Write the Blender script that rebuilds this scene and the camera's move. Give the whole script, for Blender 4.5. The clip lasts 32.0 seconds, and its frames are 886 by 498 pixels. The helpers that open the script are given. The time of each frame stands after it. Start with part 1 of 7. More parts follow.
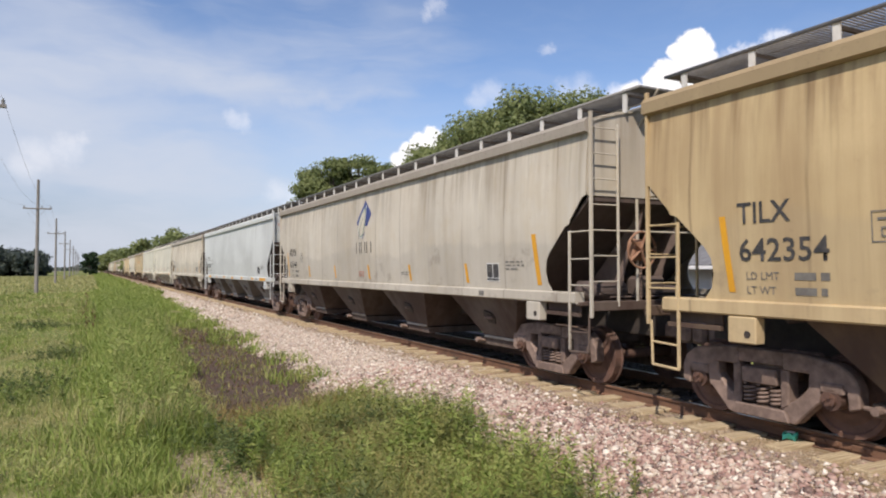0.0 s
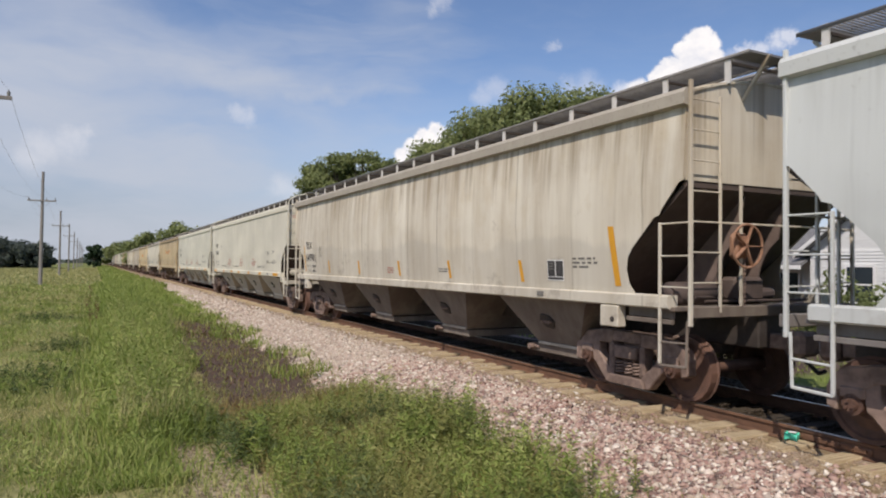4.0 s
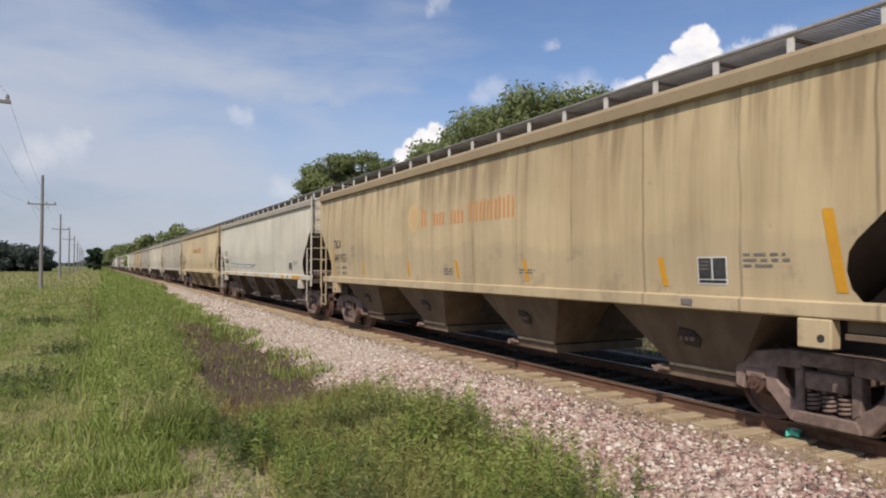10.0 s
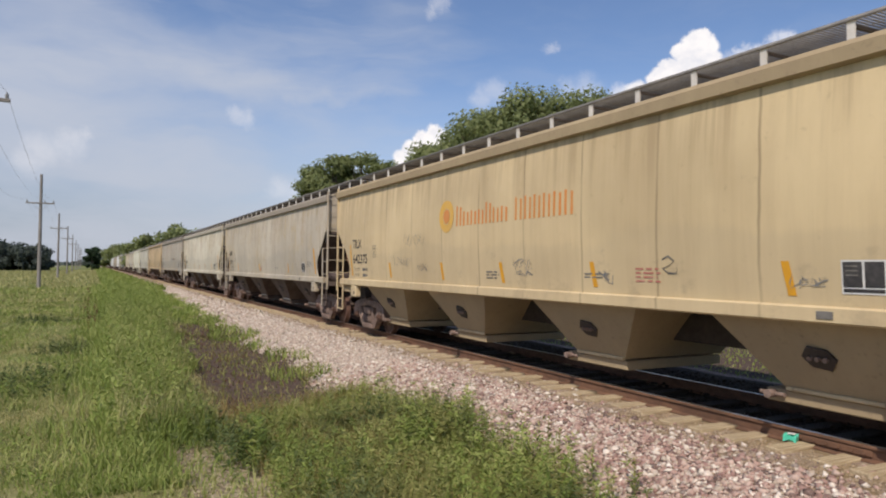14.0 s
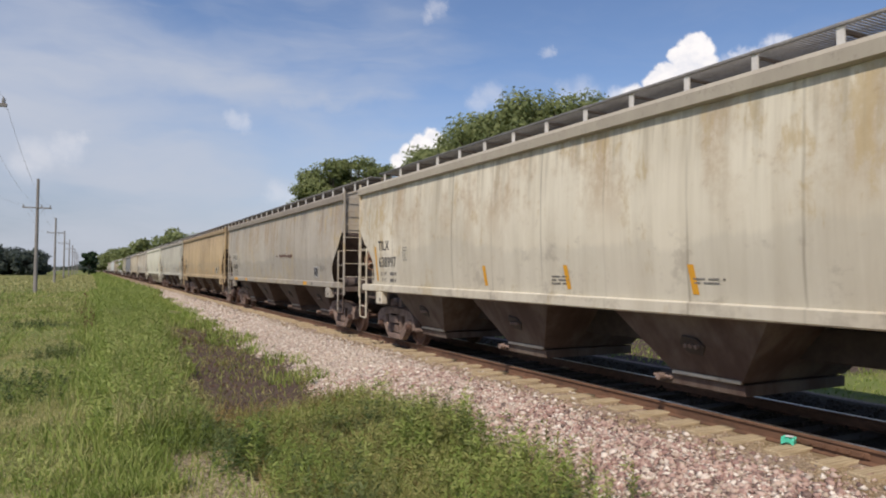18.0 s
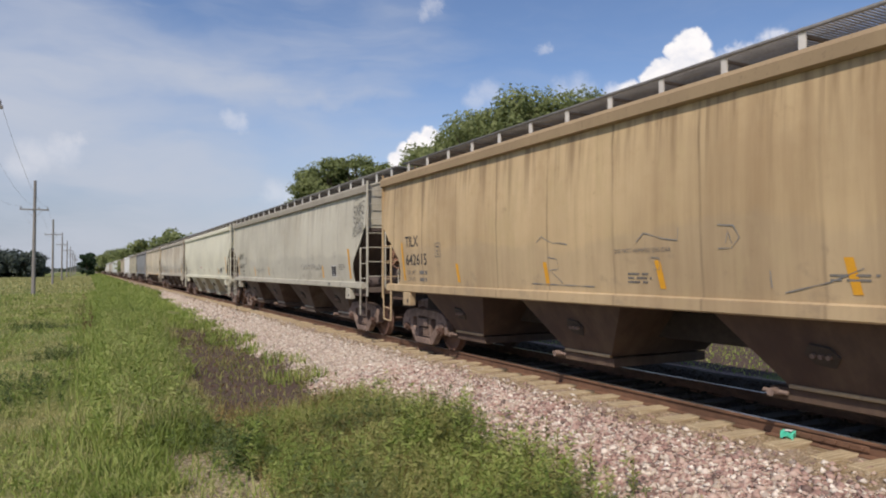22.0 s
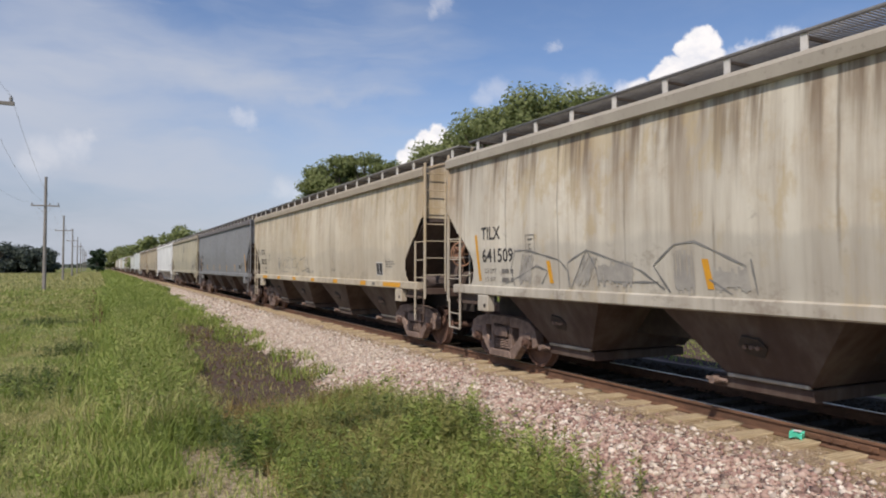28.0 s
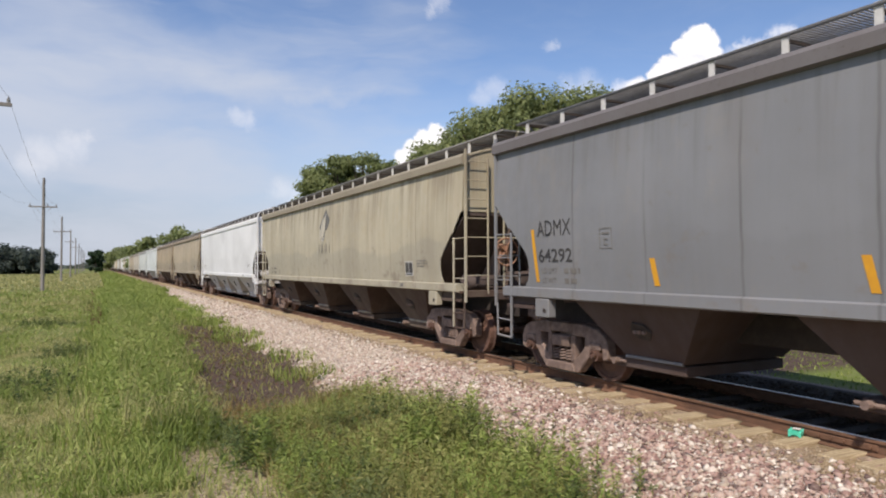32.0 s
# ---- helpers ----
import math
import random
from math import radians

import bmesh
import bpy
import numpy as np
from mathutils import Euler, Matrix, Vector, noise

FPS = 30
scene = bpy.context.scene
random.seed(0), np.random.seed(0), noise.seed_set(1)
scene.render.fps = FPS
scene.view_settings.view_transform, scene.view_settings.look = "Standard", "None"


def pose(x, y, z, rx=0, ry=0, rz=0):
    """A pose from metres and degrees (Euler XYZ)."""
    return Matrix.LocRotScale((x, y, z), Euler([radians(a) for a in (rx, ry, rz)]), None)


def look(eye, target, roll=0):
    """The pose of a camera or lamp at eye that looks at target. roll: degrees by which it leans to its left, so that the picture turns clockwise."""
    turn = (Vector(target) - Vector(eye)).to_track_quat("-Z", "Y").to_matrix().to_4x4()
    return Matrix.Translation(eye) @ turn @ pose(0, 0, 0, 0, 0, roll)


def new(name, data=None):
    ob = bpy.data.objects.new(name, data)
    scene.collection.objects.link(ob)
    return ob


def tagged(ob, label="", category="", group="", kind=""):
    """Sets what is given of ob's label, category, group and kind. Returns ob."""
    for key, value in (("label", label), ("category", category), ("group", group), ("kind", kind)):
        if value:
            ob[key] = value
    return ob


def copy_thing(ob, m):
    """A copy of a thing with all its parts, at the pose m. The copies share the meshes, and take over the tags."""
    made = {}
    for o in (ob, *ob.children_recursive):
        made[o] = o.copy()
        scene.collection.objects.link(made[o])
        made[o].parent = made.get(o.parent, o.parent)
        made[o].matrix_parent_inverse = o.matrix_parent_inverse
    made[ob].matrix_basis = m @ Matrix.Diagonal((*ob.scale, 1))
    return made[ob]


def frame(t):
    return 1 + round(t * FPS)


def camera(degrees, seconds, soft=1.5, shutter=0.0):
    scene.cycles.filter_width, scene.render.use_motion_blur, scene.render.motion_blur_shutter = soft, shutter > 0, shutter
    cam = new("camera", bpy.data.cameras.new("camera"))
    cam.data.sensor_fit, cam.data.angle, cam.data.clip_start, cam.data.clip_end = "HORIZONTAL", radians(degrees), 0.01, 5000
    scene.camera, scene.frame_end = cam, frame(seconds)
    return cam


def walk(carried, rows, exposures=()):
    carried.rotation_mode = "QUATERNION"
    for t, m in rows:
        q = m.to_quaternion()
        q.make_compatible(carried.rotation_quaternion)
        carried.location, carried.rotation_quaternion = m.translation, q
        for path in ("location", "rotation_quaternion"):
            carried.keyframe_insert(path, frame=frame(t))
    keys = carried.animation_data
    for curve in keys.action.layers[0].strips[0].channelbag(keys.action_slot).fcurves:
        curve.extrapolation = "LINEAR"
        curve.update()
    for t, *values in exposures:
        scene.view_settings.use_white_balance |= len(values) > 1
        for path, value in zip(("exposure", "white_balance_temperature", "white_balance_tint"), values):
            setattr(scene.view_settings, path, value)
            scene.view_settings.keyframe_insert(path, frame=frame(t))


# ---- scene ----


# ---- characters for the stencils ----
MARKS = [("TILX", "642354"), ("ADMX", "63144"), ("CITX", "700728"), ("TILX", "649901"), ("MBKX", "190077"), ("MBKX", "190104"), ("TILX", "641933"),
         ("CITX", "700608"), ("TILX", "642375"), ("ADMX", "63919"), ("TILX", "638997"), ("ADMX", "636009"), ("TILX", "642615"), ("ADMX", "636191"),
         ("TILX", "641509"), ("CITX", "702102"), ("ADMX", "64292")]
GLYPHS = {}
for word in sorted({w for pair in MARKS for w in pair} | {"LD LMT", "LT WT", "DO NOT HAMMER ON CAR", "WARNING"}):
    cu = bpy.data.curves.new("text", "FONT")
    cu.body, cu.size, cu.resolution_u, cu.offset = word, 1.0, 2, 0.0 if "M" in word or "W" in word else 0.012
    tmp = new("text", cu)
    bpy.context.view_layer.update()
    GLYPHS[word] = bpy.data.meshes.new_from_object(tmp.evaluated_get(bpy.context.evaluated_depsgraph_get()))
    bpy.data.objects.remove(tmp)

# ---- camera: a hand-held stand beside the line, only its aim drifts ----
cam = camera(65.88, 32.0, soft=2.0, shutter=0.04)
EYE = (0.0, 0.0, 1.87)
AIM = [
    (0, 91.67, 0.019, -27.23), (0.5, 91.619, -0.037, -27.189), (1, 91.543, -0.171, -27.133), (1.5, 91.494, -0.148, -27.085),
    (2, 91.482, -0.15, -27.066), (2.5, 91.457, -0.311, -27.031), (3, 91.417, -0.572, -26.995), (3.5, 91.376, -0.639, -26.981),
    (5.5, 91.305, -0.399, -26.996), (6, 91.339, -0.396, -27.014), (6.5, 91.386, -0.391, -27.036), (7, 91.402, -0.423, -27.049),
    (7.5, 91.411, -0.377, -27.046), (8, 91.415, -0.234, -27.024), (8.5, 91.405, -0.135, -27.01), (9, 91.377, -0.045, -26.994),
    (9.5, 91.359, -0.044, -26.963), (10, 91.353, -0.087, -26.956), (10.5, 91.355, -0.074, -26.963), (11, 91.377, -0.049, -26.932),
    (11.5, 91.424, -0.084, -26.935), (12, 91.47, -0.118, -26.962), (12.5, 91.489, -0.211, -26.992), (13, 91.51, -0.391, -27.035),
    (13.5, 91.52, -0.53, -27.068), (14, 91.526, -0.522, -27.08), (14.5, 91.551, -0.511, -27.075), (16.5, 91.739, -0.58, -27.175),
    (17, 91.804, -0.568, -27.218), (17.5, 91.842, -0.48, -27.264), (18, 91.835, -0.369, -27.287), (18.5, 91.807, -0.364, -27.28),
    (19, 91.791, -0.362, -27.288), (19.5, 91.784, -0.325, -27.328), (20, 91.775, -0.219, -27.355), (20.5, 91.752, -0.137, -27.388),
    (21, 91.715, -0.079, -27.427), (21.5, 91.681, 0.028, -27.436), (22, 91.656, 0.197, -27.41), (22.5, 91.639, 0.21, -27.379),
    (23, 91.641, 0.1, -27.373), (23.5, 91.65, 0.089, -27.372), (24, 91.641, 0.034, -27.374), (24.5, 91.636, -0.104, -27.373),
    (25, 91.63, -0.237, -27.341), (25.5, 91.635, -0.254, -27.297), (27.5, 91.495, -0.147, -26.757), (28, 91.477, -0.096, -26.751),
    (28.5, 91.445, -0.015, -26.741), (29, 91.438, 0.017, -26.733), (29.5, 91.439, 0.0, -26.714), (30, 91.431, -0.114, -26.707),
    (30.5, 91.436, -0.136, -26.725), (31, 91.435, -0.1, -26.753), (31.5, 91.43, 0.007, -26.808), (32, 91.434, 0.134, -26.86)]
walk(cam, [(t, pose(*EYE, rx, ry, rz)) for t, rx, ry, rz in AIM], exposures=[(0, 0.27, 6630, 14.5), (1.0, 0.2, 6630, 14.5), (2.0, 0.1, 6630, 14.5), (3.0, 0.03, 6630, 14.5), (5.0, 0.0, 6630, 14.5), (29.5, 0.0, 6630, 14.5), (30.5, 0.07, 6630, 14.5), (31.0, 0.15, 6630, 14.5), (32.0, 0.2, 6630, 14.5)])

# ---- world, sun, exposure ----
SUN_EL, SUN_AZ = radians(48), math.atan2(-0.74, -0.67)
sun_dir = Vector((math.cos(SUN_EL) * math.sin(SUN_AZ), math.cos(SUN_EL) * math.cos(SUN_AZ), math.sin(SUN_EL)))
sun = new("sun", bpy.data.lights.new("sun", "SUN"))
sun.data.energy, sun.data.angle, sun.data.color = 4.0, radians(0.53), (1.0, 0.92, 0.80)
sun.matrix_world = look(sun_dir * 100, (0, 0, 0))



class Nodes:
    """Short hand for building node trees."""

    def __init__(self, tree):
        self.tree = tree
        tree.nodes.clear()

    def add(self, kind, ins=None, **props):
        n = self.tree.nodes.new(kind)
        for k, v in props.items():
            if k == "operation":
                n.operation = v
            elif k == "blend_type":
                n.blend_type = v
            elif k == "data_type":
                n.data_type = v
            elif k == "interpolation_type":
                n.interpolation_type = v
            elif k == "noise_dimensions":
                n.noise_dimensions = v
            elif k == "feature":
                n.feature = v
            elif k == "sky_type":
                n.sky_type = v
        for k, v in (ins or {}).items():
            s = n.inputs[k]
            if isinstance(v, bpy.types.NodeSocket):
                self.tree.links.new(v, s)
            else:
                s.default_value = v
        return n

    def math(self, op, a, b=0.0, c=0.0):
        return self.add("ShaderNodeMath", {0: a, 1: b, 2: c}, operation=op).outputs[0]

    def vmath(self, op, a, b=(0, 0, 0)):
        n = self.add("ShaderNodeVectorMath", {0: a, 1: b}, operation=op)
        return n.outputs["Value"] if op in ("DISTANCE", "LENGTH", "DOT_PRODUCT") else n.outputs[0]

    def step(self, v, lo, hi, a=0.0, b=1.0):
        return self.add("ShaderNodeMapRange", {"Value": v, "From Min": lo, "From Max": hi, "To Min": a, "To Max": b},
                        interpolation_type="SMOOTHSTEP").outputs[0]

    def noise(self, vec, scale, detail=4.0, rough=0.55, dist=0.0):
        return self.add("ShaderNodeTexNoise", {"Vector": vec, "Scale": scale, "Detail": detail, "Roughness": rough, "Distortion": dist})

    def mix(self, fac, a, b, blend="MIX"):
        n = self.add("ShaderNodeMix", data_type="RGBA", blend_type=blend)
        for s, v in ((n.inputs[0], fac), (n.inputs[6], a), (n.inputs[7], b)):
            if isinstance(v, bpy.types.NodeSocket):
                self.tree.links.new(v, s)
            else:
                s.default_value = v
        return n.outputs[2]

    def ramp(self, fac, stops):
        n = self.add("ShaderNodeValToRGB", {0: fac})
        el = n.color_ramp.elements
        while len(el) < len(stops):
            el.new(0.5)
        for e, (p, c) in zip(el, stops):
            e.position, e.color = p, (*c, 1)
        return n.outputs[0]

    def scaled(self, vec, s, off=(0, 0, 0)):
        return self.add("ShaderNodeMapping", {"Vector": vec, "Scale": s, "Location": off}).outputs[0]


world = bpy.data.worlds.new("sky")
scene.world = world
world.use_nodes = True
N = Nodes(world.node_tree)
sky = N.add("ShaderNodeTexSky", sky_type="NISHITA")
sky.sun_disc, sky.sun_elevation, sky.sun_rotation = False, SUN_EL, SUN_AZ
sky.air_density, sky.dust_density, sky.ozone_density, sky.altitude = 1.0, 0.6, 2.2, 250
ray_dir = N.add("ShaderNodeTexCoord").outputs["Generated"]
sep = N.add("ShaderNodeSeparateXYZ", {0: ray_dir})
# thin cirrus veil, thickest over the far left of the line
drift = N.noise(N.scaled(ray_dir, (2.2, 2.2, 5.0), (1.7, 0.2, 0.4)), 1.6, 4, 0.55).outputs["Color"]
drifted = N.vmath("ADD", ray_dir, N.vmath("MULTIPLY", N.vmath("SUBTRACT", drift, (0.5, 0.5, 0.5)), (0.16, 0.16, 0.10)))
veil_n = N.noise(N.scaled(drifted, (1.5, 1.5, 6.0), (3.1, 0.4, 1.7)), 2.0, 5, 0.5).outputs[0]
wisp_n = N.noise(N.scaled(drifted, (3.0, 3.0, 15.0), (0.3, 2.2, 0.5)), 1.7, 6, 0.6).outputs[0]
side = N.step(sep.outputs["X"], -0.12, 0.52, 1.0, 0.0)
bank = N.step(sep.outputs["Z"], 0.20, 0.40, 1.0, 0.15)
thick = N.math("MULTIPLY", side, bank)
veil = N.math("MULTIPLY", N.step(N.math("ADD", veil_n, N.math("MULTIPLY", thick, 0.42)), 0.52, 1.05), 0.80)
wisp = N.math("MULTIPLY", N.step(wisp_n, 0.46, 0.72), N.math("MULTIPLY_ADD", side, 0.28, 0.06))
low = N.step(sep.outputs["Z"], 0.0, 0.30, 0.80, 0.0)
veil = N.math("ADD", veil, N.math("MULTIPLY", wisp, N.math("SUBTRACT", 1.0, veil)))
# long pale streaks in the veil: (direction, half length, half height)
STREAKS = [((0.02, 0.967, 0.250), 0.17, 0.022), ((0.19, 0.95, 0.246), 0.10, 0.014), ((0.30, 0.92, 0.240), 0.09, 0.008), ((-0.06, 0.96, 0.315), 0.14, 0.035), ((-0.03, 0.97, 0.20), 0.16, 0.02)]
tangle = N.vmath("ADD", ray_dir, N.vmath("MULTIPLY", N.vmath("SUBTRACT", N.noise(ray_dir, 9.0, 5, 0.6).outputs["Color"], (0.5, 0.5, 0.5)), (0.14, 0.10, 0.055)))
for c, w, h in STREAKS:
    d = N.vmath("LENGTH", N.vmath("MULTIPLY", N.vmath("SUBTRACT", tangle, c), (1 / w, 0.35 / w, 1 / h)))
    m = N.math("MULTIPLY", N.step(d, 0.1, 1.5, 1.0, 0.0), 0.36)
    veil = N.math("ADD", veil, N.math("MULTIPLY", m, N.math("SUBTRACT", 1.0, veil)))
# cumulus heads: (direction, size)
HEADS = [((0.706, 0.640, 0.304), 0.0105), ((0.700, 0.646, 0.300), 0.0125), ((0.713, 0.636, 0.293), 0.0125), ((0.690, 0.661, 0.291), 0.009), ((0.702, 0.655, 0.280), 0.016), ((0.716, 0.641, 0.270), 0.017),
         ((0.684, 0.677, 0.268), 0.012), ((0.674, 0.690, 0.259), 0.010), ((0.699, 0.667, 0.256), 0.020), ((0.727, 0.635, 0.258), 0.016), ((0.659, 0.711, 0.240), 0.013), ((0.686, 0.685, 0.243), 0.020),
         ((0.435, 0.880, 0.191), 0.011), ((0.421, 0.888, 0.180), 0.012), ((0.407, 0.897, 0.168), 0.012), ((0.398, 0.903, 0.154), 0.013), ((0.425, 0.888, 0.160), 0.022), ((0.440, 0.880, 0.180), 0.016)]
SMALL = [((0.771, 0.563, 0.294), 0.009), ((0.764, 0.576, 0.288), 0.012), ((0.744, 0.605, 0.280), 0.010), ((0.755, 0.596, 0.276), 0.012), ((0.736, 0.620, 0.266), 0.014), ((0.645, 0.725, 0.236), 0.016)]
PUFFS = [((-0.060, 0.988, 0.143), 0.016), ((-0.040, 0.988, 0.149), 0.014), ((-0.024, 0.987, 0.157), 0.014), ((-0.012, 0.987, 0.168), 0.008), ((0.184, 0.962, 0.204), 0.010), ((0.172, 0.964, 0.205), 0.009),
         ((0.236, 0.966, 0.108), 0.014), ((0.250, 0.963, 0.100), 0.014), ((0.503, 0.827, 0.250), 0.013), ((0.491, 0.837, 0.243), 0.014), ((0.607, 0.754, 0.249), 0.016), ((0.590, 0.768, 0.249), 0.012),
         ((0.416, 0.834, 0.363), 0.010), ((0.410, 0.840, 0.356), 0.008), ((0.557, 0.772, 0.306), 0.006), ((-0.075, 0.988, 0.125), 0.014), ((0.330, 0.935, 0.130), 0.02)]
warp = N.noise(ray_dir, 46.0, 7, 0.62).outputs["Color"]
warped = N.vmath("ADD", ray_dir, N.vmath("MULTIPLY", N.vmath("SUBTRACT", warp, (0.5, 0.5, 0.5)), (0.022, 0.022, 0.022)))
tufted = N.vmath("ADD", ray_dir, N.vmath("MULTIPLY", N.vmath("SUBTRACT", N.noise(ray_dir, 34.0, 7, 0.68).outputs["Color"], (0.5, 0.5, 0.5)), (0.05, 0.05, 0.035)))


def cloud_mask(vec, blobs, edge):
    best = None
    for c, r in blobs:
        d = N.vmath("DISTANCE", vec, Vector(c).normalized())
        m = N.step(d, r * (1 - edge), r * (1 + edge), 1.0, 0.0)
        best = m if best is None else N.math("MAXIMUM", best, m)
    return best


heads = cloud_mask(warped, [(c, r * 1.3) for c, r in HEADS], 0.20)
small = N.math("MULTIPLY", cloud_mask(tufted, SMALL, 0.6), 0.62)
puffs = N.math("MULTIPLY", cloud_mask(tufted, PUFFS, 0.9), 0.34)
shade_n = N.noise(N.scaled(ray_dir, (30, 30, 40)), 1.0, 5, 0.6).outputs[0]
cloud_col = N.ramp(shade_n, [(0.3, (7.4, 7.8, 8.5)), (0.6, (9.9, 9.9, 9.8))])
clear = N.mix(1.0, sky.outputs[0], (1.02, 1.10, 1.22, 1), "MULTIPLY")
col = N.mix(low, clear, N.mix(side, (5.2, 6.0, 7.2, 1), (2.7, 3.25, 4.15, 1)))
col = N.mix(veil, col, (5.3, 5.85, 6.65, 1))
col = N.mix(puffs, col, (8.2, 8.4, 8.7, 1))
col = N.mix(small, col, (8.8, 9.0, 9.3, 1))
col = N.mix(heads, col, cloud_col)
bg = N.add("ShaderNodeBackground", {"Color": col, "Strength": 0.1})
out = N.add("ShaderNodeOutputWorld", {"Surface": bg.outputs[0]})

# ---- materials ----
def material(name, build, rough=0.7, metal=0.0, spec=0.4):
    m = bpy.data.materials.new(name)
    m.use_nodes = True
    n = Nodes(m.node_tree)
    bsdf = n.add("ShaderNodeBsdfPrincipled", {"Roughness": rough, "Metallic": metal, "Specular IOR Level": spec})
    n.add("ShaderNodeOutputMaterial", {"Surface": bsdf.outputs[0]})
    got = build(n)
    col, bump = got[0], got[1]
    for sock, v in (("Base Color", col), ("Roughness", got[2] if len(got) > 2 else None)):
        if v is None:
            continue
        if isinstance(v, bpy.types.NodeSocket):
            n.tree.links.new(v, bsdf.inputs[sock])
        else:
            bsdf.inputs[sock].default_value = v
    if bump is not None:
        height, strength, dist = bump
        b = n.add("ShaderNodeBump", {"Height": height, "Strength": strength, "Distance": dist})
        n.tree.links.new(b.outputs[0], bsdf.inputs["Normal"])
    return m


def car_coords(n, seed):
    obj = n.add("ShaderNodeTexCoord").outputs["Object"]
    return obj, n.vmath("ADD", obj, (seed * 3.7, seed * 17.3, 0))


def vec_y(n, vec):
    return n.add("ShaderNodeSeparateXYZ", {0: vec}).outputs["Y"]


def paint_material(name, base, dirt, seed, streak=0.5, rust=0.0, grime=0.2, rust_col=(0.36, 0.235, 0.12), joint=1.0):
    """Sun-worn enamel on sheet steel: vertical run-off streaks, seams, rust blooms and dust low down."""

    def build(n):
        obj, vec = car_coords(n, seed)
        z = n.add("ShaderNodeSeparateXYZ", {0: obj})
        runs = n.noise(n.scaled(vec, (2.6, 2.8, 0.16)), 1.0, 8, 0.68, 0.25).outputs[0]
        fine = n.noise(n.scaled(vec, (9, 9, 0.5)), 1.0, 6, 0.66, 0.3).outputs[0]
        broad = n.noise(n.scaled(vec, (0.35, 0.35, 0.5)), 1.0, 3, 0.5).outputs[0]
        grain = n.noise(vec, 28.0, 3, 0.6).outputs[0]
        speck = n.noise(vec, 5.0, 6, 0.7).outputs[0]
        col = n.mix(n.step(broad, 0.3, 0.75), (*[c * 1.06 for c in base], 1), (*[c * 0.86 for c in base], 1))
        panel = n.math("FLOOR", n.math("DIVIDE", n.math("ADD", vec_y(n, vec), 0.73 - seed * 17.3), 1.56))
        tone = n.add("ShaderNodeTexWhiteNoise", {"W": n.math("MULTIPLY_ADD", panel, 1.37, seed * 5.1)}, noise_dimensions="1D").outputs["Value"]
        col = n.mix(n.math("MULTIPLY", tone, 0.30 * joint), col, (*[c * 0.72 + d * 0.12 for c, d in zip(base, dirt)], 1))
        bands = n.noise(n.scaled(vec, (0.9, 1.15, 0.10)), 1.0, 4, 0.6, 0.15).outputs[0]
        col = n.mix(n.math("MULTIPLY", n.step(bands, 0.44, 0.64), streak * 0.62), col, (*[c * 0.45 + d * 0.55 for c, d in zip(base, dirt)], 1))
        col = n.mix(n.math("MULTIPLY", n.step(bands, 0.46, 0.30), streak * 0.5), col, (*[min(0.8, c * 1.12 + 0.02) for c in base], 1))
        m = n.math("MULTIPLY", n.step(n.math("MULTIPLY_ADD", broad, 0.35, n.math("MULTIPLY", runs, 0.8)), 0.46, 0.80), streak)
        col = n.mix(m, col, (*dirt, 1))
        col = n.mix(n.math("MULTIPLY", n.step(fine, 0.58, 0.8), streak * 0.35), col, (*[c * 0.6 for c in dirt], 1))
        if rust > 0:
            r = n.noise(n.scaled(vec, (0.9, 0.9, 0.28)), 1.0, 6, 0.6, 0.2).outputs[0]
            rm = n.math("MULTIPLY", n.step(n.math("MULTIPLY_ADD", speck, 0.3, n.math("MULTIPLY", r, 0.75)), 0.48, 0.66), n.math("MULTIPLY", n.step(z.outputs["Z"], 2.3, 3.4, 0.15, 1.0), min(0.85, rust * 1.6)))
            col = n.mix(rm, col, (*rust_col, 1))
            # small yellow-brown blooms, each with a short run below it
            b1 = n.noise(n.scaled(vec, (2.6, 2.6, 1.7)), 1.0, 4, 0.7, 0.3).outputs[0]
            b2 = n.noise(n.scaled(vec, (5.0, 5.0, 0.5)), 1.0, 4, 0.65).outputs[0]
            zone = n.noise(n.scaled(vec, (0.3, 0.3, 0.4)), 1.0, 2, 0.5).outputs[0]
            bm = n.math("MULTIPLY", n.step(n.math("MULTIPLY_ADD", zone, 0.45, n.math("MULTIPLY_ADD", b2, 0.3, n.math("MULTIPLY", b1, 0.6))), 0.69, 0.80), min(0.8, rust * 1.7))
            col = n.mix(bm, col, (0.47, 0.36, 0.19, 1))
        # run-off from the roof edge
        drip = n.noise(n.scaled(vec, (3.4, 3.4, 0.02)), 1.0, 4, 0.65).outputs[0]
        reach = n.math("MULTIPLY_ADD", drip, -3.4, 4.75)
        dm = n.math("MULTIPLY", n.step(n.math("SUBTRACT", z.outputs["Z"], reach), 0.0, 1.3), n.math("MULTIPLY", n.step(drip, 0.42, 0.62), min(1.0, streak * 1.3)))
        col = n.mix(dm, col, (*[c * 0.8 for c in dirt], 1))
        # welded sheet joints along the side
        wob = n.noise(n.scaled(vec, (0.2, 0.2, 0.9)), 1.0, 3, 0.6).outputs[0]
        ys = n.math("PINGPONG", n.math("ADD", n.math("MULTIPLY_ADD", wob, 0.10, z.outputs["Y"]), 0.73), 0.78)
        some = n.noise(n.scaled(vec, (0.1, 0.62, 0.35)), 1.0, 3, 0.7).outputs[0]
        seam = n.math("MULTIPLY", n.step(ys, 0.004, 0.032, 1.0, 0.0), n.step(some, 0.36, 0.62, 0.10 * joint, 0.75 * joint))
        col = n.mix(seam, col, (*[c * 0.55 for c in dirt], 1))
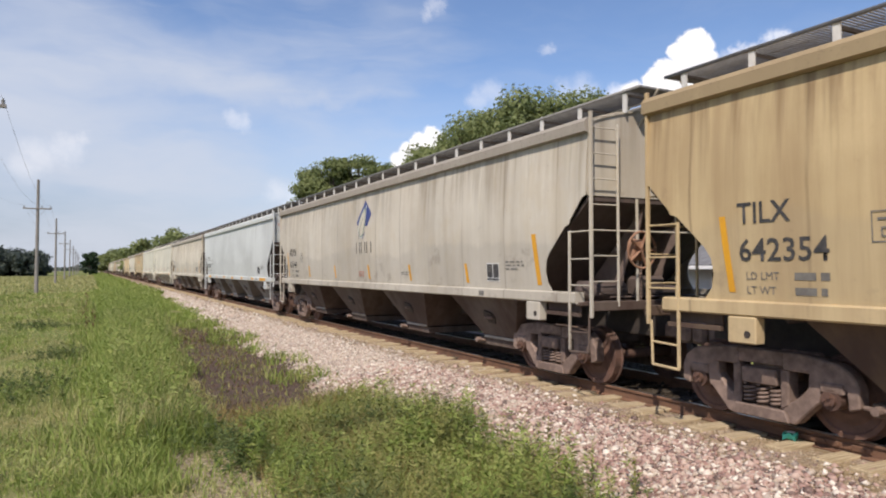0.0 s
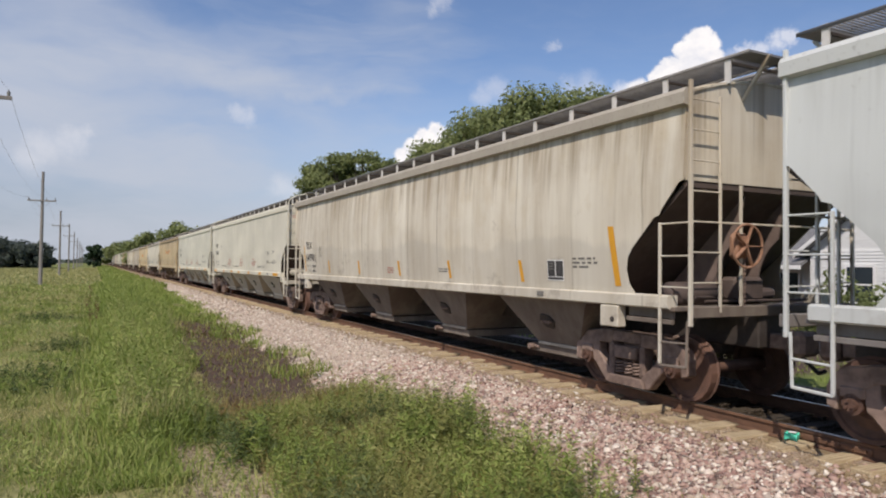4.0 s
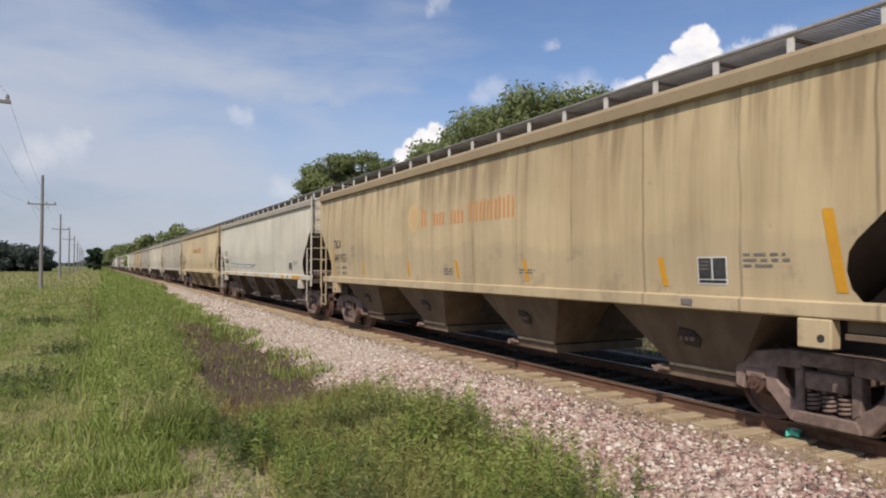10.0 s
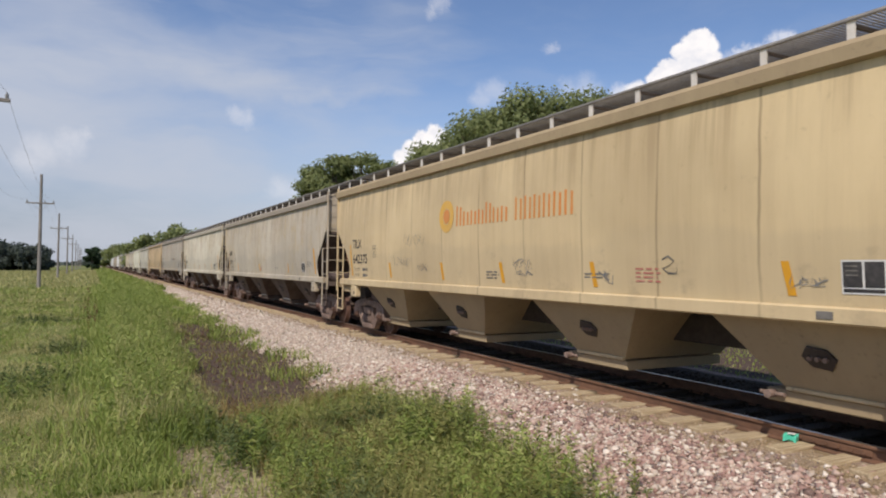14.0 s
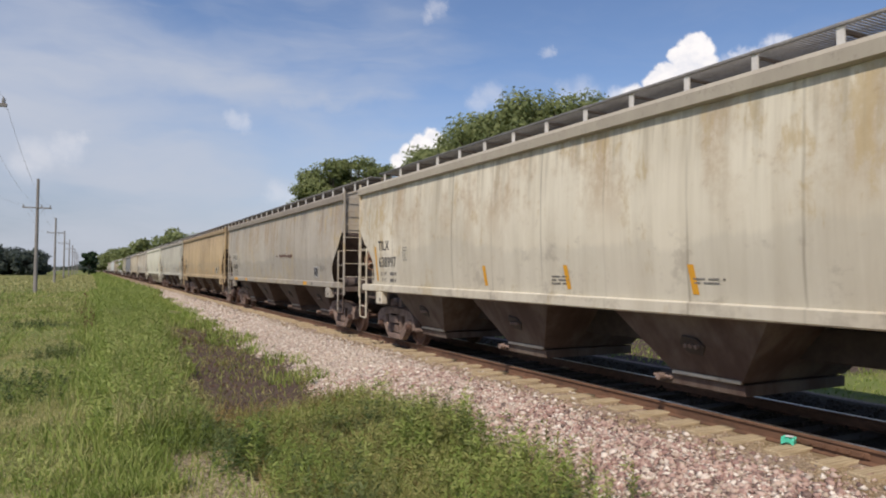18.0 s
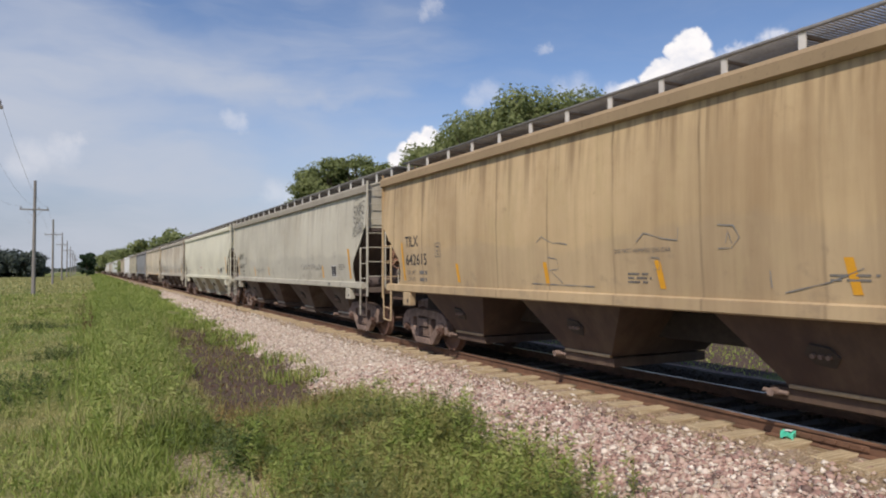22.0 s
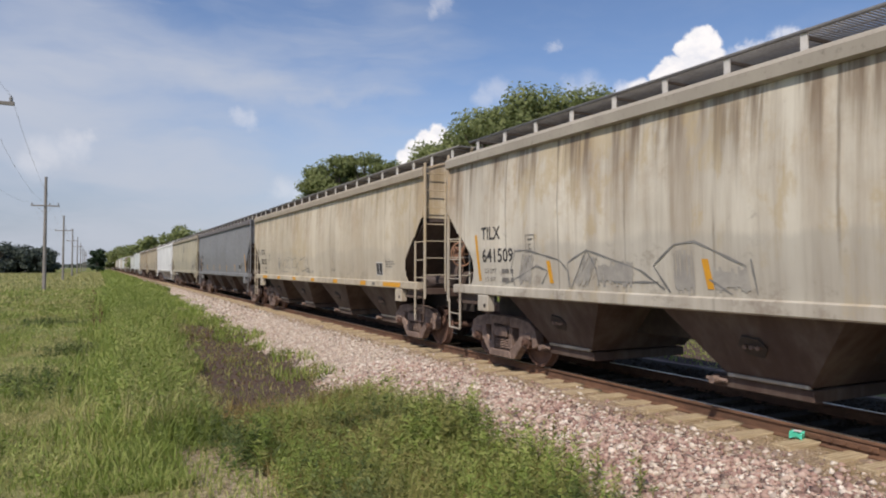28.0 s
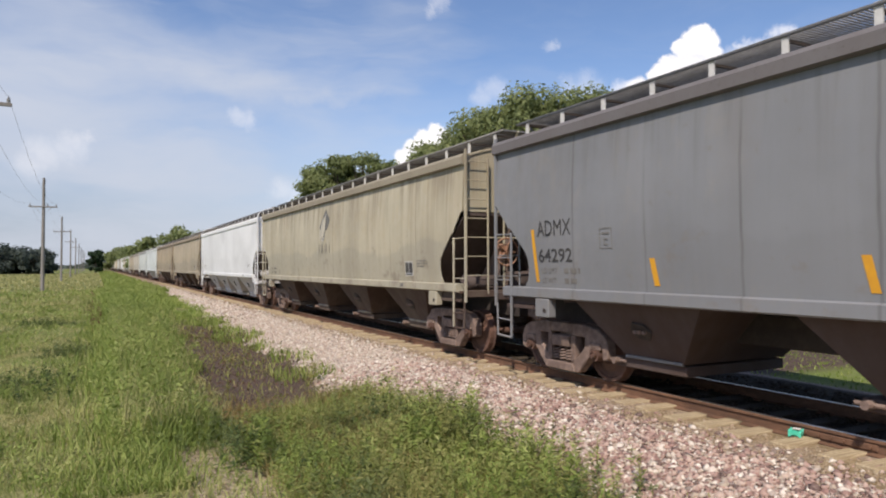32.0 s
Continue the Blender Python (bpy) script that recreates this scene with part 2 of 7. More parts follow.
        # soot from the track, up to a ragged tide line
        tide = n.math("SUBTRACT", n.math("MULTIPLY_ADD", broad, 1.1, n.math("MULTIPLY_ADD", runs, 0.35, 1.62)), z.outputs["Z"])
        col = n.mix(n.math("MULTIPLY", n.step(tide, -0.05, 0.10), min(0.42, grime * 2.0)), col, (*[c * 0.42 + 0.09 for c in base], 1))
        blot = n.noise(n.scaled(vec, (1.7, 1.7, 2.2)), 1.0, 6, 0.68).outputs[0]
        dust = n.math("MULTIPLY", n.step(n.math("MULTIPLY_ADD", z.outputs["Z"], -0.09, blot), 0.39, 0.52), min(1.0, grime * 2.6))
        col = n.mix(dust, col, (0.19, 0.15, 0.115, 1))
        col = n.mix(n.math("MULTIPLY", n.step(speck, 0.62, 0.75), 0.25), col, (0.16, 0.12, 0.09, 1))
        dent = n.noise(n.scaled(vec, (0.9, 0.9, 0.45)), 1.0, 2, 0.4).outputs[0]
        height = n.math("MULTIPLY_ADD", dent, 1.0, n.math("MULTIPLY", grain, 0.02))
        return col, (height, 0.35, 0.06), n.step(speck, 0.2, 0.8, 0.42, 0.68)

    return material(name, build)


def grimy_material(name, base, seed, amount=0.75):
    """Underframe paint under years of brake dust and road grime, deepened for shade."""

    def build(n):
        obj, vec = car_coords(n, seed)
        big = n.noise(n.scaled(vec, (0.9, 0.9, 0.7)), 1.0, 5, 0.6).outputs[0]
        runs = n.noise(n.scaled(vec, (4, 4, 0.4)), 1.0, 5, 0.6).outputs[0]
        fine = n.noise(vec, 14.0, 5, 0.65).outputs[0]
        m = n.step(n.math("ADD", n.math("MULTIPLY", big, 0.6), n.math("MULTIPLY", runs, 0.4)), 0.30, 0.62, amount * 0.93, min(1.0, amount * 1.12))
        # brown set darker than the grime, for shade on the bays' end slopes
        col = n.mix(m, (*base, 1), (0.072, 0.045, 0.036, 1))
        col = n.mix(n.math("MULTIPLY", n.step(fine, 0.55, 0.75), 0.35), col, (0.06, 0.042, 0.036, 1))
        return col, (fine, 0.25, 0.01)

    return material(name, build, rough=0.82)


def speckled(name, a, b, scale=12.0, rough=0.75, metal=0.0, bump=0.3, dist=0.01, coords="Object", stretch=(1, 1, 1)):
    def build(n):
        vec = n.scaled(n.add("ShaderNodeTexCoord").outputs[coords], stretch)
        big = n.noise(vec, scale * 0.15, 4, 0.6).outputs[0]
        fine = n.noise(vec, scale, 5, 0.65).outputs[0]
        f = n.step(n.math("ADD", n.math("MULTIPLY", big, 0.5), n.math("MULTIPLY", fine, 0.5)), 0.35, 0.65)
        return n.mix(f, (*a, 1), (*b, 1)), (fine, bump, dist)

    return material(name, build, rough=rough, metal=metal)


TRUCK = speckled("brake_dusted_cast_steel", (0.12, 0.084, 0.068), (0.27, 0.195, 0.16), 9)
# grimy brown, kept dark to hold the shade below the sloping car ends
SLOPE = speckled("shade_brown_sheet", (0.072, 0.053, 0.047), (0.108, 0.081, 0.071), 5)
GUSSET = speckled("grimy_gusset_plate", (0.13, 0.097, 0.085), (0.20, 0.15, 0.13), 5)
CAPSTAN = speckled("dull_silver_casting", (0.30, 0.28, 0.26), (0.42, 0.40, 0.38), 12, 0.6)
GALV = speckled("dull_pale_galvanised_steel", (0.50, 0.49, 0.46), (0.60, 0.59, 0.56), 12, 0.55)
WHEEL = speckled("rusty_wheel_steel", (0.075, 0.044, 0.034), (0.16, 0.088, 0.064), 5, 0.7)
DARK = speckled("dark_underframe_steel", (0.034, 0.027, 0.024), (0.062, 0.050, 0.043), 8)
GRATE = speckled("weathered_steel_grating", (0.13, 0.127, 0.123), (0.20, 0.196, 0.19), 20, 0.6, 0.1)
RUBBER = speckled("black_hose_rubber", (0.02, 0.02, 0.02), (0.04, 0.04, 0.04), 30)
ORANGE = speckled("orange_reflective_tape", (0.70, 0.345, 0.02), (0.60, 0.29, 0.03), 10, 0.5, bump=0.05)
BLACK = speckled("black_stencil_paint", (0.03, 0.03, 0.032), (0.075, 0.07, 0.068), 16, 0.6, bump=0.05)
GREYINK = speckled("faded_grey_stencil_paint", (0.13, 0.12, 0.11), (0.2, 0.19, 0.17), 16, 0.6, bump=0.05)
REDINK = speckled("faded_red_stencil_paint", (0.42, 0.13, 0.10), (0.5, 0.26, 0.2), 16, 0.6, bump=0.05)
WHITEINK = speckled("white_decal", (0.7, 0.7, 0.68), (0.6, 0.6, 0.58), 16, 0.6, bump=0.05)
SUNORANGE = speckled("faded_orange_lettering", (0.66, 0.22, 0.05), (0.60, 0.28, 0.09), 6, 0.6, bump=0.05)
LOGOBLUE = speckled("navy_logo_paint", (0.025, 0.045, 0.21), (0.045, 0.065, 0.20), 8, 0.5, bump=0.05)
LOGOGREEN = speckled("dull_green_logo_paint", (0.05, 0.16, 0.13), (0.09, 0.2, 0.17), 8, 0.5, bump=0.05)
SPRAYBLUE = speckled("teal_spray_paint", (0.03, 0.19, 0.27), (0.07, 0.27, 0.34), 7, 0.55, bump=0.05)
SPRAYBLACK = speckled("thin_black_spray_paint", (0.05, 0.05, 0.05), (0.16, 0.155, 0.14), 7, 0.6, bump=0.05)
LEAFPALE = speckled("weathered_pale_decal", (0.56, 0.53, 0.43), (0.5, 0.46, 0.37), 6, 0.6, bump=0.05)
SUNFADE = speckled("faded_peach_emblem_paint", (0.64, 0.44, 0.17), (0.62, 0.46, 0.24), 6, 0.6, bump=0.05)
RUSTY = speckled("rusty_cast_iron", (0.20, 0.10, 0.06), (0.36, 0.21, 0.14), 12, 0.85)
SUNPALE = speckled("washed_out_orange_emblem_paint", (0.66, 0.40, 0.19), (0.63, 0.44, 0.24), 5, 0.6, bump=0.05)
PATCHPAINT = speckled("paler_touch_up_paint", (0.45, 0.415, 0.35), (0.50, 0.465, 0.39), 5, 0.6, bump=0.05)
SUNYELLOW = speckled("faded_yellow_emblem_paint", (0.70, 0.40, 0.05), (0.64, 0.40, 0.12), 6, 0.6, bump=0.05)
# stones coloured near black for the train's shade on the track bed
STONE_SHADE = speckled("shade_dark_track_stones", (0.026, 0.019, 0.013), (0.060, 0.044, 0.030), 40, 0.95)
SPRAYFAINT = speckled("faint_grey_spray_haze", (0.29, 0.275, 0.25), (0.42, 0.395, 0.345), 5, 0.6, bump=0.05)
SPRAYGREY = speckled("thin_grey_spray_paint", (0.16, 0.16, 0.155), (0.28, 0.27, 0.25), 7, 0.6, bump=0.05)
RAILSIDE = speckled("rusty_rail_web", (0.10, 0.055, 0.035), (0.19, 0.10, 0.06), 14, 0.85, stretch=(1, 0.4, 1))
RAILTOP = speckled("worn_rail_head", (0.34, 0.31, 0.28), (0.45, 0.42, 0.39), 20, 0.3, 0.9, 0.1, stretch=(1, 0.1, 1))


def tie_build(n):
    """Dusty tan wood, its middle coloured black for the shade between the rails."""
    pos = n.add("ShaderNodeTexCoord").outputs["Object"]
    r = n.add("ShaderNodeObjectInfo").outputs["Random"]
    grain = n.noise(n.scaled(pos, (0.8, 14, 14)), 3.0, 5, 0.65).outputs[0]
    big = n.noise(pos, 2.5, 4, 0.6).outputs[0]
    col = n.mix(n.step(grain, 0.35, 0.68), (0.30, 0.225, 0.13, 1), (0.54, 0.44, 0.29, 1))
    col = n.mix(n.math("MULTIPLY", r, 0.5), col, (0.36, 0.29, 0.19, 1))
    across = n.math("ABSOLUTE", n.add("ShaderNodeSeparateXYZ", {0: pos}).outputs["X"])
    mid_shade = n.step(n.math("MULTIPLY_ADD", big, 0.25, across), 0.80, 0.98, 0.94, 0.0)
    return n.mix(mid_shade, col, (0.035, 0.026, 0.018, 1)), (grain, 0.5, 0.01)


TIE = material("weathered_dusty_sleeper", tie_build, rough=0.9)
POLEWOOD = speckled("silvered_pole_wood", (0.18, 0.168, 0.155), (0.27, 0.252, 0.235), 10, 0.9, stretch=(1, 1, 0.1))
BARK = speckled("rough_bark", (0.07, 0.055, 0.04), (0.14, 0.11, 0.085), 8, 0.95, bump=0.6, dist=0.03, stretch=(1, 1, 0.3))
SIDING = speckled("white_clapboard_paint", (0.74, 0.75, 0.74), (0.64, 0.65, 0.64), 6, 0.6, stretch=(0.3, 0.3, 2))
SHINGLE = speckled("grey_asphalt_shingles", (0.12, 0.12, 0.125), (0.2, 0.2, 0.205), 16, 0.9)
TRIMWHITE = speckled("white_trim_paint", (0.8, 0.8, 0.79), (0.72, 0.72, 0.71), 9, 0.5)
WIRE = speckled("weathered_line_wire", (0.16, 0.16, 0.16), (0.24, 0.24, 0.24), 5)


def glass_material():
    return material("window_glass", lambda n: ((0.03, 0.04, 0.05, 1), None), rough=0.05, spec=0.6)


GLASS = glass_material()


def leaf_material(name, a, b, c, glow=0.3):
    def build(n):
        r = n.add("ShaderNodeNewGeometry").outputs["Random Per Island"]
        pos = n.add("ShaderNodeTexCoord").outputs["Object"]
        big = n.noise(pos, 0.8, 4, 0.6).outputs[0]
        f = n.math("ADD", n.math("MULTIPLY", r, 0.5), n.math("MULTIPLY_ADD", big, 1.1, -0.3))
        return n.ramp(f, [(0.2, a), (0.5, b), (0.85, c)]), None

    m = material(name, build, rough=0.6, spec=0.25)
    t = m.node_tree
    bsdf = next(x for x in t.nodes if x.type == "BSDF_PRINCIPLED")
    outn = next(x for x in t.nodes if x.type == "OUTPUT_MATERIAL")
    tr = t.nodes.new("ShaderNodeBsdfTranslucent")
    mixn = t.nodes.new("ShaderNodeMixShader")
    mixn.inputs[0].default_value = glow
    t.links.new(bsdf.inputs["Base Color"].links[0].from_socket, tr.inputs[0])
    t.links.new(bsdf.outputs[0], mixn.inputs[1])
    t.links.new(tr.outputs[0], mixn.inputs[2])
    t.links.new(mixn.outputs[0], outn.inputs[0])
    return m


LEAF = leaf_material("summer_leaves", (0.15, 0.185, 0.075), (0.215, 0.255, 0.10), (0.29, 0.32, 0.14), 0.45)
LEAFDARK = leaf_material("dense_dark_leaves", (0.012, 0.026, 0.012), (0.022, 0.045, 0.017), (0.04, 0.07, 0.026))
BLADE = leaf_material("lush_grass_blades", (0.13, 0.185, 0.035), (0.235, 0.31, 0.07), (0.45, 0.46, 0.175))
BLADEDRY = leaf_material("mown_grass_blades", (0.24, 0.255, 0.09), (0.37, 0.36, 0.15), (0.54, 0.48, 0.25))
WEED = leaf_material("weed_leaves", (0.125, 0.15, 0.04), (0.235, 0.245, 0.075), (0.41, 0.37, 0.15))
STRAW = leaf_material("dry_straw_stalks", (0.22, 0.15, 0.07), (0.34, 0.26, 0.13), (0.45, 0.38, 0.22))
WEEDDARK = leaf_material("dark_weed_leaves", (0.06, 0.095, 0.03), (0.11, 0.15, 0.05), (0.2, 0.22, 0.085))
RUSTLEAF = leaf_material("rust_tinted_leaves", (0.20, 0.14, 0.05), (0.32, 0.23, 0.09), (0.42, 0.34, 0.16))
LEAFHAZE = leaf_material("hazy_distant_leaves", (0.05, 0.066, 0.06), (0.075, 0.096, 0.08), (0.11, 0.13, 0.10))
REDSTALK = leaf_material("reddish_dry_stalks", (0.10, 0.05, 0.03), (0.16, 0.09, 0.05), (0.22, 0.14, 0.08))


def ballast_build(n):
    r = n.add("ShaderNodeNewGeometry").outputs["Random Per Island"]
    pos = n.add("ShaderNodeTexCoord").outputs["Object"]
    fine = n.noise(pos, 60.0, 4, 0.6).outputs[0]
    col = n.ramp(r, [(0.0, (0.10, 0.065, 0.055)), (0.18, (0.27, 0.155, 0.13)), (0.40, (0.42, 0.285, 0.235)), (0.60, (0.50, 0.375, 0.31)), (0.73, (0.38, 0.31, 0.235)),
                     (0.86, (0.78, 0.71, 0.62)), (0.94, (0.62, 0.53, 0.45)), (1.0, (0.09, 0.065, 0.055))])
    return n.mix(n.math("MULTIPLY", n.step(fine, 0.4, 0.7), 0.4), col, (0.34, 0.28, 0.24, 1)), (fine, 0.4, 0.008)


STONE = material("pink_quartzite_ballast", ballast_build, rough=0.85)


def pale_ballast_build(n):
    col, bump = ballast_build(n)
    return n.mix(0.45, col, (0.50, 0.455, 0.375, 1)), bump


STONE_PALE = material("sun_bleached_dusty_ballast", pale_ballast_build, rough=0.9)


def sandy_ballast_build(n):
    col, bump = ballast_build(n)
    return n.mix(0.72, col, (0.34, 0.265, 0.165, 1)), bump


STONE_SANDY = material("tan_dusted_shoulder_stones", sandy_ballast_build, rough=0.95)


def ground_build(n):
    pos = n.add("ShaderNodeTexCoord").outputs["Object"]
    xyz = n.add("ShaderNodeSeparateXYZ", {0: pos})
    big = n.noise(pos, 0.25, 4, 0.55).outputs[0]
    mid = n.noise(pos, 1.3, 5, 0.6).outputs[0]
    fine = n.noise(pos, 14.0, 5, 0.65).outputs[0]
    x = n.math("ADD", xyz.outputs["X"], n.math("MULTIPLY", n.math("SUBTRACT", mid, 0.5), 1.2))
    y = xyz.outputs["Y"]
    turf = n.mix(n.step(mid, 0.35, 0.65), (0.115, 0.14, 0.04, 1), (0.24, 0.22, 0.09, 1))
    turf = n.mix(n.step(big, 0.4, 0.65), turf, (0.15, 0.195, 0.055, 1))
    thin = n.vmath("LENGTH", n.vmath("MULTIPLY", n.vmath("SUBTRACT", pos, (-0.25, 6.2, 0)), (0.85, 0.55, 0)))
    turf = n.mix(n.step(n.math("ADD", thin, n.math("MULTIPLY", mid, 0.6)), 0.9, 1.5, 0.8, 0.0), turf, (0.34, 0.30, 0.155, 1))
    turf = n.mix(n.math("MULTIPLY", n.step(fine, 0.45, 0.7), 0.55), turf, (0.11, 0.12, 0.045, 1))
    soil = n.mix(n.step(fine, 0.35, 0.65), (0.06, 0.043, 0.035, 1), (0.125, 0.092, 0.072, 1))
    straw = n.mix(n.step(fine, 0.4, 0.6), (0.17, 0.13, 0.085, 1), (0.44, 0.37, 0.26, 1))
    gravel = n.mix(n.step(n.noise(pos, 22.0, 3, 0.7).outputs[0], 0.4, 0.6), (0.20, 0.145, 0.125, 1), (0.42, 0.34, 0.30, 1))
    fines = n.mix(n.step(fine, 0.35, 0.65), (0.21, 0.155, 0.09, 1), (0.35, 0.27, 0.165, 1))
    # bare dark soil beside the stone
    s = n.math("MULTIPLY", n.step(x, 1.35, 1.8), n.math("MULTIPLY", n.step(y, 8.9, 9.8), n.step(y, 25.0, 33.0, 1.0, 0.0)))
    col = n.mix(s, turf, soil)
    # trodden straw path
    p = n.math("MULTIPLY", n.math("MULTIPLY", n.step(x, 0.75, 1.05), n.step(x, 1.55, 1.95, 1.0, 0.0)), n.step(y, 8.5, 10.2, 1.0, 0.0))
    col = n.mix(p, col, straw)
    edge = n.math("MULTIPLY_ADD", n.step(y, 12.0, 50.0), 0.7, n.math("MULTIPLY_ADD", n.math("SUBTRACT", big, 0.5), 1.2, 4.2))
    g = n.math("MULTIPLY", n.step(n.math("SUBTRACT", x, edge), -0.25, 0.25), n.step(x, 11.6, 12.2, 1.0, 0.0))
    col = n.mix(g, col, gravel)
    t = n.math("MULTIPLY", n.math("MULTIPLY", n.step(x, 5.9, 6.35), n.step(x, 9.6, 10.2, 1.0, 0.0)), n.step(mid, 0.3, 0.6))
    col = n.mix(t, col, fines)
    # the train's shade painted into the ground between and beyond the rails
    train_shade = n.math("MULTIPLY", n.step(x, 7.45, 7.75), n.step(x, 11.3, 11.9, 1.0, 0.0))
    col = n.mix(train_shade, col, n.mix(n.step(fine, 0.4, 0.65), (0.024, 0.018, 0.012, 1), (0.060, 0.045, 0.030, 1)))
    return col, (n.math("ADD", fine, mid), 0.6, 0.04)


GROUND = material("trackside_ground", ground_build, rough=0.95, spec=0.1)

# ---- mesh helpers ----
def mesh_of(name, bm, mat, smooth=False):
    me = bpy.data.meshes.new(name)
    bm.to_mesh(me)
    bm.free()
    if mat:
        me.materials.append(mat)
    if smooth:
        me.shade_smooth()
    return me


def part(name, bm, mat, parent, label="", smooth=False):
    ob = new(name, mesh_of(name, bm, mat, smooth))
    ob.parent = parent
    if label:
        ob["label"] = label
    return ob


def shared(name, me, parent, m=None):
    ob = new(name, me)
    ob.parent = parent
    if m is not None:
        ob.matrix_basis = m
    return ob


def arrays(name, verts, faces, mat, smooth=False):
    """A mesh from numpy arrays: verts (n, 3) and faces (m, 3 or 4)."""
    me = bpy.data.meshes.new(name)
    verts, faces = np.asarray(verts, np.float32), np.asarray(faces, np.int32)
    k = faces.shape[1]
    me.vertices.add(len(verts))
    me.vertices.foreach_set("co", verts.ravel())
    me.loops.add(faces.size)
    me.loops.foreach_set("vertex_index", faces.ravel())
    me.polygons.add(len(faces))
    me.polygons.foreach_set("loop_start", np.arange(0, faces.size, k, dtype=np.int32))
    me.polygons.foreach_set("loop_total", np.full(len(faces), k, np.int32))
    me.update(calc_edges=True)
    if mat:
        me.materials.append(mat)
    if smooth:
        me.shade_smooth()
    return me


def box(bm, lo, hi, bevel=0.0):
    lo, hi = Vector(lo), Vector(hi)
    c, s = (lo + hi) / 2, hi - lo
    got = bmesh.ops.create_cube(bm, size=1, matrix=Matrix.Translation(c) @ Matrix.Diagonal((*s, 1)))
    if bevel:
        vs = set(got["verts"])
        es = [e for e in bm.edges if e.verts[0] in vs and e.verts[1] in vs]
        bmesh.ops.bevel(bm, geom=es, offset=bevel, segments=1, affect="EDGES")
    return got


def beam(bm, a, b, w, h=None, sides=0):
    """A bar from a to b: square, or round with that many sides."""
    a, b = Vector(a), Vector(b)
    q = (b - a).to_track_quat("Z", "Y").to_matrix().to_4x4()
    m = Matrix.Translation((a + b) / 2) @ q
    if sides:
        return bmesh.ops.create_cone(bm, cap_ends=True, segments=sides, radius1=w, radius2=h if h is not None else w, depth=(b - a).length, matrix=m)
    return bmesh.ops.create_cube(bm, size=1, matrix=m @ Matrix.Diagonal((w, h or w, (b - a).length, 1)))


def prism(bm, outline, axis, lo, hi):
    """A plate: a closed outline of 2D points, extruded along axis 'x', 'y' or 'z' from lo to hi."""
    def put(p, d):
        return {"x": (d, p[0], p[1]), "y": (p[0], d, p[1]), "z": (p[0], p[1], d)}[axis]
    a = [bm.verts.new(put(p, lo)) for p in outline]
    b = [bm.verts.new(put(p, hi)) for p in outline]
    n = len(outline)
    fs = [bm.faces.new(a), bm.faces.new(b[::-1])]
    for i in range(n):
        fs.append(bm.faces.new((a[i], b[i], b[(i + 1) % n], a[(i + 1) % n])))
    bmesh.ops.recalc_face_normals(bm, faces=fs)
    return fs


# ---- ground ----
TRACK_X, GAUGE = 8.22, 1.505


def smooth01(v, a, b):
    t = np.clip((v - a) / (b - a), 0, 1)
    return t * t * (3 - 2 * t)


def ground_z(x, y):
    """Height of the ground sheet: a stone bed a little above the verge."""
    x, y = np.asarray(x, float), np.asarray(y, float)
    z = -0.34 + 0.0 * x
    z = z + 0.16 * smooth01(x, 4.2, 6.3) * (1 - smooth01(x, 10.2, 12.3))
    near = (1 - smooth01(np.abs(x - 2), 5, 20))
    z = z + near * (0.03 * np.sin(x * 1.7 + y * 0.6) * np.cos(y * 0.45 - x * 0.3)) * (1 - smooth01(x, 3.6, 4.4))
    z = z - 0.08 * smooth01(x, 1.7, 2.4) * (1 - smooth01(x, 3.6, 4.3)) * smooth01(y, 8, 11) * (1 - smooth01(y, 20, 28))
    return z


def spread(dense, lo, hi, grow=1.35):
    out = list(dense)
    step = dense[1] - dense[0]
    s, v = step, dense[-1]
    while v < hi:
        s *= grow
        v += s
        out.append(v)
    s, v = step, dense[0]
    while v > lo:
        s *= grow
        v -= s
        out.insert(0, v)
    return np.array(out)


gx = spread(np.arange(-6, 14.01, 0.25), -3500, 3500)
gy = spread(np.arange(2, 40.01, 0.25), -900, 4600)
GX, GY = np.meshgrid(gx, gy)
gv = np.stack([GX.ravel(), GY.ravel(), ground_z(GX, GY).ravel()], 1)
ci = np.arange(len(gy) - 1)[:, None] * len(gx) + np.arange(len(gx) - 1)[None, :]
gf = np.stack([ci, ci + 1, ci + len(gx) + 1, ci + len(gx)], -1).reshape(-1, 4)
tagged(new("ground", arrays("ground", gv, gf, GROUND, True)), "grassy verge and pink stone track bed", "ground", kind="structure")

rng = np.random.default_rng(7)


def zone_edge(y):
    """The wandering edge where the stone bed meets the weeds."""
    return 4.25 + 0.75 * smooth01(y, 12, 50) + 0.22 * np.sin(y * 0.9) + 0.15 * np.sin(y * 2.3 + 1) + 0.08 * np.sin(y * 6.1)


